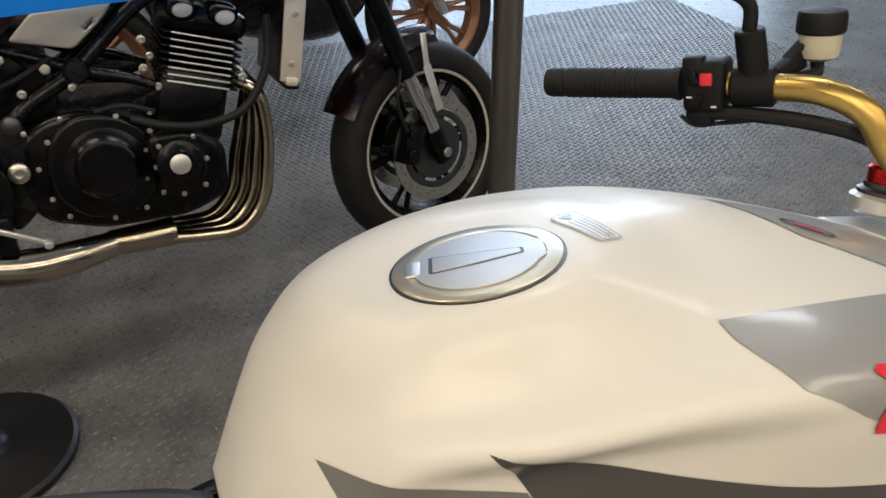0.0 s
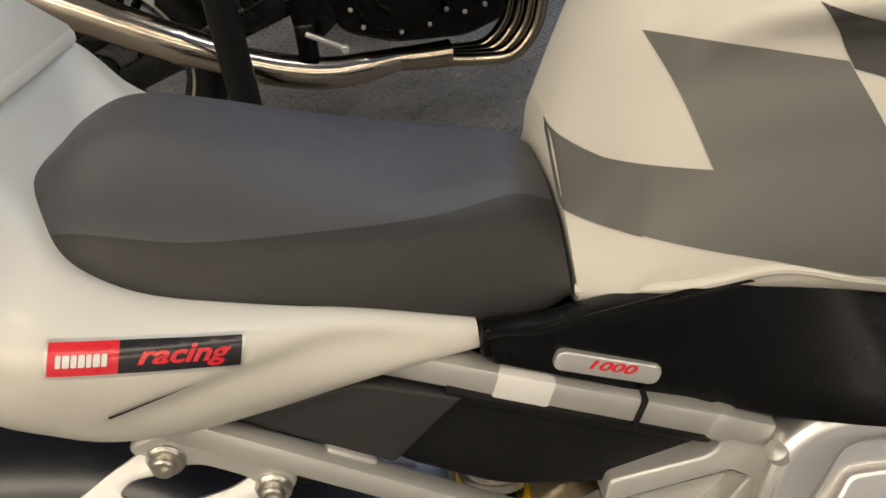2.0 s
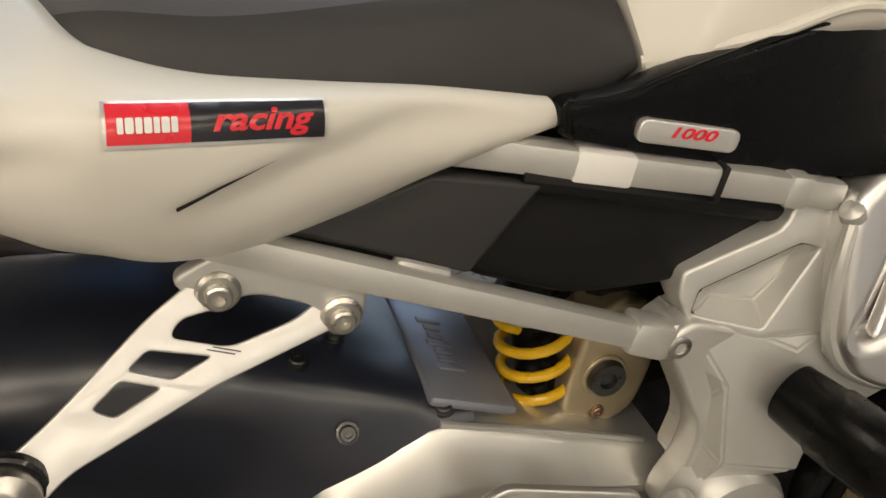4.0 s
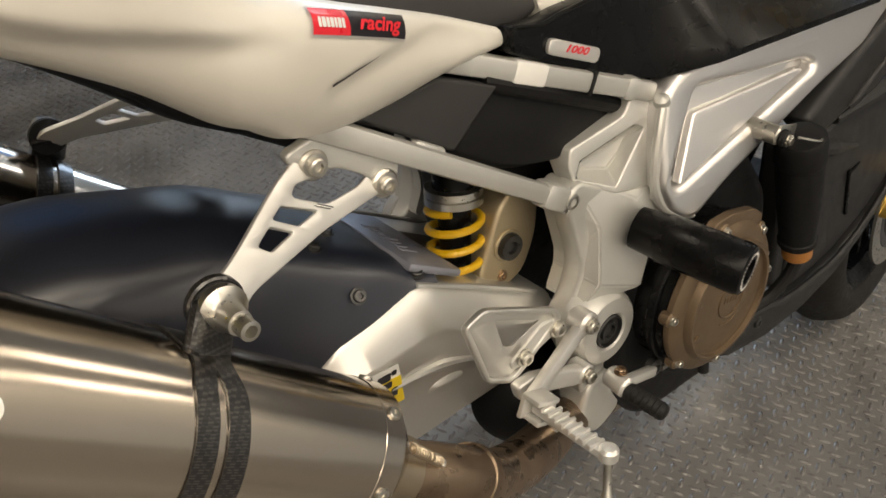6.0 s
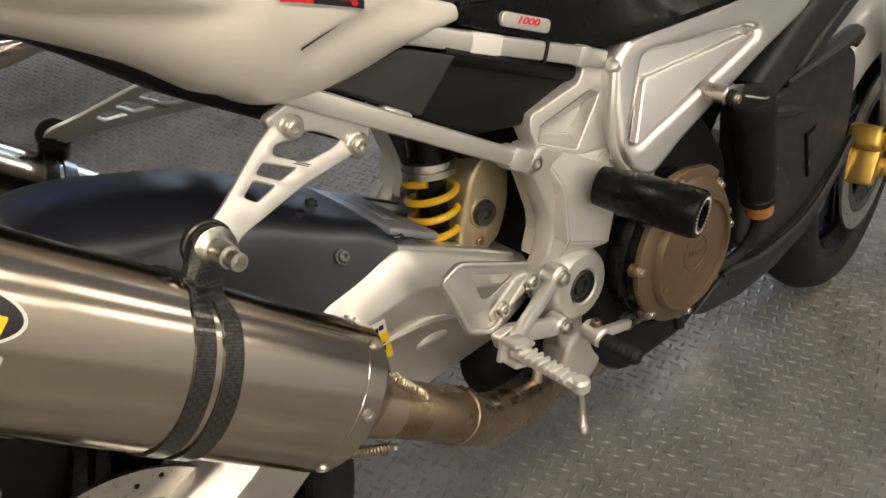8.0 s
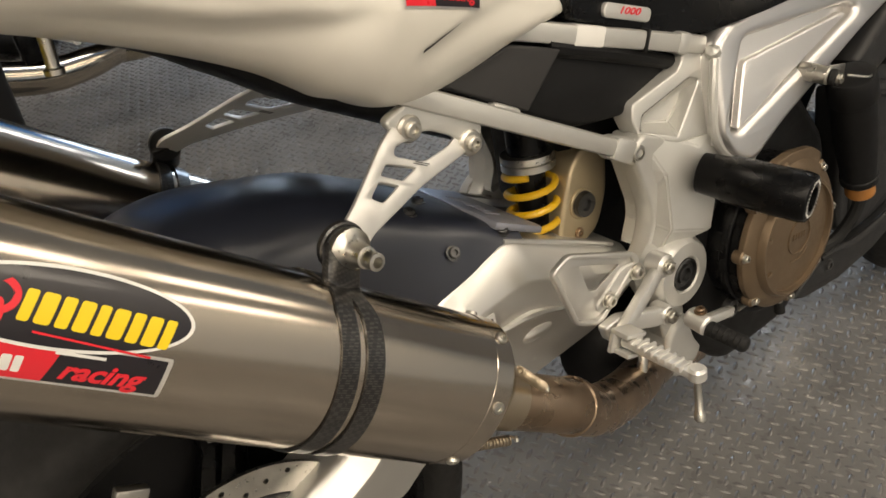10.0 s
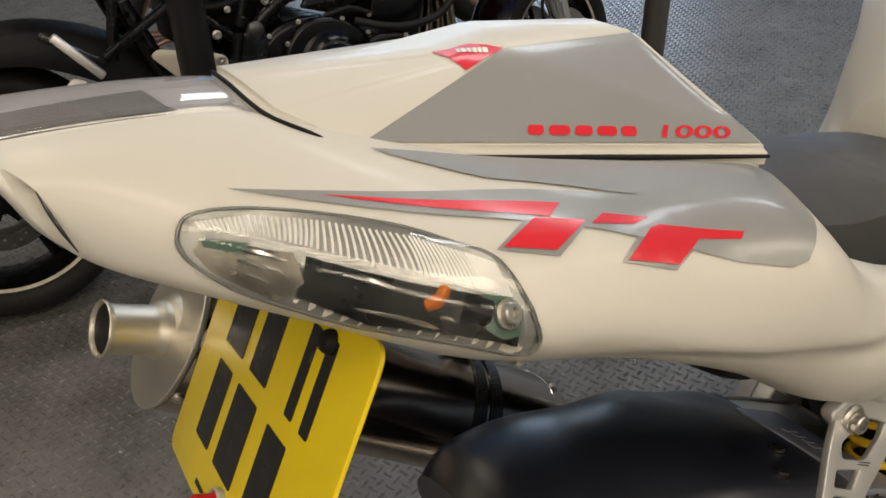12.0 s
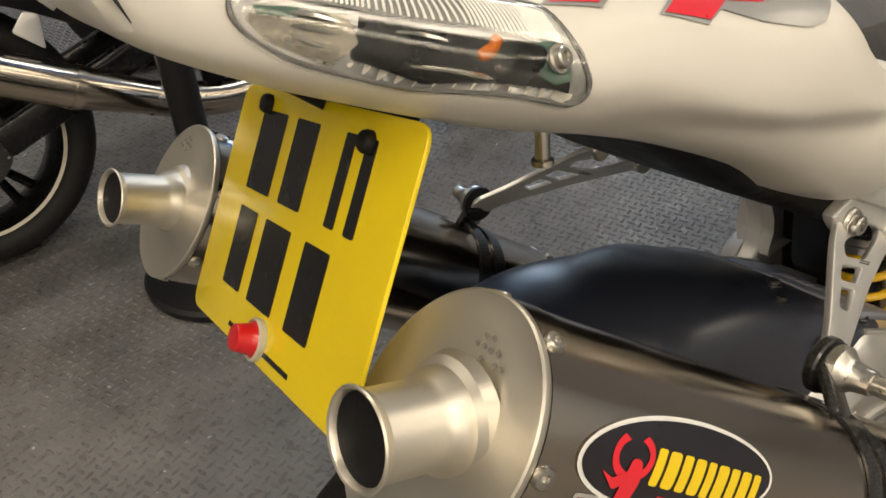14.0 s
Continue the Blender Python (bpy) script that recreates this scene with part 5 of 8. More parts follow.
part("lower_arm", joined(slab([(-0.146, 0.452), (-0.120, 0.456), (-0.046, 0.429), (-0.042, 0.408), (-0.060, 0.410), (-0.100, 0.424), (-0.140, 0.430)], (-0.217, -0.06, 0), 0.014, 0.003, (), 0.006), rod((-0.0443, -0.190, 0.418), (-0.0443, -0.2165, 0.418), 0.0125, 20, 0.003)), MACHINED, pegs)
for x, y, z in ((-0.0444, -0.2150, 0.4868), (-0.0443, -0.2160, 0.418), (-0.0813, -0.2000, 0.4941), (-0.1261, -0.1970, 0.4777)):
    part("bolt", bolt((x, y, z), (0, -1, 0), 0.0078, 0.008), STEEL, pegs)
part("clevis", joined(box(pose(-0.154, -0.250, 0.473, 0, 20, 0), 0.032, 0.024, 0.006, 0.002), box(pose(-0.157, -0.250, 0.449, 0, 20, 0), 0.028, 0.024, 0.006, 0.002), box(pose(-0.160, -0.240, 0.461, 0, 20, 0), 0.026, 0.006, 0.026, 0.002)), MACHINED, pegs)
part("peg_bar", joined(beam((-0.156, -0.245, 0.462), (-0.151, -0.334, 0.458), 0.017, 0.011, (0, 0, 1), 0.004), rod((-0.150, -0.334, 0.450), (-0.150, -0.334, 0.466), 0.010, 16, 0.003)), MACHINED, pegs)
for k in range(8):
    y = -0.258 - 0.009 * k
    part("tooth", beam((-0.1635, y, 0.4668 - 0.0005 * k), (-0.144, y - 0.002, 0.4658 - 0.0005 * k), 0.0042, 0.007, (0, 0, 1), 0.0015), MACHINED, pegs)
part("feeler", lathe([(0.0045, 0), (0.0045, 0.004), (0.0038, 0.006), (0.0042, 0.036), (0.0060, 0.039), (0.0060, 0.046), (0.004, 0.048)], (-0.150, -0.334, 0.452), (-0.158, -0.343, 0.41), 12), STEEL, pegs)
part("peg_spring", tube([(-0.150 + 0.006 * math.cos(k * 1.2), -0.250 - 0.0006 * k, 0.452 + 0.006 * math.sin(k * 1.2)) for k in range(30)], 0.0012, 6), STEEL, pegs)
pedal = new("brake_pedal")
pedal.parent = bike
part("lever", joined(beam((0.070, -0.222, 0.366), (0.012, -0.226, 0.384), 0.012, 0.014, (0, 0, 1), 0.004), rod((0.006, -0.205, 0.386), (0.004, -0.236, 0.383), 0.0135, 18, 0.003)), MACHINED, pedal, "alloy brake lever")
part("lever_bolt", bolt((0.006, -0.222, 0.3985), (0, 0, 1), 0.006, 0.006), HEATPIPE, pedal)
part("toe_rubber", lathe([(0.0085, 0), (0.0105, 0.002), (0.0105, 0.050), (0.0085, 0.053), (0.006, 0.054)], (0.0045, -0.232, 0.380), (0.012, -0.285, 0.3725), 18), RUBBER, pedal, "ribbed black toe piece")
for k in range(6):
    f = 0.2 + 0.13 * k
    q = Vector((0.0045, -0.232, 0.380)).lerp(Vector((0.012, -0.285, 0.3725)), f)
    part("toe_rib", lathe([(0.0100, -0.0015), (0.0115, 0.0), (0.0100, 0.0015)], q, q + Vector((0.0075, -0.053, -0.0075)), 16, 1.0, True), RUBBER, pedal)
part("linkage_boss", lathe([(0.006, 0), (0.013, 0.001), (0.013, 0.010), (0.007, 0.012), (0.006, 0.008), (0.0003, 0.008)], (0.073, -0.212, 0.366), (0.073, -0.9, 0.366), 20), DARKSTEEL, pedal)
part("master_rod", tube([(0.085, -0.22, 0.360), (0.13, -0.215, 0.352), (0.19, -0.205, 0.345)], 0.005, 8), STEEL, pedal)


# wheels
def wheel(name, m, r, w, spokes, rim_mat, parent, stripe=None, stout=1.0):
    """Tyre, rim, hub and cast spokes round the local y axis."""
    root = new(name)
    root.parent = parent
    root.matrix_local = m
    side = [(r - 0.082, w * 0.36), (r - 0.070, w * 0.47), (r - 0.045, w * 0.50), (r - 0.022, w * 0.42), (r - 0.006, w * 0.20), (r, 0)]
    prof = spline(side + [(a, -b) for a, b in side[-2::-1]], 31)
    part("tyre", lathe([tuple(p) for p in prof], (0, 0, 0), (0, 1, 0), 96, 1.0, True), TYRE, root, "treaded black tyre")
    ri = r - 0.078
    part("rim", lathe([(ri + 0.004, -w * 0.40), (ri + 0.004, -w * 0.36), (ri - 0.008, -w * 0.33), (ri - 0.020, -w * 0.2), (ri - 0.022, 0), (ri - 0.020, w * 0.2), (ri - 0.008, w * 0.33), (ri + 0.004, w * 0.36), (ri + 0.004, w * 0.40), (ri - 0.010, w * 0.38), (ri - 0.030, w * 0.2), (ri - 0.032, 0), (ri - 0.030, -w * 0.2), (ri - 0.010, -w * 0.38)], (0, 0, 0), (0, 1, 0), 72, 1.0, True), rim_mat, root)
    if stripe:
        for s in (-1, 1):
            part("rim_stripe", lathe([(ri + 0.0055, s * w * 0.405), (ri + 0.006, s * w * 0.41), (ri - 0.0085, s * w * 0.388), (ri - 0.0085, s * w * 0.383)], (0, 0, 0), (0, 1, 0), 72, 1.0, True), stripe, root)
    part("hub", lathe([(0.016, -w * 0.42), (0.040, -w * 0.40), (0.034, 0), (0.040, w * 0.40), (0.016, w * 0.42)], (0, 0, 0), (0, 1, 0), 28), rim_mat, root)
    for k in range(spokes):
        t = 2 * math.pi * k / spokes
        d, q = Vector((math.cos(t), 0, math.sin(t))), Vector((-math.sin(t), 0, math.cos(t)))
        for e in (-1, 1):
            part("spoke", tube([d * 0.036 + q * 0.012 * e, d * (ri * 0.55) + q * 0.011 * e, d * (ri - 0.026) + q * 0.026 * e], [0.012 * stout, 0.008 * stout, 0.010 * stout], 8, 0, 1.5), rim_mat, root)
    return root


def brake_disc(parent, y, r, holes=36, mat=STEEL):
    ring = [[(r * math.cos(t), r * math.sin(t)) for t in np.linspace(0, 2 * math.pi, 80, endpoint=False)], [((r - 0.034) * math.cos(t), (r - 0.034) * math.sin(t)) for t in np.linspace(0, 2 * math.pi, 64, endpoint=False)]]
    for k in range(holes):
        t = 2 * math.pi * k / holes
        c = r - 0.009 - 0.008 * (k % 3)
        ring.append([(c * math.cos(t) + 0.0032 * math.cos(a), c * math.sin(t) + 0.0032 * math.sin(a)) for a in np.linspace(0, 2 * math.pi, 8, endpoint=False)])
    part("brake_disc", moved(drawn(ring, 0.005, 0.0), side_plane(y)), mat, parent, "drilled steel brake disc")
    part("disc_carrier", moved(drawn([[((r - 0.036) * math.cos(t), (r - 0.036) * math.sin(t)) for t in np.linspace(0, 2 * math.pi, 60, endpoint=False)], [((r - 0.055) * math.cos(t), (r - 0.055) * math.sin(t)) for t in np.linspace(0, 2 * math.pi, 48, endpoint=False)]], 0.004, 0.001), side_plane(y)), DARKSTEEL, parent)


rear = wheel("rear_wheel", pose(-0.575, 0, 0.312), 0.312, 0.19, 5, BLACKGLOSS, bike, None, 1.9)
brake_disc(rear, -0.096, 0.147)
part("sprocket", lathe([(0.03, 0), (0.112, 0.001), (0.112, 0.006), (0.03, 0.02)], (0, 0.085, 0), (0, 0.9, 0), 48), DARKSTEEL, rear, "dark steel sprocket")
part("sprocket_carrier", lathe([(0.03, -0.05), (0.175, -0.012), (0.178, 0.0), (0.03, 0.01)], (0, 0.055, 0), (0, 0.9, 0), 40), BLACKMATT, rear)
part("caliper_bracket", box(pose(-0.075, -0.128, 0.215, 0, 30, 0), 0.030, 0.012, 0.022, 0.003), STEEL, rear, "zinc caliper bracket")
part("caliper_bracket", box(pose(0.012, -0.128, 0.232, 0, 10, 0), 0.022, 0.012, 0.016, 0.003), STEEL, rear, "zinc caliper bracket")
part("bracket_pin", rod((-0.052, -0.135, 0.175), (-0.052, -0.150, 0.175), 0.010, 14, 0.002), STEEL, rear)
part("caliper", joined(box(pose(-0.128, -0.105, 0.040, 0, 65, 0), 0.085, 0.050, 0.046, 0.012, 3), rod((-0.140, -0.128, 0.055), (-0.140, -0.140, 0.055), 0.014, 18, 0.003), rod((-0.120, -0.128, 0.018), (-0.120, -0.140, 0.018), 0.014, 18, 0.003)), DARKSTEEL, rear, "dark rear brake caliper")
part("axle_nut", rod((0, -0.15, 0), (0, -0.175, 0), 0.018, 6, 0.002), STEEL, rear)
steer = pose(0.90, -0.08, 0.30, 0, 0, 8)
front = wheel("front_wheel", steer, 0.30, 0.12, 5, BLACKGLOSS, bike)
for s in (-1, 1):
    brake_disc(front, s * 0.07, 0.16)
    cal = part("caliper", joined(box(pose(-0.118, s * 0.090, 0.070, 0, 30, 0), 0.052, 0.060, 0.045, 0.010, 3), box(pose(-0.098, s * 0.090, 0.012, 0, 30, 0), 0.052, 0.060, 0.045, 0.010, 3), box(pose(-0.124, s * 0.090, 0.036, 0, 30, 0), 0.024, 0.056, 0.10, 0.006), rod((-0.118, s * 0.112, 0.070), (-0.118, s * 0.128, 0.070), 0.017, 20, 0.003), rod((-0.098, s * 0.112, 0.012), (-0.098, s * 0.128, 0.012), 0.017, 20, 0.003)), CALIPER, front, "gold radial brake caliper")
    for x, z in ((-0.108, 0.041), (-0.135, 0.100), (-0.085, -0.018)):
        part("bolt", bolt((x, s * 0.120, z), (0, s, 0), 0.006, 0.008), DARKSTEEL, cal)
    part("pad", box(pose(-0.092, s * 0.074, 0.046, 0, 30, 0), 0.040, 0.012, 0.075, 0.002), DARKSTEEL, cal)
    part("fork_leg", joined(tube([(0.0, s * 0.105, 0.0), (-0.10, s * 0.105, 0.28), (-0.235, s * 0.105, 0.66)], [0.022, 0.024, 0.027], 20), box(pose(-0.012, s * 0.105, 0.0, 0, -18, 0), 0.05, 0.035, 0.09, 0.01)), MACHINED, front, "alloy upside-down fork leg")
    part("fork_outer", tube([(-0.185, s * 0.105, 0.52), (-0.245, s * 0.105, 0.68)], 0.030, 20), GOLD, front, "gold fork tube")
part("mudguard", shell([(-0.24, [(0, 0.215), (0.03, 0.212), (0.06, 0.19), (0.068, 0.14), (0.064, 0.14), (0, 0.205)]), (-0.12, [(0, 0.305), (0.03, 0.30), (0.066, 0.27), (0.075, 0.20), (0.07, 0.20), (0, 0.295)]), (0.05, [(0, 0.325), (0.03, 0.32), (0.066, 0.29), (0.074, 0.22), (0.07, 0.22), (0, 0.315)]), (0.20, [(0, 0.265), (0.03, 0.26), (0.05, 0.24), (0.055, 0.22), (0.05, 0.22), (0, 0.255)])], 24, 32), SILVERGREY, front)

# ---- the dark retro motorcycle behind ----
MAROON = pbr("dark_maroon_paint", (0.013, 0.003, 0.004), 0.22, 0.1, 0.5, (6, 0.1), (600, 0.02), 0.03)
CREAM = pbr("cream_alloy_cover", (0.60, 0.56, 0.46), 0.4, 0.2, 0.1, (9, 0.05), (500, 0.08), 0.05)
ENGINEBLACK = pbr("black_engine_paint", (0.0025, 0.0025, 0.003), 0.22, 0, 0.0, (14, 0.2), (700, 0.10), 0.06, 0.28)
FRAMEBLACK = pbr("gloss_black_frame", (0.004, 0.004, 0.0045), 0.26, 0, 0.15, (9, 0.15), (500, 0.02), 0.05, 0.35)
NICKEL = pbr("stainless_exhaust", (0.56, 0.49, 0.40), 0.16, 1.0, 0, (7, 0.14), (200, 0.03), 0.05)
HEADERS = pbr("straw_tinted_headers", (0.50, 0.43, 0.32), 0.18, 1.0, 0, (9, 0.2), (200, 0.03), 0.05)
retro = thing("motorcycle", "black retro roadster motorcycle with a stainless exhaust", "motorcycle", "", pose(0, 1.68, 0, -9, 0, 0))


def rpart(name, bm, mat, parent=None, label=""):
    return part(name, bm, mat, parent or retro, label)


def pair(name, bm, mat, parent=None, label=""):
    a = rpart(name, bm, mat, parent, label)
    part(name, mirrored(a.data), mat, parent or retro, label)
    return a


rw = wheel("rear_wheel", pose(-0.885, 0, 0.312), 0.312, 0.175, 6, BLACKGLOSS, retro, CREAM)
fw = wheel("front_wheel", pose(0.755, 0.06, 0.302, 0, 0, 16), 0.302, 0.12, 6, BLACKGLOSS, retro, CREAM)
brake_disc(rw, -0.10, 0.115, 36, DARKSTEEL)
part("caliper", box(pose(0.02, -0.115, 0.10, 0, -20, 0), 0.09, 0.05, 0.05, 0.01), ENGINEBLACK, rw)
for s in (-1, 1):
    brake_disc(fw, s * 0.072, 0.150)
    part("disc_rotor", lathe([(0.03, 0), (0.085, 0.001), (0.085, 0.005), (0.03, 0.006)], (0, s * 0.068, 0), (0, s * 0.2, 0), 32), DARKSTEEL, fw)
    part("fork_foot", joined(tube([(0.0, s * 0.098, 0.0), (-0.030, s * 0.098, 0.070)], [0.026, 0.025], 20), box(pose(-0.004, s * 0.098, 0.0, 0, -24, 0), 0.050, 0.034, 0.070, 0.010)), ENGINEBLACK, fw)
    part("fork_tube", tube([(-0.026, s * 0.098, 0.062), (-0.105, s * 0.098, 0.245)], 0.0225, 24), CHROME, fw, "chromed fork tube")
    part("fork_outer", tube([(-0.100, s * 0.098, 0.235), (-0.235, s * 0.098, 0.57)], 0.027, 20), ENGINEBLACK, fw)
    part("caliper", joined(box(pose(-0.105, s * 0.090, 0.045, 0, 20, 0), 0.06, 0.055, 0.115, 0.010), rod((-0.11, s * 0.11, 0.075), (-0.11, s * 0.13, 0.075), 0.015, 16, 0.002), rod((-0.12, s * 0.11, 0.02), (-0.12, s * 0.13, 0.02), 0.015, 16, 0.002)), ENGINEBLACK, fw, "black four-piston brake caliper")
    part("guard_stay", joined(beam((0.012, s * 0.086, 0.115), (-0.022, s * 0.084, 0.245), 0.026, 0.004, (0, 1, 0), 0.001), beam((-0.022, s * 0.084, 0.242), (-0.018, s * 0.070, 0.330), 0.018, 0.004, (0, 1, 0), 0.001)), MACHINED, fw, "pale alloy mudguard stay")
    part("axle_cap", rod((0, s * 0.115, 0), (0, s * 0.128, 0), 0.014, 16, 0.002), STEEL, fw)
    part("brake_hose", tube([(-0.13, s * 0.12, 0.09), (-0.15, s * 0.115, 0.17), (-0.13, s * 0.11, 0.28), (-0.20, s * 0.09, 0.42)], 0.005, 8, 20), RUBBER, fw)
part("axle", rod((0, -0.12, 0), (0, 0.12, 0), 0.012, 16), STEEL, fw)
guard = []
for t in np.linspace(radians(84), radians(152), 24):
    r = 0.342
    guard.append([((r - abs(y) ** 2 * 7) * math.cos(t), y, (r - abs(y) ** 2 * 7) * math.sin(t)) for y in np.linspace(-0.076, 0.076, 11)])
gb = skin(guard, False, False)
bmesh.ops.solidify(gb, geom=list(gb.faces), thickness=0.003)
part("front_guard", gb, MAROON, fw, "gloss dark front mudguard")

# engine
eng = new("engine")
eng.parent = retro
eng.location.y = -0.06
rpart("crankcase", sheet([(-0.26, 0.56), (-0.20, 0.60), (-0.12, 0.61), (0.03, 0.555), (0.11, 0.535), (0.17, 0.48), (0.16, 0.36), (0.06, 0.325), (-0.12, 0.33), (-0.24, 0.37), (-0.29, 0.45)], 0.17, -0.165, 0.02, (), 0.03, 3), ENGINEBLACK, eng)
rpart("clutch_cover", joined(lathe([(0.104, -0.02), (0.104, 0.015), (0.098, 0.026), (0.080, 0.034), (0.064, 0.046), (0.060, 0.054), (0.056, 0.057), (0.0005, 0.058)], (-0.090, -0.155, 0.482), (-0.090, -0.9, 0.482), 48), sheet([(-0.205, 0.55), (-0.14, 0.605), (-0.05, 0.595), (0.01, 0.55), (0.01, 0.41), (-0.05, 0.365), (-0.15, 0.365), (-0.215, 0.43)], -0.14, -0.186, 0.012, (), 0.04, 3)), ENGINEBLACK, eng, "black clutch cover")
part("cover_lip", tube([(-0.090 + 0.0605 * math.cos(t), -0.2085, 0.482 + 0.0605 * math.sin(t)) for t in np.linspace(0.3, 2.6, 20)], 0.0022, 6), GREYPLASTIC, eng)
rpart("timing_cover", joined(lathe([(0.058, -0.03), (0.056, 0.052), (0.050, 0.066), (0.036, 0.072), (0.030, 0.078), (0.0005, 0.078)], (0.059, -0.155, 0.473), (0.059, -0.9, 0.473), 40), sheet([(-0.005, 0.54), (0.10, 0.54), (0.125, 0.465), (0.10, 0.39), (0.015, 0.395)], -0.14, -0.215, 0.012, (), 0.03, 3)), ENGINEBLACK, eng)
rpart("timing_plug", lathe([(0.021, 0), (0.0225, 0.002), (0.0225, 0.006), (0.019, 0.008), (0.0005, 0.0085)], (0.059, -0.231, 0.473), (0.059, -0.9, 0.473), 32), MACHINED, eng, "polished round plug")
tilt = 17
bp = pose(0.115, 0, 0.58, 0, tilt, 0)
rpart("barrel", box(bp, 0.15, 0.30, 0.16, 0.015), ENGINEBLACK, eng)
for k in range(8):
    rpart("fin", box(pose(0.135 + 0.0045 * k * 0.9, 0, 0.625 + 0.0145 * k, 0, tilt, 0), 0.172, 0.335, 0.0048, 0.0015), BLACKGLOSS, eng)
    rpart("fin_edge", box(pose(0.135 + 0.0045 * k * 0.9, -0.1675, 0.625 + 0.0145 * k, 0, tilt, 0), 0.135, 0.0022, 0.0040, 0.0008), MACHINED, eng)
rpart("cylinder_head", joined(box(pose(0.168, 0, 0.758, 0, tilt, 0), 0.20, 0.30, 0.06, 0.02), box(pose(0.13, 0, 0.79, 0, tilt, 0), 0.07, 0.33, 0.05, 0.022, 4), box(pose(0.215, 0, 0.768, 0, tilt, 0), 0.07, 0.33, 0.05, 0.022, 4)), ENGINEBLACK, eng)
for x, z in ((0.130, 0.788), (0.217, 0.762)):
    rpart("cam_plug", lathe([(0.021, 0), (0.022, 0.002), (0.020, 0.006), (0.0005, 0.007)], (x, -0.165, z), (x, -0.9, z), 24, 0.7), MACHINED, eng)
rng = random.Random(5)
BOLTS = [(-0.195, 0.545), (-0.16, 0.59), (-0.05, 0.578), (0.012, 0.535), (-0.215, 0.42), (-0.19, 0.375), (-0.10, 0.352), (-0.03, 0.362), (0.012, 0.40), (0.008, 0.46), (0.022, 0.505), (0.098, 0.515), (0.118, 0.46), (0.105, 0.40), (0.055, 0.388), (-0.015, 0.43), (-0.225, 0.49), (-0.235, 0.57), (0.02, 0.575), (-0.005, 0.495)]
for x, z in BOLTS:
    rpart("bolt", bolt((x, -0.214 if -0.004 < x < 0.12 and z < 0.53 else -0.183, z + 0.010), (0, -1, 0), 0.0043, 0.007), STEEL, eng)
for x, z, r in ((0.035, 0.735, 0.012), (0.028, 0.675, 0.012), (0.046, 0.70, 0.010), (0.05, 0.632, 0.011), (0.235, 0.625, 0.012), (-0.122, 0.655, 0.010), (-0.02, 0.665, 0.011)):
    rpart("bolt", bolt((x, -0.150, z), (0, -1, 0), r * 0.6, 0.010), STEEL, eng)
rpart("coolant_hose", tube([(-0.02, -0.185, 0.578), (0.05, -0.205, 0.555), (0.13, -0.205, 0.545), (0.22, -0.20, 0.565), (0.285, -0.19, 0.65), (0.305, -0.18, 0.76)], 0.0095, 12, 40), RUBBER, eng)
rpart("breather_hose", tube([(-0.09, -0.17, 0.60), (-0.03, -0.19, 0.61), (0.03, -0.18, 0.585)], 0.006, 8, 16), RUBBER, eng)

# radiator
rad = rpart("radiator", box(pose(0.365, 0, 0.70, 0, 12, 0), 0.035, 0.34, 0.24, 0.006), ENGINEBLACK)
rad.location.y = -0.06
rpart("radiator_shroud", joined(box(pose(0.357, -0.178, 0.70, 0, 12, 0), 0.048, 0.010, 0.195, 0.003), box(pose(0.340, -0.175, 0.605, 0, 12, 0), 0.03, 0.03, 0.02, 0.006)), CREAM, rad, "pale radiator end cover")
for z in (0.755, 0.645):
    rpart("bolt", bolt((0.357 + (z - 0.70) * 0.2, -0.183, z), (0, -1, 0), 0.006, 0.006), STEEL, rad)

# exhaust
ex = new("exhaust")
ex.parent = retro
ex.location.y = -0.06
for k in range(4):
    y = -0.125 + 0.045 * k
    d = 0.018 * k
    rpart("header", tube([(0.215, -0.10 + 0.065 * k, 0.615), (0.262, y, 0.588), (0.274 - d * 0.6, y, 0.50), (0.262 - d, y, 0.40), (0.238 - d, y, 0.315), (0.180 - d, y, 0.256), (0.09 - d, y * 0.9, 0.250), (-0.02, -0.10 + 0.02 * k, 0.262)], 0.0165, 16, 40), HEADERS, ex, "straw-coloured header pipe")
rpart("collector", tube([(0.02, -0.085, 0.268), (-0.06, -0.095, 0.270), (-0.13, -0.105, 0.276)], [0.036, 0.034, 0.030], 20, 12), HEADERS, ex)
rpart("heat_shield", tube([(-0.12, -0.13, 0.282), (-0.20, -0.155, 0.280), (-0.30, -0.17, 0.282), (-0.40, -0.18, 0.305), (-0.48, -0.19, 0.335)], [0.030, 0.038, 0.041, 0.042, 0.040], 20, 30), NICKEL, ex, "polished stainless pipe")
rpart("silencer", tube([(-0.47, -0.19, 0.332), (-0.56, -0.20, 0.375), (-0.63, -0.205, 0.408), (-0.95, -0.22, 0.580)], [0.038, 0.043, 0.047, 0.050], 28, 30), NICKEL, ex, "polished stainless silencer")
rpart("silencer_band", tube([(-0.618, -0.2045, 0.402), (-0.634, -0.2055, 0.411)], 0.0495, 28), NICKEL, ex)
rpart("silencer_tip", tube([(-0.945, -0.22, 0.577), (-0.975, -0.2215, 0.593)], [0.043, 0.035], 28), NICKEL, ex)

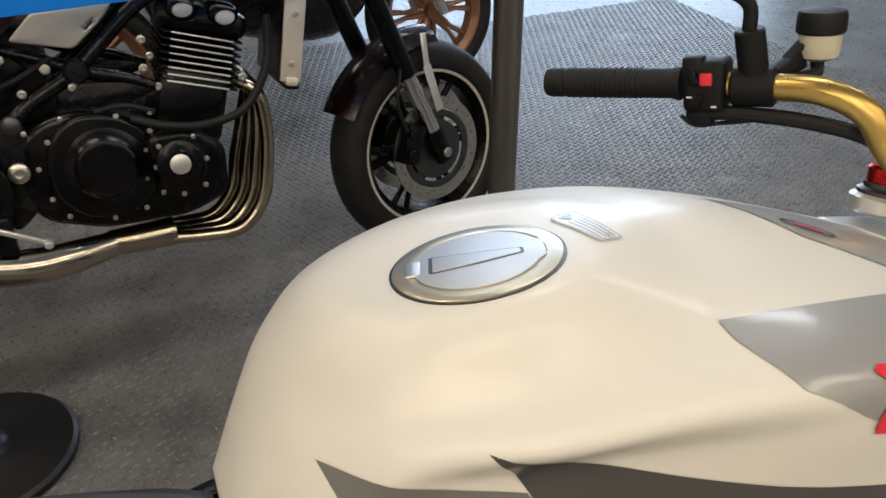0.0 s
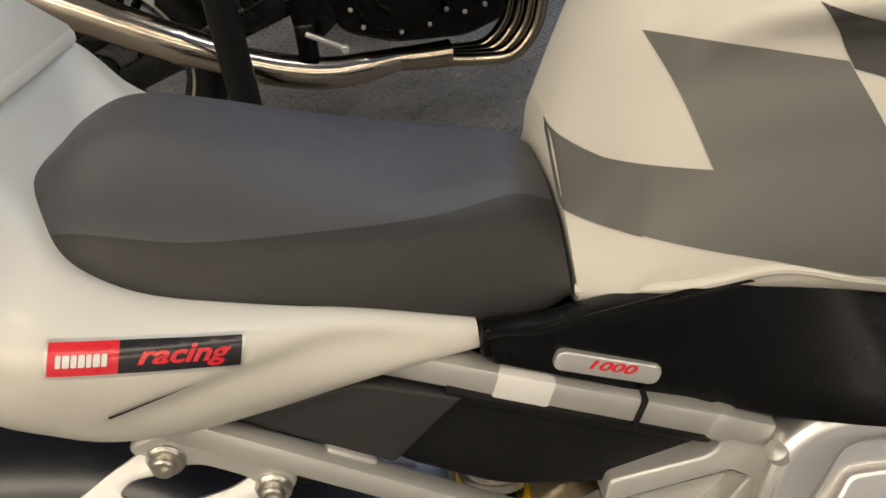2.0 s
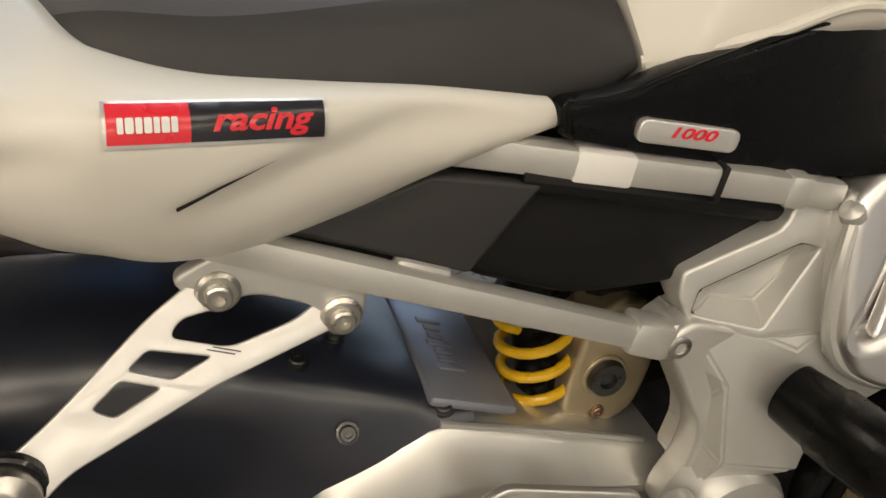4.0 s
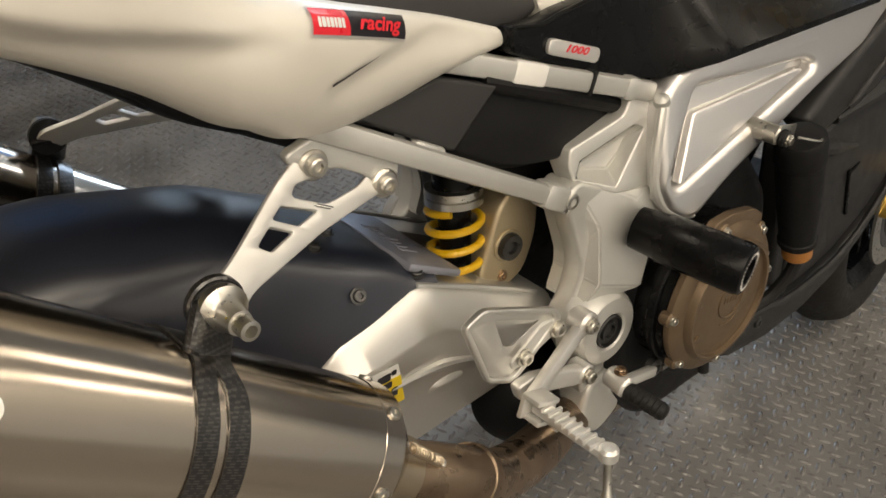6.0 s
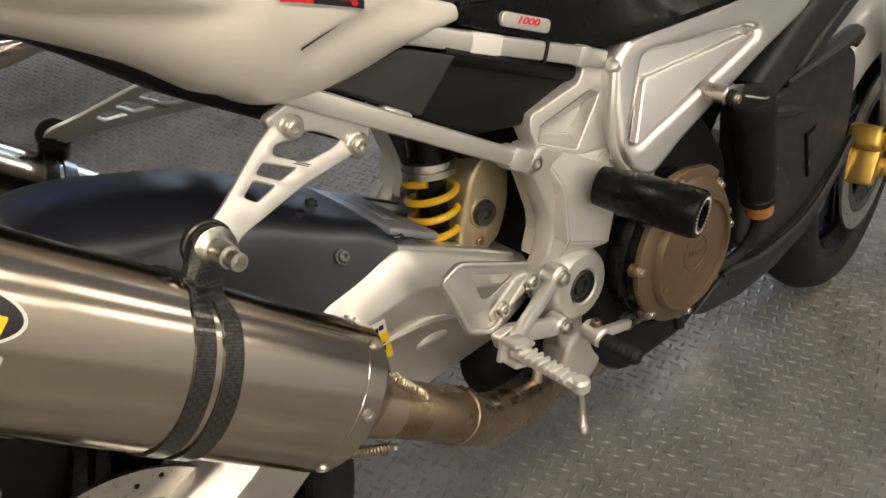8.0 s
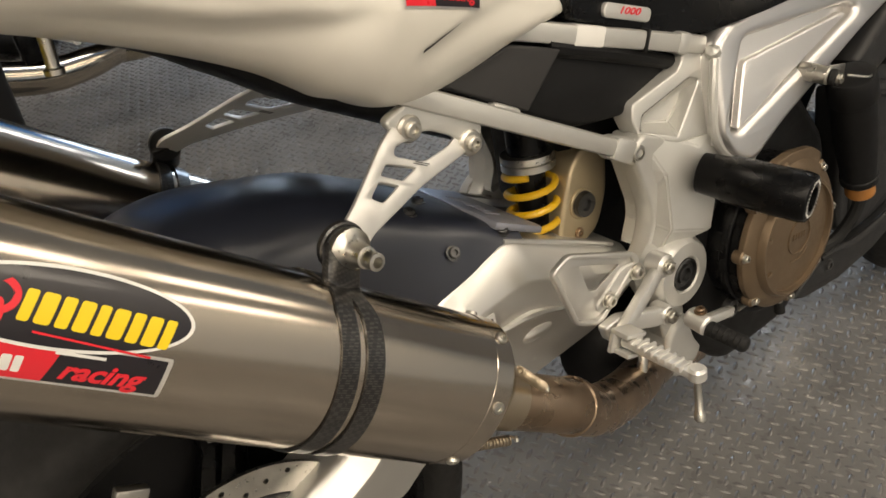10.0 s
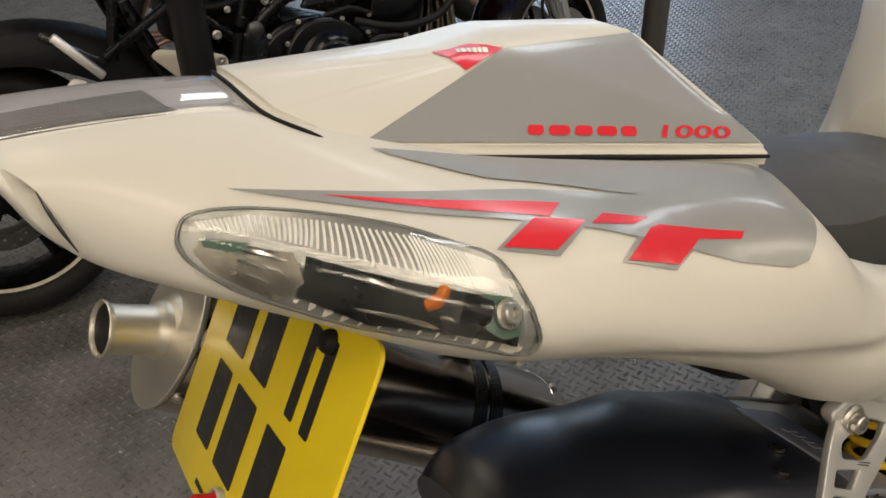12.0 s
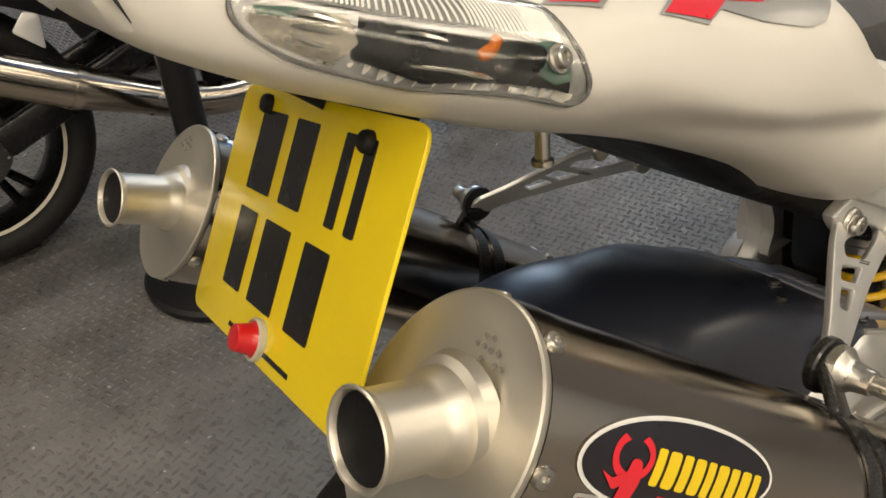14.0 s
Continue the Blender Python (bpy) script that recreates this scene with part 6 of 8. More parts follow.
# chassis
ch = new("chassis")
ch.parent = retro
ch.location.y = -0.06
pair("frame_tube", tube([(0.34, -0.07, 0.90), (0.06, -0.135, 0.82), (-0.106, -0.140, 0.69), (-0.25, -0.140, 0.60), (-0.275, -0.145, 0.50)], 0.0175, 16, 40), FRAMEBLACK, ch)
pair("down_tube", tube([(-0.106, -0.14, 0.69), (-0.02, -0.15, 0.665), (0.045, -0.150, 0.635)], [0.016, 0.014, 0.011], 12, 14), FRAMEBLACK, ch)
pair("engine_bracket", sheet([(-0.14, 0.625), (-0.105, 0.665), (0.045, 0.645), (0.05, 0.625), (-0.06, 0.60)], -0.140, -0.156, 0.004, (), 0.01), FRAMEBLACK, ch)
pair("seat_tube", tube([(-0.106, -0.13, 0.69), (-0.28, -0.12, 0.76), (-0.50, -0.11, 0.82)], 0.0125, 12, 16), FRAMEBLACK, ch)
pair("seat_brace", tube([(-0.27, -0.13, 0.55), (-0.42, -0.12, 0.70), (-0.55, -0.11, 0.80)], 0.012, 12, 16), FRAMEBLACK, ch)
pair("pivot_plate", sheet([(-0.30, 0.60), (-0.235, 0.60), (-0.225, 0.50), (-0.25, 0.40), (-0.30, 0.36), (-0.34, 0.42), (-0.325, 0.52)], -0.135, -0.165, 0.008, (), 0.02), FRAMEBLACK, ch)
rpart("pivot_bolt", lathe([(0.022, 0), (0.022, 0.006), (0.016, 0.010), (0.009, 0.010), (0.008, 0.004), (0.0004, 0.004)], (-0.266, -0.165, 0.495), (-0.266, -0.9, 0.495), 20), STEEL, ch)
rpart("frame_cap", lathe([(0.021, 0), (0.021, 0.008), (0.014, 0.012), (0.0005, 0.012)], (-0.258, -0.155, 0.595), (-0.258, -0.9, 0.595), 20), DARKSTEEL, ch)
rpart("frame_knob", lathe([(0.026, 0), (0.027, 0.012), (0.022, 0.020), (0.0005, 0.021)], (-0.106, -0.152, 0.69), (-0.106, -0.9, 0.69), 20), FRAMEBLACK, ch)
pair("swingarm", beam((-0.80, -0.115, 0.312), (-0.27, -0.11, 0.49), 0.035, 0.07, (0, 0, 1), 0.010), FRAMEBLACK, ch)
rpart("heel_plate", sheet([(-0.508, 0.590), (-0.490, 0.602), (-0.38, 0.575), (-0.345, 0.56), (-0.345, 0.475), (-0.36, 0.475), (-0.450, 0.520)], -0.196, -0.204, 0.002, [[(-0.435, 0.567), (-0.415, 0.559), (-0.415, 0.565), (-0.435, 0.573)], [(-0.405, 0.556), (-0.385, 0.548), (-0.385, 0.554), (-0.405, 0.562)]], 0.012), CREAM, ch, "pale alloy heel plate")
for x, z in ((-0.362, 0.555), (-0.357, 0.49)):
    rpart("bolt", bolt((x, -0.203, z), (0, -1, 0), 0.009, 0.008), STEEL, ch)
rpart("footrest_bracket", joined(sheet([(-0.36, 0.56), (-0.30, 0.53), (-0.28, 0.46), (-0.31, 0.38), (-0.35, 0.36), (-0.36, 0.46)], -0.18, -0.197, 0.004, (), 0.02), box(pose(-0.33, -0.19, 0.37), 0.05, 0.03, 0.09, 0.008)), ENGINEBLACK, ch)
rpart("brake_lever", joined(beam((-0.325, -0.245, 0.402), (-0.238, -0.25, 0.358), 0.010, 0.012, (0, 0, 1), 0.003), rod((-0.238, -0.24, 0.358), (-0.238, -0.268, 0.358), 0.009, 14, 0.002)), MACHINED, ch, "alloy brake lever")
rpart("pillion_peg", joined(beam((-0.71, -0.20, 0.672), (-0.60, -0.21, 0.592), 0.018, 0.016, (0, 0, 1), 0.004), beam((-0.60, -0.19, 0.60), (-0.40, -0.14, 0.70), 0.02, 0.02, (0, 0, 1), 0.004), beam((-0.58, -0.17, 0.59), (-0.52, -0.12, 0.80), 0.02, 0.02, (0, 0, 1), 0.004)), FRAMEBLACK, ch)
rpart("pillion_peg_bar", beam((-0.688, -0.222, 0.668), (-0.612, -0.228, 0.574), 0.026, 0.018, (0, 0, 1), 0.004), MACHINED, ch, "folded alloy pillion peg")
rpart("bracket_tab", sheet([(-0.706, 0.545), (-0.672, 0.580), (-0.645, 0.568), (-0.655, 0.498)], -0.210, -0.218, 0.002, (), 0.008), MACHINED, ch)
pair("rear_shock", joined(tube([(-0.45, -0.13, 0.46), (-0.53, -0.12, 0.70)], 0.022, 16), tube([(-0.45 - 0.08 * k / 120, -0.13 + 0.01 * k / 120 + 0.03 * math.cos(k * 0.42), 0.47 + 0.22 * k / 120 + 0.03 * math.sin(k * 0.42) * 0.3) for k in range(121)], 0.005, 6)), ENGINEBLACK, ch)
rpart("inner_guard", shell([(-0.95, [(0, 0.655), (0.04, 0.65), (0.075, 0.635), (0.08, 0.60), (0, 0.64)]), (-0.75, [(0, 0.69), (0.04, 0.685), (0.085, 0.66), (0.09, 0.60), (0, 0.67)]), (-0.55, [(0, 0.63), (0.04, 0.625), (0.085, 0.60), (0.09, 0.50), (0, 0.61)]), (-0.42, [(0, 0.50), (0.04, 0.50), (0.08, 0.48), (0.085, 0.42), (0, 0.48)])], 24, 30), BLACKMATT, ch)
rpart("battery_box", box(pose(-0.30, 0, 0.68), 0.26, 0.20, 0.20, 0.02), BLACKMATT, ch)

# clutter between engine and rear wheel
rpart("master_cylinder", joined(rod((-0.335, -0.175, 0.50), (-0.30, -0.175, 0.60), 0.013, 16, 0.002), rod((-0.297, -0.175, 0.61), (-0.288, -0.175, 0.635), 0.017, 18, 0.003)), ENGINEBLACK, ch, "black rear brake cylinder")
rpart("fluid_hose", tube([(-0.288, -0.17, 0.635), (-0.27, -0.165, 0.70), (-0.33, -0.15, 0.74), (-0.38, -0.14, 0.76)], 0.006, 8, 20), RUBBER, ch)
rpart("brake_line", tube([(-0.34, -0.175, 0.49), (-0.42, -0.15, 0.47), (-0.55, -0.14, 0.42), (-0.70, -0.13, 0.40)], 0.0045, 8, 24), RUBBER, ch)
rpart("loom", tube([(-0.15, -0.145, 0.72), (-0.24, -0.15, 0.68), (-0.34, -0.14, 0.66), (-0.45, -0.13, 0.70)], 0.007, 8, 24), RUBBER, ch)
rpart("side_plate", sheet([(-0.40, 0.74), (-0.24, 0.745), (-0.20, 0.70), (-0.26, 0.63), (-0.36, 0.64)], -0.10, -0.118, 0.004, [[(-0.34, 0.70), (-0.28, 0.70), (-0.29, 0.67), (-0.34, 0.67)]], 0.012), BLACKGLOSS, ch)
for x, z, r in ((-0.375, 0.725, 0.007), (-0.245, 0.73, 0.007), (-0.31, 0.65, 0.006), (-0.345, 0.60, 0.008), (-0.22, 0.655, 0.007), (-0.41, 0.69, 0.006), (-0.30, 0.575, 0.007), (-0.165, 0.70, 0.008)):
    rpart("bolt", bolt((x, -0.150, z), (0, -1, 0), r, 0.009), STEEL, ch)

# bodywork
body = new("bodywork")
body.parent = retro
body.location.y = -0.06
rpart("tank", shell([(-0.16, [(0, 0.95), (0.05, 0.95), (0.09, 0.93), (0.11, 0.88), (0.10, 0.835), (0, 0.83)]), (0.0, [(0, 1.03), (0.08, 1.02), (0.14, 0.98), (0.155, 0.90), (0.14, 0.845), (0, 0.84)]), (0.2, [(0, 1.06), (0.09, 1.05), (0.15, 1.0), (0.165, 0.92), (0.15, 0.87), (0, 0.86)]), (0.40, [(0, 1.0), (0.06, 0.99), (0.10, 0.96), (0.11, 0.92), (0.10, 0.89), (0, 0.88)])], 30, 40), MAROON, body)
rpart("side_cover", sheet([(-0.22, 0.765), (-0.165, 0.815), (-0.005, 0.820), (-0.03, 0.79), (-0.10, 0.735)], -0.145, -0.165, 0.006, [[(-0.055, 0.788), (-0.03, 0.805), (-0.025, 0.802), (-0.05, 0.783)], [(-0.075, 0.775), (-0.05, 0.792), (-0.045, 0.789), (-0.07, 0.770)]], 0.012, 3), CREAM, body, "cream side cover with two slots")
rpart("maroon_cover", sheet([(-0.42, 0.83), (-0.40, 0.775), (-0.24, 0.765), (-0.185, 0.815), (-0.19, 0.85), (-0.42, 0.85)], -0.13, -0.158, 0.008, (), 0.02, 3), MAROON, body, "dark maroon side panel")
for k in range(6):
    x = -0.392 + 0.024 * k
    rpart("name_block", sheet([(x, 0.825), (x + 0.019, 0.8255), (x + 0.021, 0.804), (x + 0.002, 0.8035)], -0.157, -0.1595, 0.0005, (), 0.005), CREAM, body)
rpart("saddle", shell([(-0.78, [(0, 0.90), (0.06, 0.90), (0.10, 0.885), (0.11, 0.86), (0, 0.85)]), (-0.45, [(0, 0.89), (0.07, 0.89), (0.12, 0.87), (0.13, 0.84), (0, 0.83)]), (-0.16, [(0, 0.86), (0.06, 0.86), (0.10, 0.85), (0.11, 0.83), (0, 0.82)])], 20, 30), SEATVINYL, body)

# ---- a third machine far behind, of which little shows ----
BRONZE = pbr("bronze_rim_paint", (0.30, 0.15, 0.09), 0.35, 0.6, 0, (9, 0.1))
third = thing("motorcycle", "motorcycle with bronze wheels parked further back", "motorcycle", "", pose(1.22, 2.90, 0, -8, 0, 12))
wheel("front_wheel", pose(0.05, 0, 0.31), 0.31, 0.12, 8, BRONZE, third)
wheel("rear_wheel", pose(-1.38, 0, 0.31), 0.31, 0.18, 8, BRONZE, third)
part("frame_body", shell([(-1.5, [(0, 0.9), (0.06, 0.89), (0.1, 0.85), (0.1, 0.8), (0, 0.78)]), (-0.9, [(0, 0.85), (0.1, 0.84), (0.15, 0.75), (0.14, 0.45), (0, 0.4)]), (-0.4, [(0, 1.0), (0.1, 0.98), (0.16, 0.8), (0.15, 0.4), (0, 0.3)]), (-0.1, [(0, 1.0), (0.06, 0.98), (0.1, 0.9), (0.1, 0.8), (0, 0.75)])], 20, 30), FRAMEBLACK, third)
for s in (-1, 1):
    part("fork_leg", tube([(0.05, s * 0.1, 0.31), (-0.18, s * 0.1, 0.95)], 0.026, 14), CHROME, third)

# ---- graphics and small parts of the white motorcycle ----
def poly3(points):
    bm = bmesh.new()
    bm.faces.new([bm.verts.new(p) for p in points])
    return bm


def graphic(name, points, target, way, material, lift, label=""):
    """A printed patch laid on a panel."""
    return part(name, lay(poly3(points), target, way, lift), material, target, label, 60)


def smooth_line(points, n):
    return [tuple(p) for p in spline(points, n, True)]


def wordmark(n, high, pitch, shear=0.15, gap=0.18):
    """A row of slanted solid blocks of uneven width: a maker's mark drawn as plain shapes."""
    bms = []
    x = -n * pitch / 2
    for k in range(n):
        w = pitch * (0.86, 1.12, 0.94, 1.06)[k % 4]
        a, b = x, x + w - pitch * gap
        x += w
        q = [(a, -high / 2), (b, -high / 2), (b + shear * high, high / 2), (a + shear * high, high / 2)]
        bms.append(drawn([rounded(q, (b - a) * 0.22, 3)], 0.0))
    return bms


def on(target, name, bm, o, x, y, way, material, lift, step=0.008):
    """Flat shapes in x-y, set on a panel at o with their x along x."""
    return part(name, lay(moved(bm, plane_at(o, x, y)), target, way, lift, step), material, target, "", 60)


SHOULDER = (0.0, 0.72, -0.69)
# tank
Z = [(0.0243, -0.0832, 0.974), (0.0749, -0.1230, 0.9675), (0.1254, -0.1541, 0.9589), (0.152, -0.1600, 0.910), (0.1759, -0.1661, 0.866), (0.183, -0.168, 0.840), (0.182, -0.167, 0.826), (0.175, -0.166, 0.818), (0.162, -0.164, 0.818), (0.140, -0.160, 0.821), (0.090, -0.151, 0.835), (0.03, -0.136, 0.848), (-0.005, -0.105, 0.852), (-0.030, -0.0593, 0.8465), (-0.0320, -0.030, 0.880), (-0.0297, -0.0259, 0.9036), (-0.0253, -0.0555, 0.8976), (-0.0031, -0.0941, 0.8953), (0.010, -0.105, 0.8955), (0.0537, -0.1352, 0.8954), (0.040, -0.112, 0.935)]
graphic("graphite_flash", [p for p in Z if p[0] > -0.006], tank, (0.1, 1.0, -0.2), GREY, 0.0006, "graphite flash")
wrap = flat_seat(shell(TANK, 120, 140), CAPO, CAPN, 0.056, 0.15)
for co, no in (((0, -0.094, 0.8953), (0, -0.122, 1)), ((0.002, 0, 0.8515), (-0.1, 0, -1)), ((0.012, 0, 0), (1, 0, 0)), ((0, -0.024, 0), (0, 1, 0))):
    bmesh.ops.bisect_plane(wrap, geom=wrap.verts[:] + wrap.edges[:] + wrap.faces[:], plane_co=co, plane_no=no, clear_outer=True)
wrap.normal_update()
bmesh.ops.delete(wrap, geom=[f for f in wrap.faces if f.normal.x < -0.93], context="FACES")
wrap.normal_update()
for v in wrap.verts:
    v.co += v.normal * 0.00105
part("graphite_wrap", wrap, GREY, tank, "", 60)
graphic("dark_stripe", [(0.103, -0.1495, 0.9947), (0.1842, -0.158, 0.9615), (0.2777, -0.1742, 0.9283), (0.42, -0.176, 0.880), (0.42, -0.174, 0.845), (0.2805, -0.1761, 0.9004), (0.199, -0.1644, 0.9287), (0.1294, -0.1475, 0.9525), (0.1184, -0.1483, 0.9747)], tank, (0, 1, 0.12), pbr("dark_graphite_decal", (0.075, 0.073, 0.070), 0.4, 0.2, 0.4, (5, 0.03)), 0.0005)
graphic("silver_flash", [(0.2615, -0.1345, 1.0224), (0.3153, -0.1359, 1.0171), (0.4094, -0.1254, 0.9975), (0.50, -0.115, 0.965), (0.50, -0.160, 0.900), (0.43, -0.176, 0.895), (0.3663, -0.1749, 0.9294), (0.3230, -0.181, 0.964), (0.2837, -0.185, 0.9962), (0.2667, -0.1579, 1.0124), (0.2622, -0.1477, 1.0167)], tank, (0, 0.8, -0.6), SILVERGREY, 0.0008)
graphic("silver_top", [(0.3837, 0.035, 1.026), (0.44, 0.03, 1.005), (0.54, 0.02, 0.965), (0.54, -0.09, 0.955), (0.4606, -0.081, 0.9902), (0.4131, -0.046, 1.0134)], tank, (0, 0, -1), SILVERGREY, 0.0005)
on(tank, "tank_mark", drawn([[(0.022 * math.cos(t), 0.009 * math.sin(t)) for t in np.linspace(0, 2 * math.pi, 32, endpoint=False)], [(0.019 * math.cos(t), 0.006 * math.sin(t)) for t in np.linspace(0, 2 * math.pi, 32, endpoint=False)]], 0), (0.437, -0.028, 1.01), (0.86, -0.5, -0.2), (0.4, 0.8, 0), (0, 0, -1), BLACKDECAL, 0.0012)
on(tank, "tank_mark", flat_poly([(-0.014, -0.002), (0.010, -0.003), (0.013, 0.002), (-0.011, 0.002)]), (0.437, -0.028, 1.01), (0.86, -0.5, -0.2), (0.4, 0.8, 0), (0, 0, -1), RED, 0.0012)
hook = [(0.3328, -0.181, 0.9885), (0.338, -0.178, 0.9905), (0.346, -0.178, 0.988), (0.352, -0.181, 0.982), (0.350, -0.184, 0.973), (0.343, -0.186, 0.965), (0.340, -0.187, 0.956), (0.362, -0.187, 0.948), (0.362, -0.187, 0.940), (0.331, -0.187, 0.950), (0.334, -0.187, 0.963), (0.342, -0.185, 0.974), (0.340, -0.182, 0.981), (0.336, -0.181, 0.984)]
graphic("red_script", [(x + 0.004, y, z + 0.001) for x, y, z in hook], tank, (0, 0.8, -0.6), RED, 0.0016)
PALEPRINT = pbr("pale_grey_print", (0.22, 0.22, 0.21), 0.4)
frame_w = [(-0.0262, -0.0102), (0.0262, -0.0102), (0.0262, 0.0102), (-0.0262, 0.0102)]
sheet_at = plane_at((0.2296, -0.0392, 1.0533), (0.187, -0.974, -0.126), (0.9987, -0.0089, -0.051))


def printed(name, bm, material, lift):
    """A piece of the warning sticker on the crown of the tank."""
    return part(name, lay(moved(bm, sheet_at @ Matrix.Diagonal((0.91, 1.0, 1, 1))), tank, (0.05, -0.12, -1), lift, 0.008), material, tank, "", 60)


printed("warning_sticker", flat_poly(frame_w), WHITEDECAL, 0.0005)
for y in (-0.006, -0.002, 0.002, 0.006):
    printed("print_line", flat_poly([(-0.010, y - 0.0006), (0.024, y - 0.0006), (0.024, y + 0.0006), (-0.010, y + 0.0006)]), PALEPRINT, 0.0010)
printed("print_border", drawn([[(-0.0265, -0.0105), (0.0265, -0.0105), (0.0265, 0.0105), (-0.0265, 0.0105)], [(-0.0255, -0.0095), (0.0255, -0.0095), (0.0255, 0.0095), (-0.0255, 0.0095)]], 0), PALEPRINT, 0.0010)
printed("print_triangle", flat_poly([(-0.023, -0.006), (-0.013, 0.0), (-0.023, 0.006)]), BLACKDECAL, 0.0010)
# filler cap
cn, co = CAPN, CAPO
filler = part("filler_cap", lathe([(0.0545, -0.004), (0.0545, 0.0012), (0.0535, 0.0019), (0.0440, 0.0020), (0.0436, 0.0014), (0.0003, 0.0014)], co, co + cn, 72), pbr("champagne_anodised", (0.58, 0.52, 0.40), 0.32, 0.8, 0, (9, 0.05), (500, 0.05), 0.04), tank, "flush aircraft-style filler cap")
part("cap_gap", lathe([(0.0547, -0.003), (0.0562, -0.003), (0.0562, 0.0007), (0.0547, 0.0007)], co, co + cn, 72, 1.0, True), BLACKDECAL, filler)
cx = (Vector((0.93, -0.36, 0)) - cn * cn.dot(Vector((0.93, -0.36, 0)))).normalized()
cm = plane_at(co + cn * 0.0020, cx, cn.cross(cx))
part("cap_disc", moved(drawn([[(0.041 * math.cos(t), 0.041 * math.sin(t)) for t in np.linspace(0.42, 2 * math.pi - 0.42, 60)] + [(0.043, -0.012), (0.043, 0.012)]], 0.0014, 0.0004), cm), pbr("brushed_cap_alloy", (0.62, 0.61, 0.60), 0.45, 0.9, 0, (9, 0.04), (600, 0.05), 0.04), filler)
part("flap_gap", moved(drawn([rounded([(-0.0275, -0.0125), (-0.0275, 0.0125), (0.004, 0.009), (0.032, 0.004), (0.032, -0.004), (0.004, -0.009)], 0.002)], 0.0006, 0), cm @ pose(-0.002, 0, 0.0007)), BLACKDECAL, filler)
part("key_flap", moved(drawn([rounded([(-0.026, -0.011), (-0.026, 0.011), (0.004, 0.0075), (0.030, 0.003), (0.030, -0.003), (0.004, -0.0075)], 0.002)], 0.0010, 0.0003), cm @ pose(-0.002, 0, 0.0009)), pbr("flap_alloy", (0.60, 0.59, 0.58), 0.45, 0.9, 0, (9, 0.04)), filler)
part("flap_slot", moved(drawn([[(-0.0285, -0.011), (-0.0265, -0.011), (-0.0265, 0.011), (-0.0285, 0.011)]], 0.0012, 0), cm @ pose(-0.002, 0, 0.0008)), BLACKDECAL, filler)
part("cap_hinge", moved(drawn([rounded([(-0.046, -0.0105), (-0.036, -0.0105), (-0.036, 0.0105), (-0.046, 0.0105)], 0.002)], 0.0015, 0.0004), cm @ pose(0, 0, 0.0004)), pbr("hinge_alloy", (0.60, 0.59, 0.57), 0.3, 0.9), filler)
# tank lower lip over the side panel
part("tank_seam", tube([(-0.030, -0.113, 0.808), (0.035, -0.146, 0.820), (0.092, -0.156, 0.830), (0.14, -0.160, 0.818), (0.24, -0.166, 0.796), (0.36, -0.168, 0.776)], 0.0045, 10, 40), PEARL, tank)
# side panel figures and rim
part("badge_number", moved(letters("1000", 0.0100, 0.25, 1.75, 0.0003), plane_at((-0.0185, -0.1564, 0.7708), (0.945, 0, -0.327), (0.327, 0, 0.945))), RED, badge)
part("panel_rim", tube([(-0.100, -0.151, 0.792), (-0.0985, -0.151, 0.806), (-0.060, -0.151, 0.804), (-0.034, -0.151, 0.809), (0.096, -0.151, 0.821), (0.153, -0.151, 0.805), (0.25, -0.151, 0.782), (0.35, -0.151, 0.762)], 0.0022, 8, 60), BLACKGLOSS, sides[0])

# tail graphics
TG = [(-0.645, -0.0847, 1.030), (-0.4197, -0.141, 0.9779), (-0.408, -0.1505, 0.9735), (-0.432, -0.195, 0.960), (-0.448, -0.2086, 0.9560), (-0.4591, -0.213, 0.9501), (-0.4701, -0.2133, 0.9509), (-0.4985, -0.2045, 0.9606), (-0.5758, -0.1791, 0.9957), (-0.7235, -0.0972, 1.0348), (-0.5266, -0.1601, 0.9928), (-0.5995, -0.1275, 1.014)]
graphic("grey_flash", TG, tail, SHOULDER, SILVERGREY, 0.0008)
graphic("red_spear", [(-0.684, -0.111, 1.0239), (-0.578, -0.160, 1.0034), (-0.590, -0.1675, 1.002)], tail, SHOULDER, RED, 0.0010)
T1 = [(-0.5971, -0.1652, 1.0029), (-0.574, -0.1747, 0.9973), (-0.5988, -0.1847, 0.9931), (-0.6209, -0.1733, 0.9978)]
T2 = [(-0.5333, -0.182, 0.9849), (-0.4855, -0.1941, 0.97), (-0.4904, -0.1968, 0.9682), (-0.5159, -0.1921, 0.9748), (-0.5382, -0.201, 0.9711), (-0.5669, -0.1969, 0.9818), (-0.5401, -0.1833, 0.9859)]
def grown(points, d):
    c = sum((Vector(p) for p in points), Vector()) / len(points)
    return [tuple(c + (Vector(p) - c) * (1 + d / (Vector(p) - c).length)) for p in points]


for shape in (T1, T2):
    graphic("grey_edge", grown(shape, 0.0035), tail, SHOULDER, SILVERGREY, 0.0007)
    graphic("red_block", shape, tail, SHOULDER, RED, 0.0010)
graphic("red_bar", [(-0.5606, -0.1713, 0.9961), (-0.5363, -0.1771, 0.988), (-0.5489, -0.1807, 0.9893), (-0.5725, -0.1771, 0.9961)], tail, SHOULDER, RED, 0.0010)
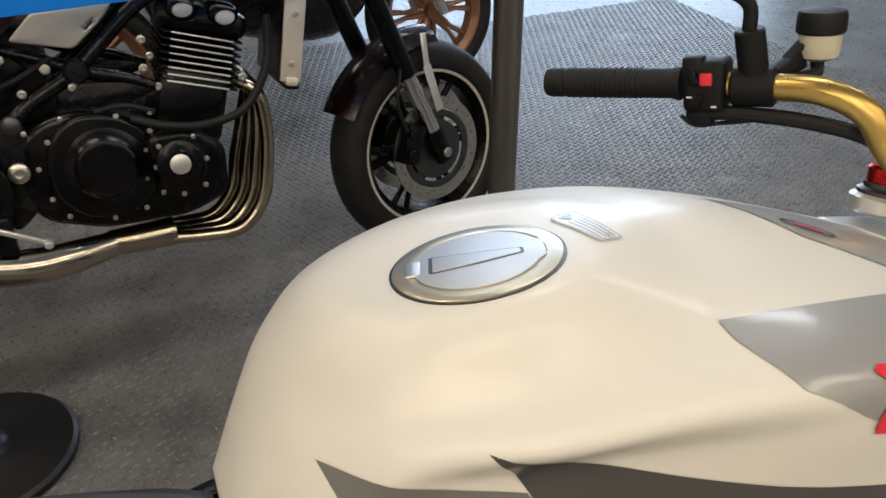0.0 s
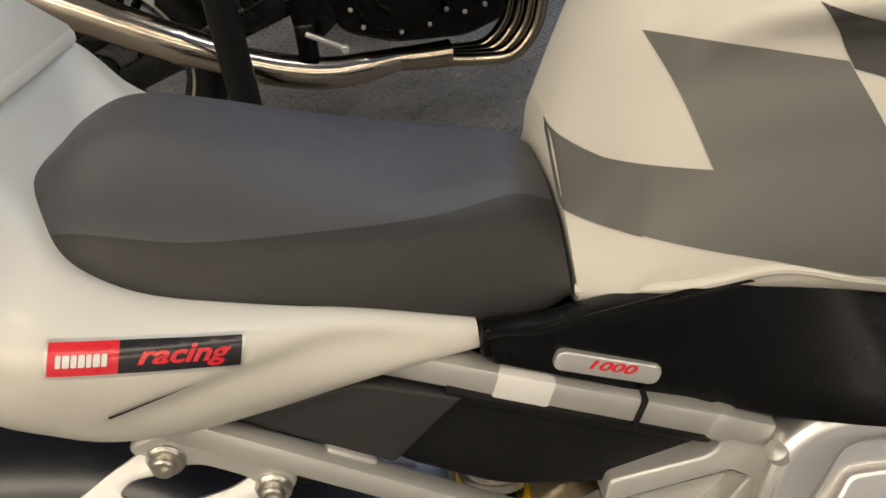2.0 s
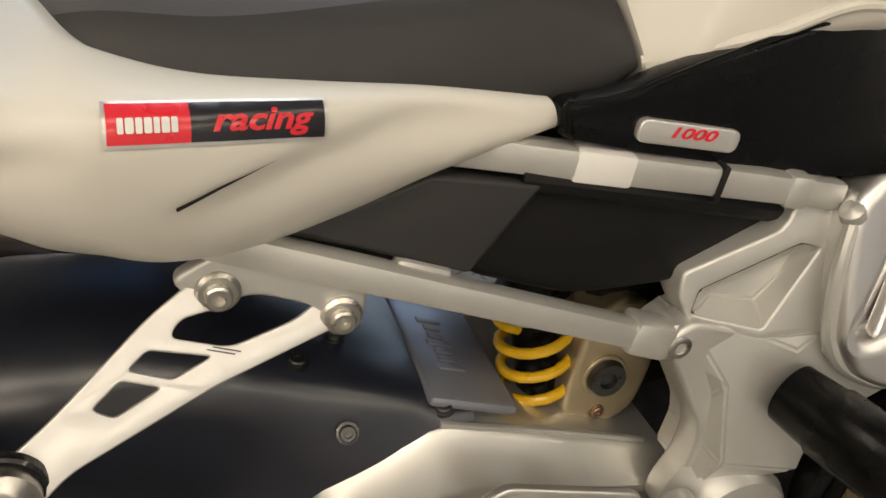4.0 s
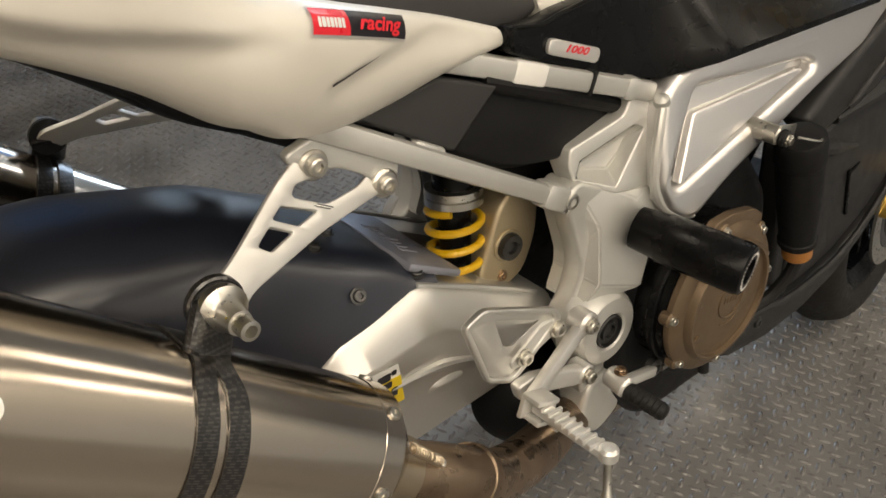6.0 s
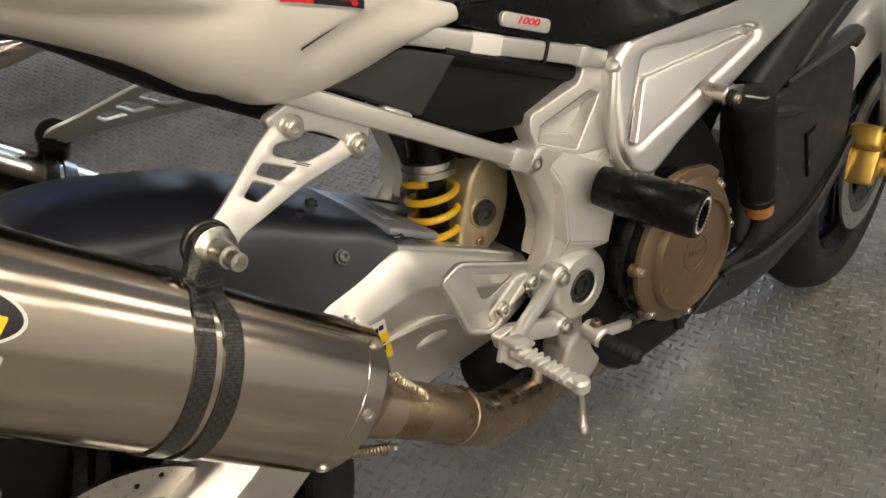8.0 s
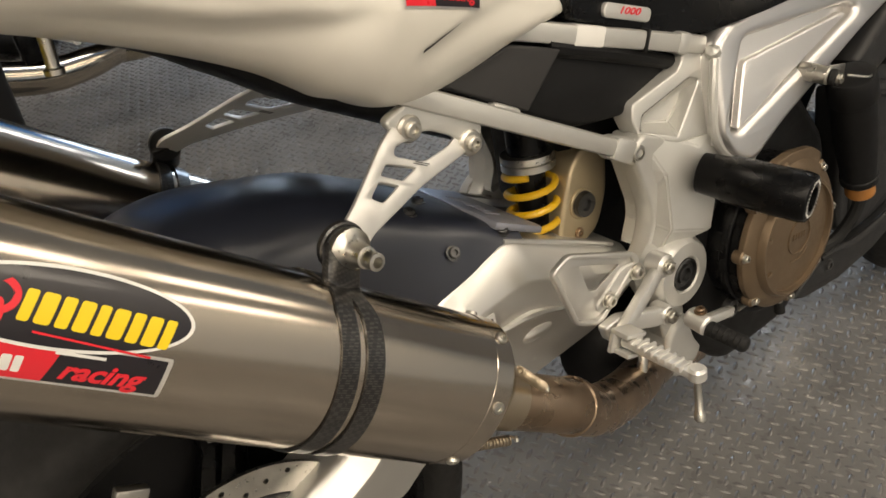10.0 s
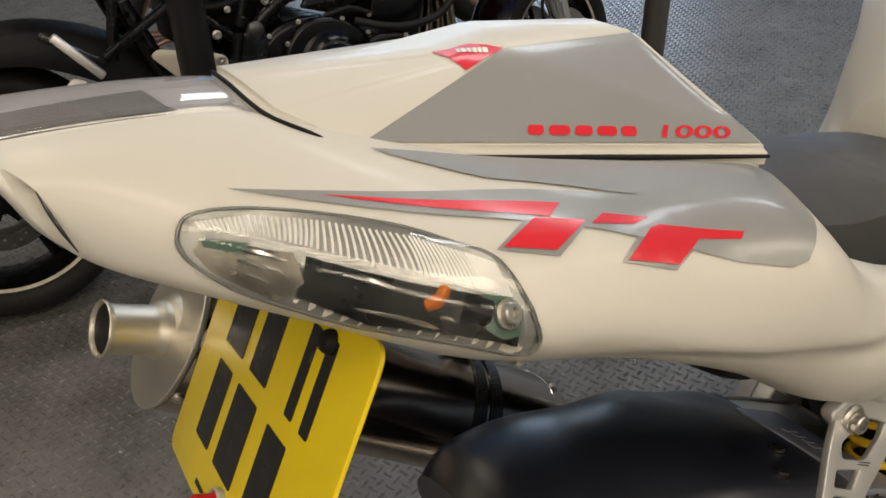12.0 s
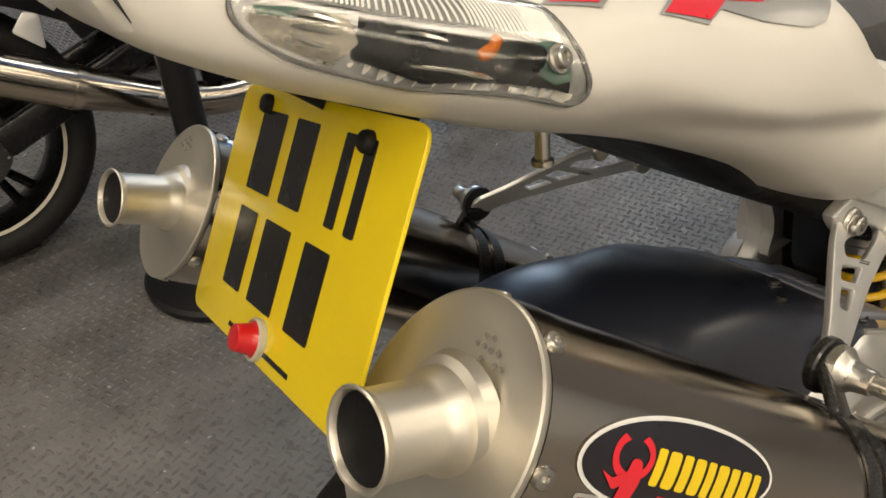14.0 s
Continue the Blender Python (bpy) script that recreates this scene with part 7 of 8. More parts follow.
# maker's badge on the flank
bo, bx, by = (-0.2900, -0.203, 0.8620), (0.898, 0.322, -0.297), (0.20, 0.0, 0.98)
bm0 = [(-0.052, -0.0085), (0.050, -0.0085), (0.050, 0.0085), (-0.052, 0.0085)]
SIDEB = (-0.25, 1.0, -0.25)
edge = on(tail, "badge", flat_poly([(-0.0535, -0.010), (0.0515, -0.010), (0.0515, 0.010), (-0.0535, 0.010)]), bo, bx, by, SIDEB, MACHINED, 0.0008)
edge["label"] = "red and black maker's badge"
on(tail, "badge_red", flat_poly([(-0.052, -0.0085), (-0.0165, -0.0085), (-0.0165, 0.0085), (-0.052, 0.0085)]), bo, bx, by, SIDEB, RED, 0.0012)
on(tail, "badge_black", flat_poly([(-0.0165, -0.0085), (0.050, -0.0085), (0.050, 0.0085), (-0.0165, 0.0085)]), bo, bx, by, SIDEB, BLACKDECAL, 0.0012)
for block in wordmark(7, 0.0062, 0.0038, 0.0):
    on(tail, "badge_mark", moved(block, pose(-0.0345, -0.0005, 0)), bo, bx, by, SIDEB, WHITEDECAL, 0.0017)
on(tail, "badge_word", moved(letters("racing", 0.0140, 0.30, 1.42, 0.0004), pose(0.0165, 0.0006, 0)), bo, bx, by, SIDEB, RED, 0.0017)
# slit of the flank scoop
graphic("scoop_slit", [(-0.322, -0.207, 0.8290), (-0.300, -0.202, 0.8335), (-0.272, -0.190, 0.8362), (-0.300, -0.202, 0.8318), (-0.322, -0.207, 0.8265)], tail, (0, 1, -0.1), BLACKDECAL, 0.0008)
# cowl graphics
CS = (0.25, 0.80, -0.55)
graphic("grey_side", [(-0.642, -0.0748, 1.0328), (-0.5275, -0.0440, 1.0575), (-0.4220, -0.0425, 1.0475), (-0.4038, -0.1322, 0.9845)], cowl, CS, SILVERGREY, 0.0006)
graphic("red_patch", [(-0.573, -0.0325, 1.0625), (-0.5447, -0.0298, 1.0615), (-0.5285, -0.0428, 1.057), (-0.5620, -0.0530, 1.0522)], cowl, (0, 0.4, -0.9), RED, 0.0006)
for block in wordmark(6, 0.0055, 0.0034, 0.0):
    on(cowl, "patch_mark", block, (-0.549, -0.0405, 1.06), (0.95, -0.28, -0.1), (0.2, 0.9, 0.2), (0, 0.4, -0.9), WHITEDECAL, 0.0010)
to, tx, ty = (-0.4835, -0.1075, 1.0065), (0.95, -0.235, -0.20), (0.05, 0.55, 0.83)
for block in wordmark(5, 0.0068, 0.0150, 0.20, 0.20):
    on(cowl, "model_mark", moved(block, pose(-0.031, 0, 0)), to, tx, ty, CS, RED, 0.0010)
on(cowl, "model_number", moved(letters("1000", 0.0125, 0.2, 2.1, 0.0002), pose(0.039, -0.0002, 0)), to, tx, ty, CS, RED, 0.0010)
part("cowl_gap", tube([(-0.6955, 0.0, 1.0720), (-0.6940, -0.0205, 1.0690), (-0.6852, -0.0565, 1.0548), (-0.669, -0.0732, 1.0445), (-0.6500, -0.0808, 1.0305), (-0.600, -0.0925, 1.0180), (-0.500, -0.1155, 0.9970), (-0.402, -0.1390, 0.9775)], [0.0013, 0.0013, 0.0013, 0.0012, 0.0012, 0.0015, 0.0018, 0.0012], 8, 48), BLACKMATT, cowl)

# tail lamp: clear cover over a pale housing
LIGHT = [
    (-0.824, [(0, 1.074), (0.022, 1.0735), (0.040, 1.0705), (0.050, 1.0680), (0.048, 1.060), (0, 1.058)]),
    (-0.819, [(0, 1.0795), (0.022, 1.0785), (0.042, 1.0740), (0.0535, 1.0715), (0.050, 1.060), (0, 1.058)]),
    (-0.80, [(0, 1.0795), (0.022, 1.0785), (0.043, 1.0740), (0.0550, 1.0722), (0.052, 1.060), (0, 1.058)]),
    (-0.77, [(0, 1.0775), (0.022, 1.0765), (0.042, 1.0720), (0.0550, 1.0702), (0.052, 1.058), (0, 1.056)]),
    (-0.73, [(0, 1.0735), (0.022, 1.0725), (0.040, 1.0675), (0.0515, 1.0655), (0.049, 1.054), (0, 1.052)]),
    (-0.697, [(0, 1.069), (0.020, 1.067), (0.037, 1.0615), (0.0485, 1.0590), (0.046, 1.048), (0, 1.046)]),
    (-0.691, [(0, 1.067), (0.02, 1.065), (0.036, 1.0595), (0.045, 1.0565), (0.043, 1.048), (0, 1.046)]),
]
lamp = part("tail_lamp", shell(LIGHT, 30, 40), LENS, bike, "clear lens tail lamp")
lamp.visible_shadow = False
INNER = [(x + 0.004, [(h * 0.93, z - 0.0045) for h, z in ring]) for x, ring in LIGHT]
housing = part("lamp_housing", shell(INNER, 24, 32), pbr("lamp_housing", (0.30, 0.295, 0.31), 0.35, 0.2, 0.0, (14, 0.08), (200, 0.03)), lamp)
SMOKE = pbr("smoked_lamp_insert", (0.10, 0.098, 0.098), 0.4, 0.2, 0.2, (14, 0.12), (300, 0.1))
part("lamp_insert", lay(poly3([(-0.814, -0.022, 1.072), (-0.738, -0.016, 1.070), (-0.728, -0.047, 1.064), (-0.812, -0.050, 1.068)]), housing, (0, 0.2, -1), 0.0008), SMOKE, lamp, "smoked grey lamp insert")
part("lamp_window", lay(poly3([(-0.762, -0.036, 1.070), (-0.741, -0.034, 1.068), (-0.741, -0.047, 1.065), (-0.762, -0.049, 1.067)]), housing, (0, 0.2, -1), 0.0014), REFLECTOR, lamp)
# rear vent in the flank
part("vent_lip", tube([(-0.8009, -0.0836, 1.0529), (-0.7986, -0.0885, 1.0433), (-0.7959, -0.0909, 1.034), (-0.7925, -0.0913, 1.0233)], [0.0003, 0.0010, 0.0010, 0.0003], 6, 20), BLACKDECAL, tail)

# rear turn signal under a clear cover
LENSLINE = [(-0.753, -0.1023, 1.0200), (-0.7474, -0.1015, 1.0284), (-0.737, -0.1028, 1.0293), (-0.7201, -0.1075, 1.0268), (-0.6901, -0.1215, 1.0192), (-0.6599, -0.1424, 1.0101), (-0.6413, -0.1617, 1.0019), (-0.6303, -0.1731, 0.9965), (-0.6255, -0.1868, 0.9843), (-0.6240, -0.1945, 0.9705), (-0.6235, -0.1950, 0.9600), (-0.6265, -0.1910, 0.9525), (-0.6334, -0.1877, 0.9530), (-0.6759, -0.1615, 0.968), (-0.7208, -0.1251, 0.9857), (-0.7371, -0.1139, 0.996), (-0.7503, -0.1062, 1.0109)]
LW = (-0.25, 0.85, -0.35)
ll = smooth_line(LENSLINE, 64)
signal = graphic("turn_signal", ll, tail, LW, REFLECTOR, 0.0010, "clear rear turn signal")
signal.parent = bike
SU = np.array([(-0.7474, -0.1015, 1.0284), (-0.7201, -0.1075, 1.0268), (-0.6901, -0.1215, 1.0192), (-0.6599, -0.1424, 1.0101), (-0.6413, -0.1617, 1.0019), (-0.6303, -0.1731, 0.9965)])
SV = np.array([(-0.7503, -0.1062, 1.0109), (-0.7371, -0.1139, 0.996), (-0.7208, -0.1251, 0.9857), (-0.6759, -0.1615, 0.968), (-0.65, -0.18, 0.9585), (-0.6334, -0.1877, 0.9530)])
SOUT = -Vector(LW).normalized()


STREE = BVHTree.FromPolygons([v.co for v in tail.data.vertices], [p.vertices for p in tail.data.polygons])


def sig(a, b, rise=0.0):
    """A place in the lamp: a along it from its rear end, b down from its upper edge, standing proud of the panel by rise."""
    k = np.linspace(0, 1, 6)
    p = Vector([np.interp(a, k, SU[:, i]) * (1 - b) + np.interp(a, k, SV[:, i]) * b for i in range(3)])
    hit = STREE.ray_cast(p + SOUT * 0.05, -SOUT, 0.1)[0]
    return (hit or p) + SOUT * rise


def inside(uv, lift=0.0022):
    return lay(poly3([tuple(sig(a, b)) for a, b in uv]), tail, LW, lift, 0.006)


RIBBED = pbr("frosted_prisms", (0.70, 0.70, 0.68), 0.18, 0.0, 0.3, (40, 0.1), (300, 0.05), 0.05)


def lay_line(points):
    """A closed line of points dropped onto the tail panel."""
    out = []
    for p in list(points) + [points[0]]:
        hit = STREE.ray_cast(Vector(p) + SOUT * 0.05, -SOUT, 0.1)[0]
        out.append(hit or Vector(p))
    return out


part("dark_bowl", inside([(0.40, 0.52), (0.62, 0.56), (0.97, 0.50), (0.99, 0.90), (0.55, 0.97), (0.42, 0.88)]), BLACKGLOSS, signal)
# one silver bowl in two tones: bright reflection and shaded side put into colour
STREAK = pbr("bowl_reflector_streak", (0.55, 0.54, 0.50), 0.16, 0.95, 0, (30, 0.5), (90, 0.0), 0.08, 0.5, (1, 1, 4))
SHADED = pbr("bowl_shadow_side", (0.16, 0.15, 0.13), 0.22, 0.8, 0, (30, 0.4), (90, 0.0), 0.08)
part("silver_bowl", inside([(0.06, 0.48), (0.36, 0.50), (0.42, 0.75), (0.40, 0.95), (0.12, 0.92), (0.03, 0.70)], 0.0024), SHADED, signal)
# raised bright strips stand in for streaks of light reflected in the bowl
for a0, a1, b0, b1, up in ((0.09, 0.40, 0.54, 0.62, 0.004), (0.12, 0.44, 0.68, 0.74, 0.003), (0.16, 0.41, 0.80, 0.88, 0.003), (0.44, 0.60, 0.62, 0.66, 0.003), (0.46, 0.78, 0.88, 0.92, 0.003), (0.62, 0.78, 0.80, 0.84, 0.002)):
    part("reflection_streak", tube([sig(a0, b0, up * 0.6), sig((a0 + a1) / 2, (b0 + b1) / 2 - 0.02, up), sig(a1, b1, up * 0.6)], [0.0006, 0.0022, 0.0006], 8, 12), STREAK, signal)
part("circuit_board", inside([(0.82, 0.50), (0.985, 0.46), (0.99, 0.80), (0.90, 0.86), (0.82, 0.80)], 0.0032), PCB, signal)
part("circuit_board", inside([(0.06, 0.44), (0.22, 0.46), (0.22, 0.58), (0.07, 0.58)], 0.0032), PCB, signal)
part("bulb", lathe([(0.0016, 0), (0.0030, 0.001), (0.0034, 0.004), (0.0028, 0.008), (0.0010, 0.009)], sig(0.675, 0.64, 0.0035), sig(0.60, 0.80, 0.0035), 16), AMBER, signal, "amber bulb")
part("bulb", lathe([(0.0016, 0), (0.0028, 0.001), (0.0030, 0.004), (0.0024, 0.007), (0.0010, 0.008)], sig(0.690, 0.52, 0.0035), sig(0.665, 0.66, 0.0035), 16), AMBER, signal, "amber bulb")
part("bulb_holder", lathe([(0.004, 0), (0.0060, 0.001), (0.0060, 0.012), (0.004, 0.014)], sig(0.735, 0.66, 0.0030), sig(0.90, 0.68, 0.0030), 14), BLACKGLOSS, signal)
part("cell_wall", tube([sig(0.81, 0.50, 0.003), sig(0.815, 0.70, 0.004), sig(0.81, 0.92, 0.003)], 0.0012, 6), REFLECTOR, signal)
part("cover_rim", tube([Vector(p) + SOUT * 0.0035 for p in lay_line(ll)], 0.0013, 8), REFLECTOR, signal, "clear moulded rim")
band = part("prism_band", lay(poly3([tuple(sig(a, 0.10)) for a in np.linspace(0.02, 0.97, 14)] + [tuple(sig(a, 0.30 + 0.19 * min(a * 2.2, 1))) for a in np.linspace(0.97, 0.02, 14)]), tail, LW, 0.0026, 0.006), REFLECTOR, signal, "frosted prism band")
for k in range(60):
    a = 0.03 + 0.92 * k / 59
    part("prism", tube([sig(a + 0.02 * k / 4, 0.12 + (0.16 + 0.19 * min(a * 2.2, 1)) * k / 4, 0.0040) for k in range(5)], 0.0009, 6), RIBBED, band)


def bulged(lift, rise):
    """The cover: a skin that stands proud of the panel, most in its middle, with an inner face."""
    bm = lay(poly3(ll), tail, LW, 0.002, 0.008)
    rim_v = {v for v in bm.verts if v.is_boundary}
    edge_v = [v.co.copy() for v in rim_v]
    for v in bm.verts:
        d = min((v.co - e).length for e in edge_v)
        v.co += SOUT * (lift + rise * (1 - math.exp(-d / 0.008)))
    inner = bm.copy()
    for v in inner.verts:
        v.co -= SOUT * 0.0016
    bmesh.ops.reverse_faces(inner, faces=inner.faces)
    ext = bmesh.ops.extrude_edge_only(bm, edges=[e for e in bm.edges if e.is_boundary])
    for v in ext["geom"]:
        if isinstance(v, bmesh.types.BMVert):
            v.co -= SOUT * (lift + 0.004)
    return joined(bm, inner)


cover_l = part("lens", bulged(0.0035, 0.0040), LENS, signal, "clear moulded lens")
cover_l.visible_shadow = False
part("lens_screw", bolt(sig(0.90, 0.66, 0.0055), SOUT, 0.0052, 0.006), STEEL, signal)

# number plate with plain bars, red reflector and bolts
plate = new("number_plate")
plate.parent = bike
PO = Vector((-0.7180, -0.0016, 0.8536))
PX, PY = Vector((-0.0040, -0.9961, 0.0884)), Vector((0.5367, 0.0724, 0.8407))
pm = plane_at(PO, PX, PY)
W2, H2 = 0.1384, 0.0918
plate["label"] = "yellow acrylic number plate with black characters"
outline = rounded([(-W2, -H2), (W2, -H2), (W2, H2), (-W2, H2)], 0.014, 6)
part("plate_sheet", moved(drawn([outline], 0.003, 0.0006), pm), YELLOWPLATE, plate)
for x, y, w in ((-0.066, 0.046, 0.044), (-0.008, 0.046, 0.036), (0.056, 0.046, 0.013), (0.083, 0.046, 0.013), (-0.070, -0.028, 0.034), (-0.014, -0.028, 0.044), (0.050, -0.028, 0.036)):
    part("bar", moved(drawn([rounded([(x - w / 2, y - 0.030), (x + w / 2, y - 0.030), (x + w / 2, y + 0.030), (x - w / 2, y + 0.030)], 0.002)], 0.0007, 0), pm @ pose(0, 0, 0.0018)), PLATEBLACK, plate)
part("small_print", moved(drawn([[(-0.055, -0.0835), (0.055, -0.0835), (0.055, -0.0800), (-0.055, -0.0800)]], 0.0006, 0), pm @ pose(0, 0, 0.0018)), PLATEBLACK, plate)
for x, y in ((-0.0826, 0.0800), (0.0790, 0.0735)):
    part("plate_bolt", moved(lathe([(0.0075, 0), (0.0075, 0.003), (0.006, 0.006), (0.0005, 0.007)], (0, 0, 0), (0, 0, 1), 14), pm @ pose(x, y, 0.0018)), RUBBER, plate)
part("reflector", moved(lathe([(0.0135, 0), (0.0135, 0.003), (0.0115, 0.005), (0.0105, 0.010), (0.0095, 0.017), (0.0085, 0.018), (0.0005, 0.0185)], (0, 0, 0), (0, 0, 1), 24), pm @ pose(0.0, -0.076, 0.0018)), TRANSRED, plate, "round red screw-on reflector")
part("reflector_collar", moved(lathe([(0.0150, 0), (0.0150, 0.004), (0.0135, 0.0055), (0.012, 0.003)], (0, 0, 0), (0, 0, 1), 24, 1.0, True), pm @ pose(0.0, -0.076, 0.0016)), FLUID, plate)
part("plate_bracket", joined(beam((-0.640, 0.0, 0.945), (-0.664, 0.0, 0.918), 0.12, 0.006, (0, 1, 0), 0.002), beam((-0.60, 0.0, 0.935), (-0.640, 0.0, 0.945), 0.10, 0.02, (0, 1, 0), 0.004)), BLACKMATT, plate)
# under-tail: dark tray, seat lock and screw bosses
under = part("under_tray", shell([(-0.66, [(0, 0.965), (0.05, 0.964), (0.09, 0.962), (0.10, 0.955), (0.09, 0.948), (0, 0.945)]), (-0.50, [(0, 0.893), (0.06, 0.892), (0.12, 0.890), (0.135, 0.880), (0.12, 0.870), (0, 0.868)]), (-0.40, [(0, 0.832), (0.06, 0.831), (0.115, 0.828), (0.13, 0.812), (0.115, 0.798), (0, 0.795)]), (-0.34, [(0, 0.806), (0.05, 0.805), (0.095, 0.800), (0.105, 0.780), (0.095, 0.762), (0, 0.755)]), (-0.20, [(0, 0.760), (0.05, 0.759), (0.09, 0.755), (0.10, 0.715), (0.09, 0.680), (0, 0.670)])], 24, 32), BLACKMATT, bike, "black plastic under-tray")
part("peg_stub", lathe([(0.005, -0.03), (0.005, 0.016), (0.0075, 0.017), (0.0075, 0.021)], (-0.565, -0.09, 0.893), (-0.57, -0.09, 0.84), 14), STEEL, under)

# stickers on the right silencer
CA, CB = 0.0777, 0.0638
ctop, cout = oval_axes(AX, -1, 0.5498)
turns = np.radians(np.linspace(-180, 180, 721))
girth = np.cumsum(np.hypot(CA * np.sin(turns), CB * np.cos(turns))) * (turns[1] - turns[0])
girth -= np.interp(0.0, turns, girth)


def on_can(bm, s0, g0, lift, step=0.006):
    """Wraps flat shapes (x towards the front, y up) round the right can, centred at a distance and a girth."""
    for _ in range(5):
        long = [e for e in bm.edges if e.calc_length() > step]
        if not long:
            break
        bmesh.ops.triangulate(bm, faces=[f for f in bm.faces if len(f.verts) > 3])
        bmesh.ops.subdivide_edges(bm, edges=[e for e in bm.edges if e.calc_length() > step], cuts=1)
    for v in bm.verts:
        t = float(np.interp(g0 - v.co.y, girth, turns))
        v.co = C0 + AX * (s0 - v.co.x) + (CA + lift) * math.cos(t) * ctop + (CB + lift) * math.sin(t) * cout
    return bm


def oval(a, b, n=48):
    return [(a * math.cos(t), b * math.sin(t)) for t in np.linspace(0, 2 * math.pi, n, endpoint=False)]


ES, EG = 0.3650, 0.0420


def on_oval(bm, lift, x=0.0, y=0.0, turn=0.0, scale=(1, 1)):
    """Shapes of the oval sticker, which sits a little askew on the can."""
    m = pose(0, 0, 0, 0, 0, 2.4) @ pose(x, y, 0, 0, 0, turn) @ Matrix.Diagonal((scale[0], scale[1], 1, 1))
    return on_can(moved(bm, m), ES, EG, lift)


def on_strip(bm, lift, x=0.0, y=0.0, scale=(1.037, 1.25)):
    m = pose(0, 0, 0, 0, 0, 0.5) @ Matrix.Diagonal((scale[0], scale[1], 1, 1)) @ pose(x, y, 0)
    return on_can(moved(bm, m), 0.3640, 0.0745, lift)


stick = part("maker_oval", on_oval(flat_poly(oval(0.0768, 0.0252)), 0.0010), WHITEDECAL, can_r, "oval black and yellow maker's sticker")
part("oval_black", on_oval(flat_poly(oval(0.0742, 0.0228)), 0.0013), BLACKDECAL, stick)
for block in wordmark(9, 0.0165, 0.0098, 0.12, 0.22):
    part("yellow_mark", on_oval(block, 0.0017, 0.0205, -0.0035, -4.5, (1.05, 1.12)), YELLOWDECAL, stick)
part("red_line", on_oval(flat_poly([(-0.02, -0.0007), (0.05, -0.0007), (0.05, 0.0007), (-0.02, 0.0007)]), 0.0017, 0.004, -0.0168, -6), RED, stick)
hoop = [(0.0150 * math.sin(a), 0.0118 * -math.cos(a)) for a in np.linspace(-2.55, 2.55, 28)]
inner = [(0.0108 * math.sin(a), 0.0078 * -math.cos(a)) for a in np.linspace(2.75, -2.75, 28)]
part("red_emblem", on_oval(flat_poly(hoop + inner), 0.0017, -0.0405, 0.0035), RED, stick)
part("red_emblem", on_oval(drawn([rounded([(-0.007, -0.0185), (0.003, -0.0205), (0.0065, -0.008), (0.005, 0.0020), (-0.002, 0.003), (-0.005, -0.006)], 0.003)], 0), 0.0019, -0.039, 0.0), RED, stick)
part("red_emblem", on_oval(drawn([rounded([(-0.0205, -0.004), (-0.012, -0.0075), (-0.004, -0.0035), (-0.003, -0.010), (-0.010, -0.013)], 0.002)], 0), 0.0021, -0.040, 0.0), RED, stick)
strip = part("maker_strip", on_strip(drawn([rounded([(-0.067, -0.0135), (0.067, -0.0135), (0.067, 0.0105), (-0.067, 0.0105)], 0.002)], 0), 0.0002), MACHINED, can_r, "red and black maker's strip")
part("strip_black", on_strip(flat_poly([(-0.064, -0.0118), (0.064, -0.0118), (0.064, 0.0088), (-0.064, 0.0088)]), 0.0004), BLACKDECAL, strip)
part("strip_red", on_strip(flat_poly([(-0.056, -0.0118), (-0.002, -0.0118), (0.004, 0.0088), (-0.056, 0.0088)]), 0.0006), RED, strip)
part("strip_orange", on_strip(flat_poly([(-0.064, -0.0118), (-0.056, -0.0118), (-0.053, 0.0088), (-0.064, 0.0088)]), 0.0006), ORANGEDECAL, strip)
for block in wordmark(7, 0.0092, 0.0060, 0.0):
    part("strip_mark", on_strip(block, 0.0008, -0.034, -0.0035), WHITEDECAL, strip)
part("strip_word", on_strip(letters("racing", 0.0150, 0.32, 1.28, 0.0005), 0.0008, 0.0285, -0.0040), RED, strip)
part("strip_line", on_strip(flat_poly([(0.0, 0.0045), (0.028, 0.0045), (0.028, 0.0062), (0.0, 0.0062)]), 0.0008), WHITEDECAL, strip)

# handlebar, left grip and controls
bar = part("handlebar", tube([(0.548, 0.262, 1.050), (0.588, 0.205, 1.051), (0.620, 0.14, 1.052), (0.640, 0.105, 1.035), (0.657, 0.085, 0.995), (0.668, 0.05, 0.965), (0.675, 0, 0.955), (0.668, -0.05, 0.965), (0.657, -0.085, 0.995), (0.625, -0.13, 1.05)], 0.0143, 20, 60), GOLD, bike, "gold tapered handlebar")
g0, g1 = Vector((0.448, 0.398, 1.043)), Vector((0.545, 0.268, 1.050))
gl = (g1 - g0).length
part("grip", lathe([(0.012, 0.0), (0.0155, 0.001), (0.017, 0.006), (0.017, 0.022), (0.0155, 0.024), (0.0155, 0.026), (0.0175, 0.028), (0.0170, 0.06), (0.0165, 0.10), (0.0170, gl - 0.01), (0.0185, gl - 0.006), (0.0185, gl)], g0, g1, 28), RUBBER, bar, "ribbed black rubber grip")
gd = (g1 - g0).normalized()
for k in range(14):
    p = g0 + gd * (0.036 + 0.006 * k)
    part("grip_rib", lathe([(0.0166, 0), (0.0176, 0.001), (0.0176, 0.003), (0.0166, 0.004)], p, p + gd, 24), RUBBER, bar)
sw = new("switch_housing")
sw.parent = bike
sm = axis_matrix(g1, g1 + gd)
hm = plane_at(g1 + gd * 0.028, gd, (0, 0, 1))
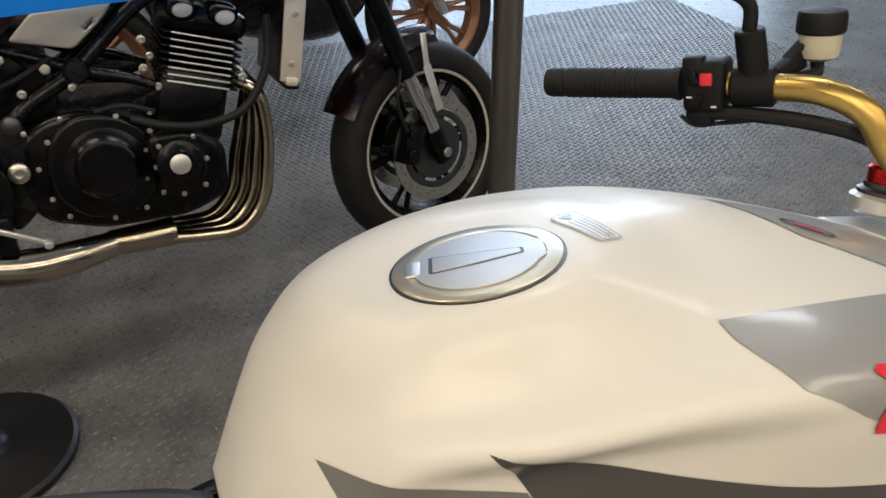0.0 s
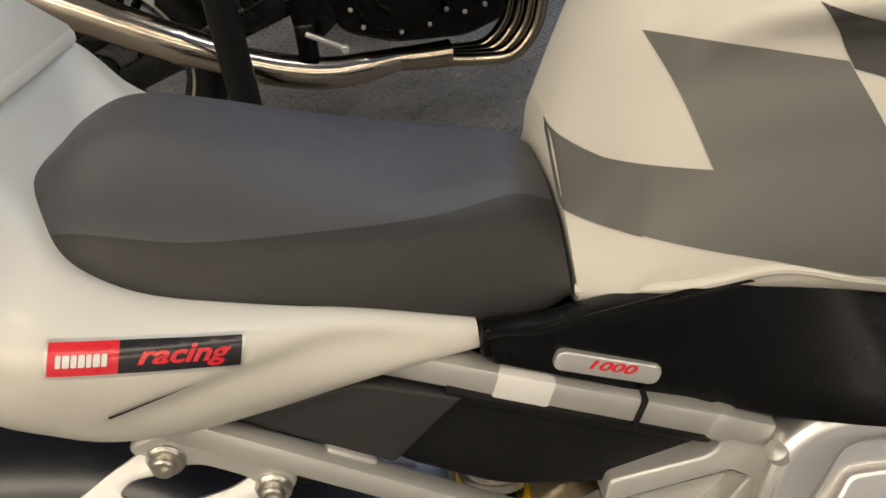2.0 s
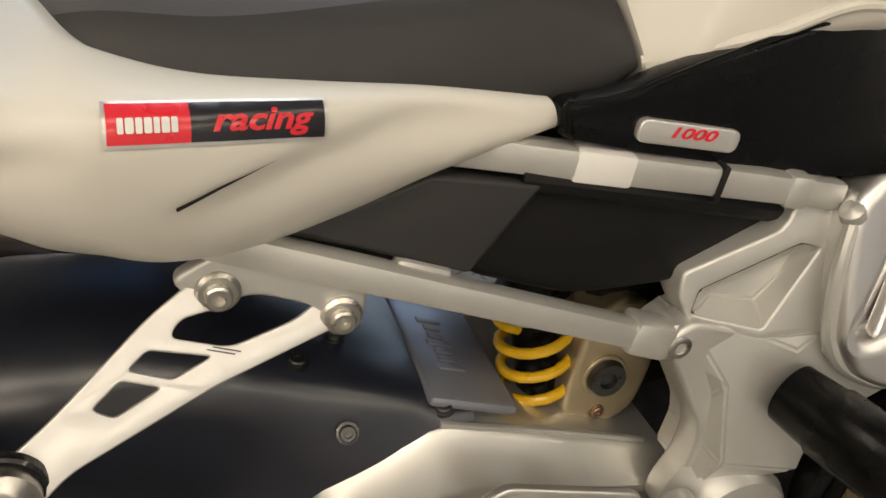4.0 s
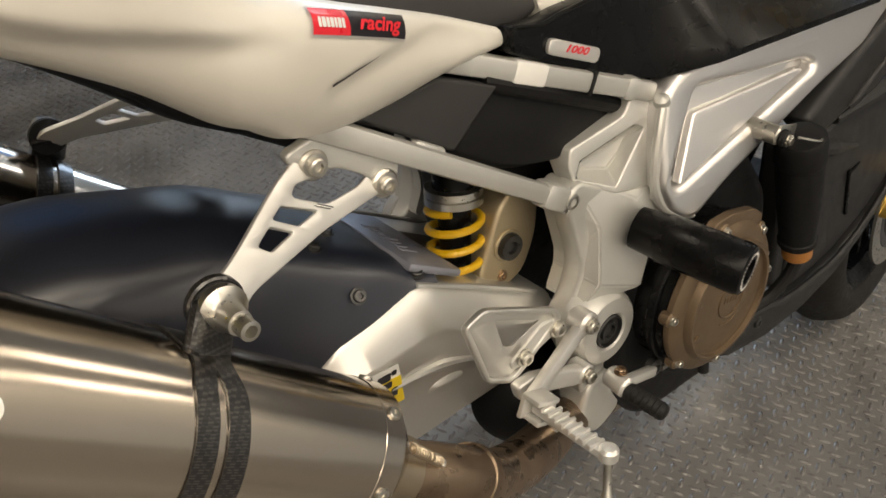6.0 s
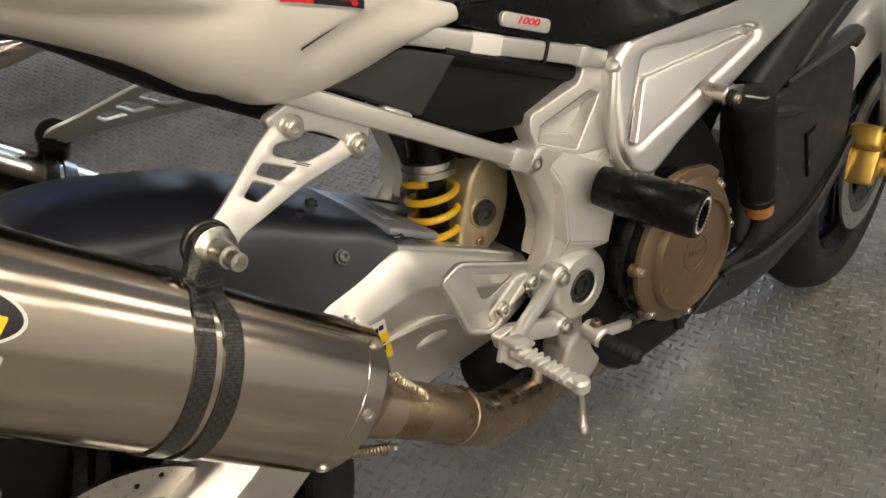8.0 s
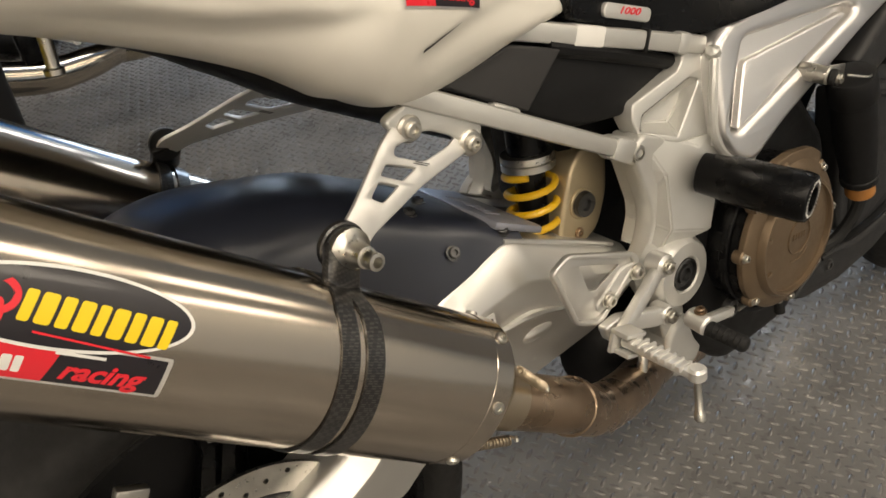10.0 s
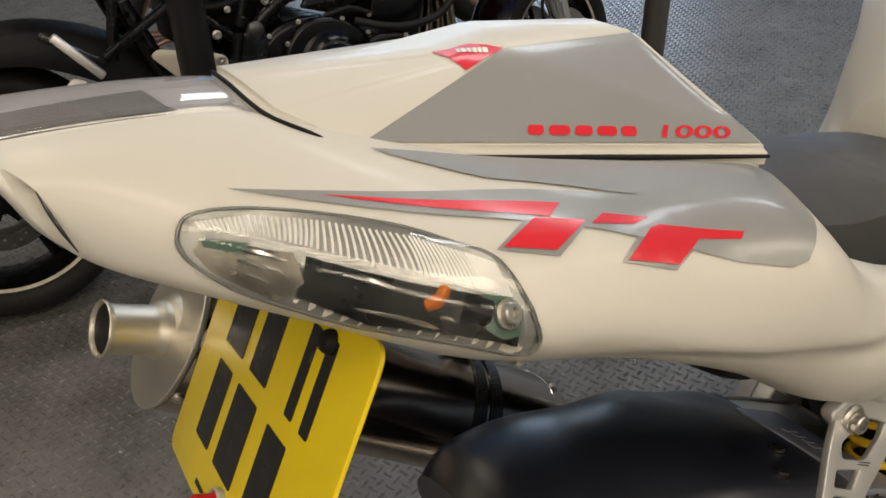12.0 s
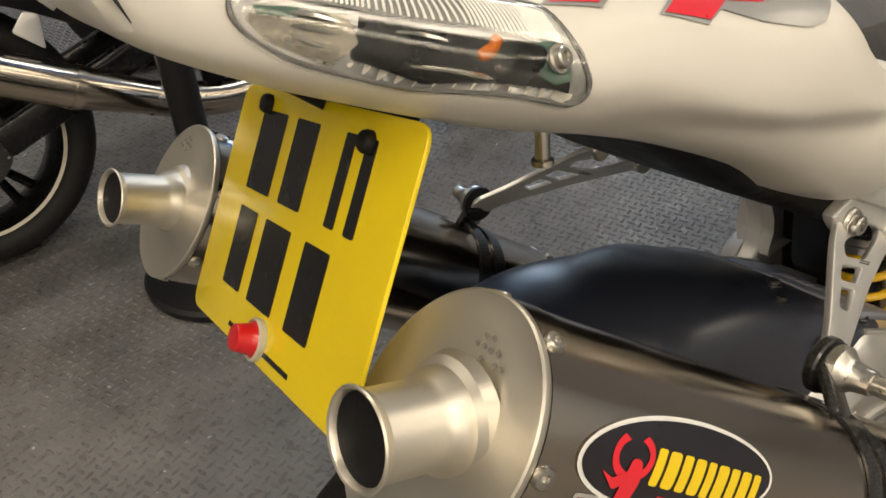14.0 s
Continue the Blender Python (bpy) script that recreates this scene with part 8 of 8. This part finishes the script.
part("housing", joined(box(hm @ pose(0, 0, 0), 0.045, 0.056, 0.048, 0.008, 3), box(hm @ pose(-0.006, -0.034, 0), 0.030, 0.022, 0.034, 0.006), box(hm @ pose(-0.012, 0.022, 0.012), 0.022, 0.022, 0.022, 0.004)), BLACKMATT, sw)
part("red_button", box(hm @ pose(0.004, 0.010, 0.026), 0.013, 0.013, 0.006, 0.0015), RED, sw, "red engine switch")
part("rocker", box(hm @ pose(-0.010, 0.012, 0.026, 0, 0, 20), 0.010, 0.018, 0.007, 0.002), BLACKGLOSS, sw)
part("thumb_button", rod(hm @ Vector((-0.004, -0.012, 0.022)), hm @ Vector((-0.004, -0.012, 0.030)), 0.006, 14, 0.001), BLACKGLOSS, sw)
for x, y in ((-0.014, -0.010), (0.012, -0.020)):
    part("symbol", moved(drawn([[(-0.003, -0.001), (0.003, -0.001), (0.003, 0.001), (-0.003, 0.001)]], 0.0004), hm @ pose(x, y, 0.0243)), WHITEDECAL, sw)
clamp = new("clutch_master")
clamp.parent = bike
part("clamp_body", joined(rod((0.575, 0.222, 1.050), (0.600, 0.185, 1.052), 0.021, 20, 0.003), beam((0.59, 0.205, 1.05), (0.645, 0.20, 1.075), 0.02, 0.02, (0, 0, 1), 0.004)), BLACKMATT, clamp)
mirror = part("mirror_stem", joined(rod((0.588, 0.205, 1.060), (0.578, 0.207, 1.112), 0.0155, 20, 0.002), tube([(0.578, 0.207, 1.108), (0.577, 0.208, 1.135), (0.560, 0.215, 1.150), (0.53, 0.225, 1.158), (0.48, 0.25, 1.175)], 0.0075, 12, 24)), BLACKMATT, clamp, "black mirror stem")
res_c = Vector((0.658, 0.19, 1.05))
part("pot", lathe([(0.013, 0.022), (0.020, 0.026), (0.0215, 0.034), (0.0215, 0.052)], res_c, res_c + Vector((0, 0, 1)), 28), FLUID, clamp, "cloudy fluid pot")
part("pot_lid", lathe([(0.0230, 0.050), (0.0250, 0.052), (0.0250, 0.068), (0.023, 0.073), (0.012, 0.075), (0.0005, 0.075)], res_c, res_c + Vector((0, 0, 1)), 28), BLACKMATT, clamp, "black screw lid")
part("pot_bracket", joined(beam((0.615, 0.205, 1.062), (0.640, 0.195, 1.092), 0.004, 0.014, (0, 1, 0), 0.001), tube([(0.658, 0.19, 1.07), (0.652, 0.185, 1.060), (0.63, 0.19, 1.055)], 0.007, 10, 10)), RUBBER, clamp)
part("loom", tube([(0.55, 0.245, 1.022), (0.585, 0.20, 1.022), (0.62, 0.15, 1.018), (0.655, 0.11, 1.005), (0.68, 0.08, 0.98)], 0.0085, 10, 24), RUBBER, clamp, "black sleeved cable loom")
part("wire", tube([(0.535, 0.255, 1.018), (0.545, 0.245, 1.008), (0.57, 0.225, 1.010), (0.60, 0.18, 1.020)], 0.0025, 6, 20), RUBBER, clamp)
triple = part("top_yoke", joined(sheet([(0.60, 0.93), (0.72, 0.905), (0.72, 0.885), (0.60, 0.905)], 0.12, -0.12, 0.006), rod((0.668, 0.10, 0.925), (0.672, 0.10, 0.945), 0.030, 28, 0.004), rod((0.668, -0.10, 0.925), (0.672, -0.10, 0.945), 0.030, 28, 0.004)), MACHINED, bike, "alloy top yoke")
for s in (-1, 1):
    part("fork_cap", lathe([(0.024, 0), (0.024, 0.006), (0.019, 0.009), (0.019, 0.014)], (0.671, s * 0.10, 0.944), (0.676, s * 0.10, 0.98), 24), DARKSTEEL, triple)
    part("preload_adjuster", lathe([(0.0165, 0.0), (0.0175, 0.002), (0.0175, 0.016), (0.015, 0.019), (0.009, 0.020), (0.008, 0.030), (0.003, 0.032)], (0.673, s * 0.10, 0.957), (0.678, s * 0.10, 1.0), 24), pbr("red_anodised", (0.55, 0.02, 0.02), 0.25, 0.9), triple, "red anodised preload adjuster")
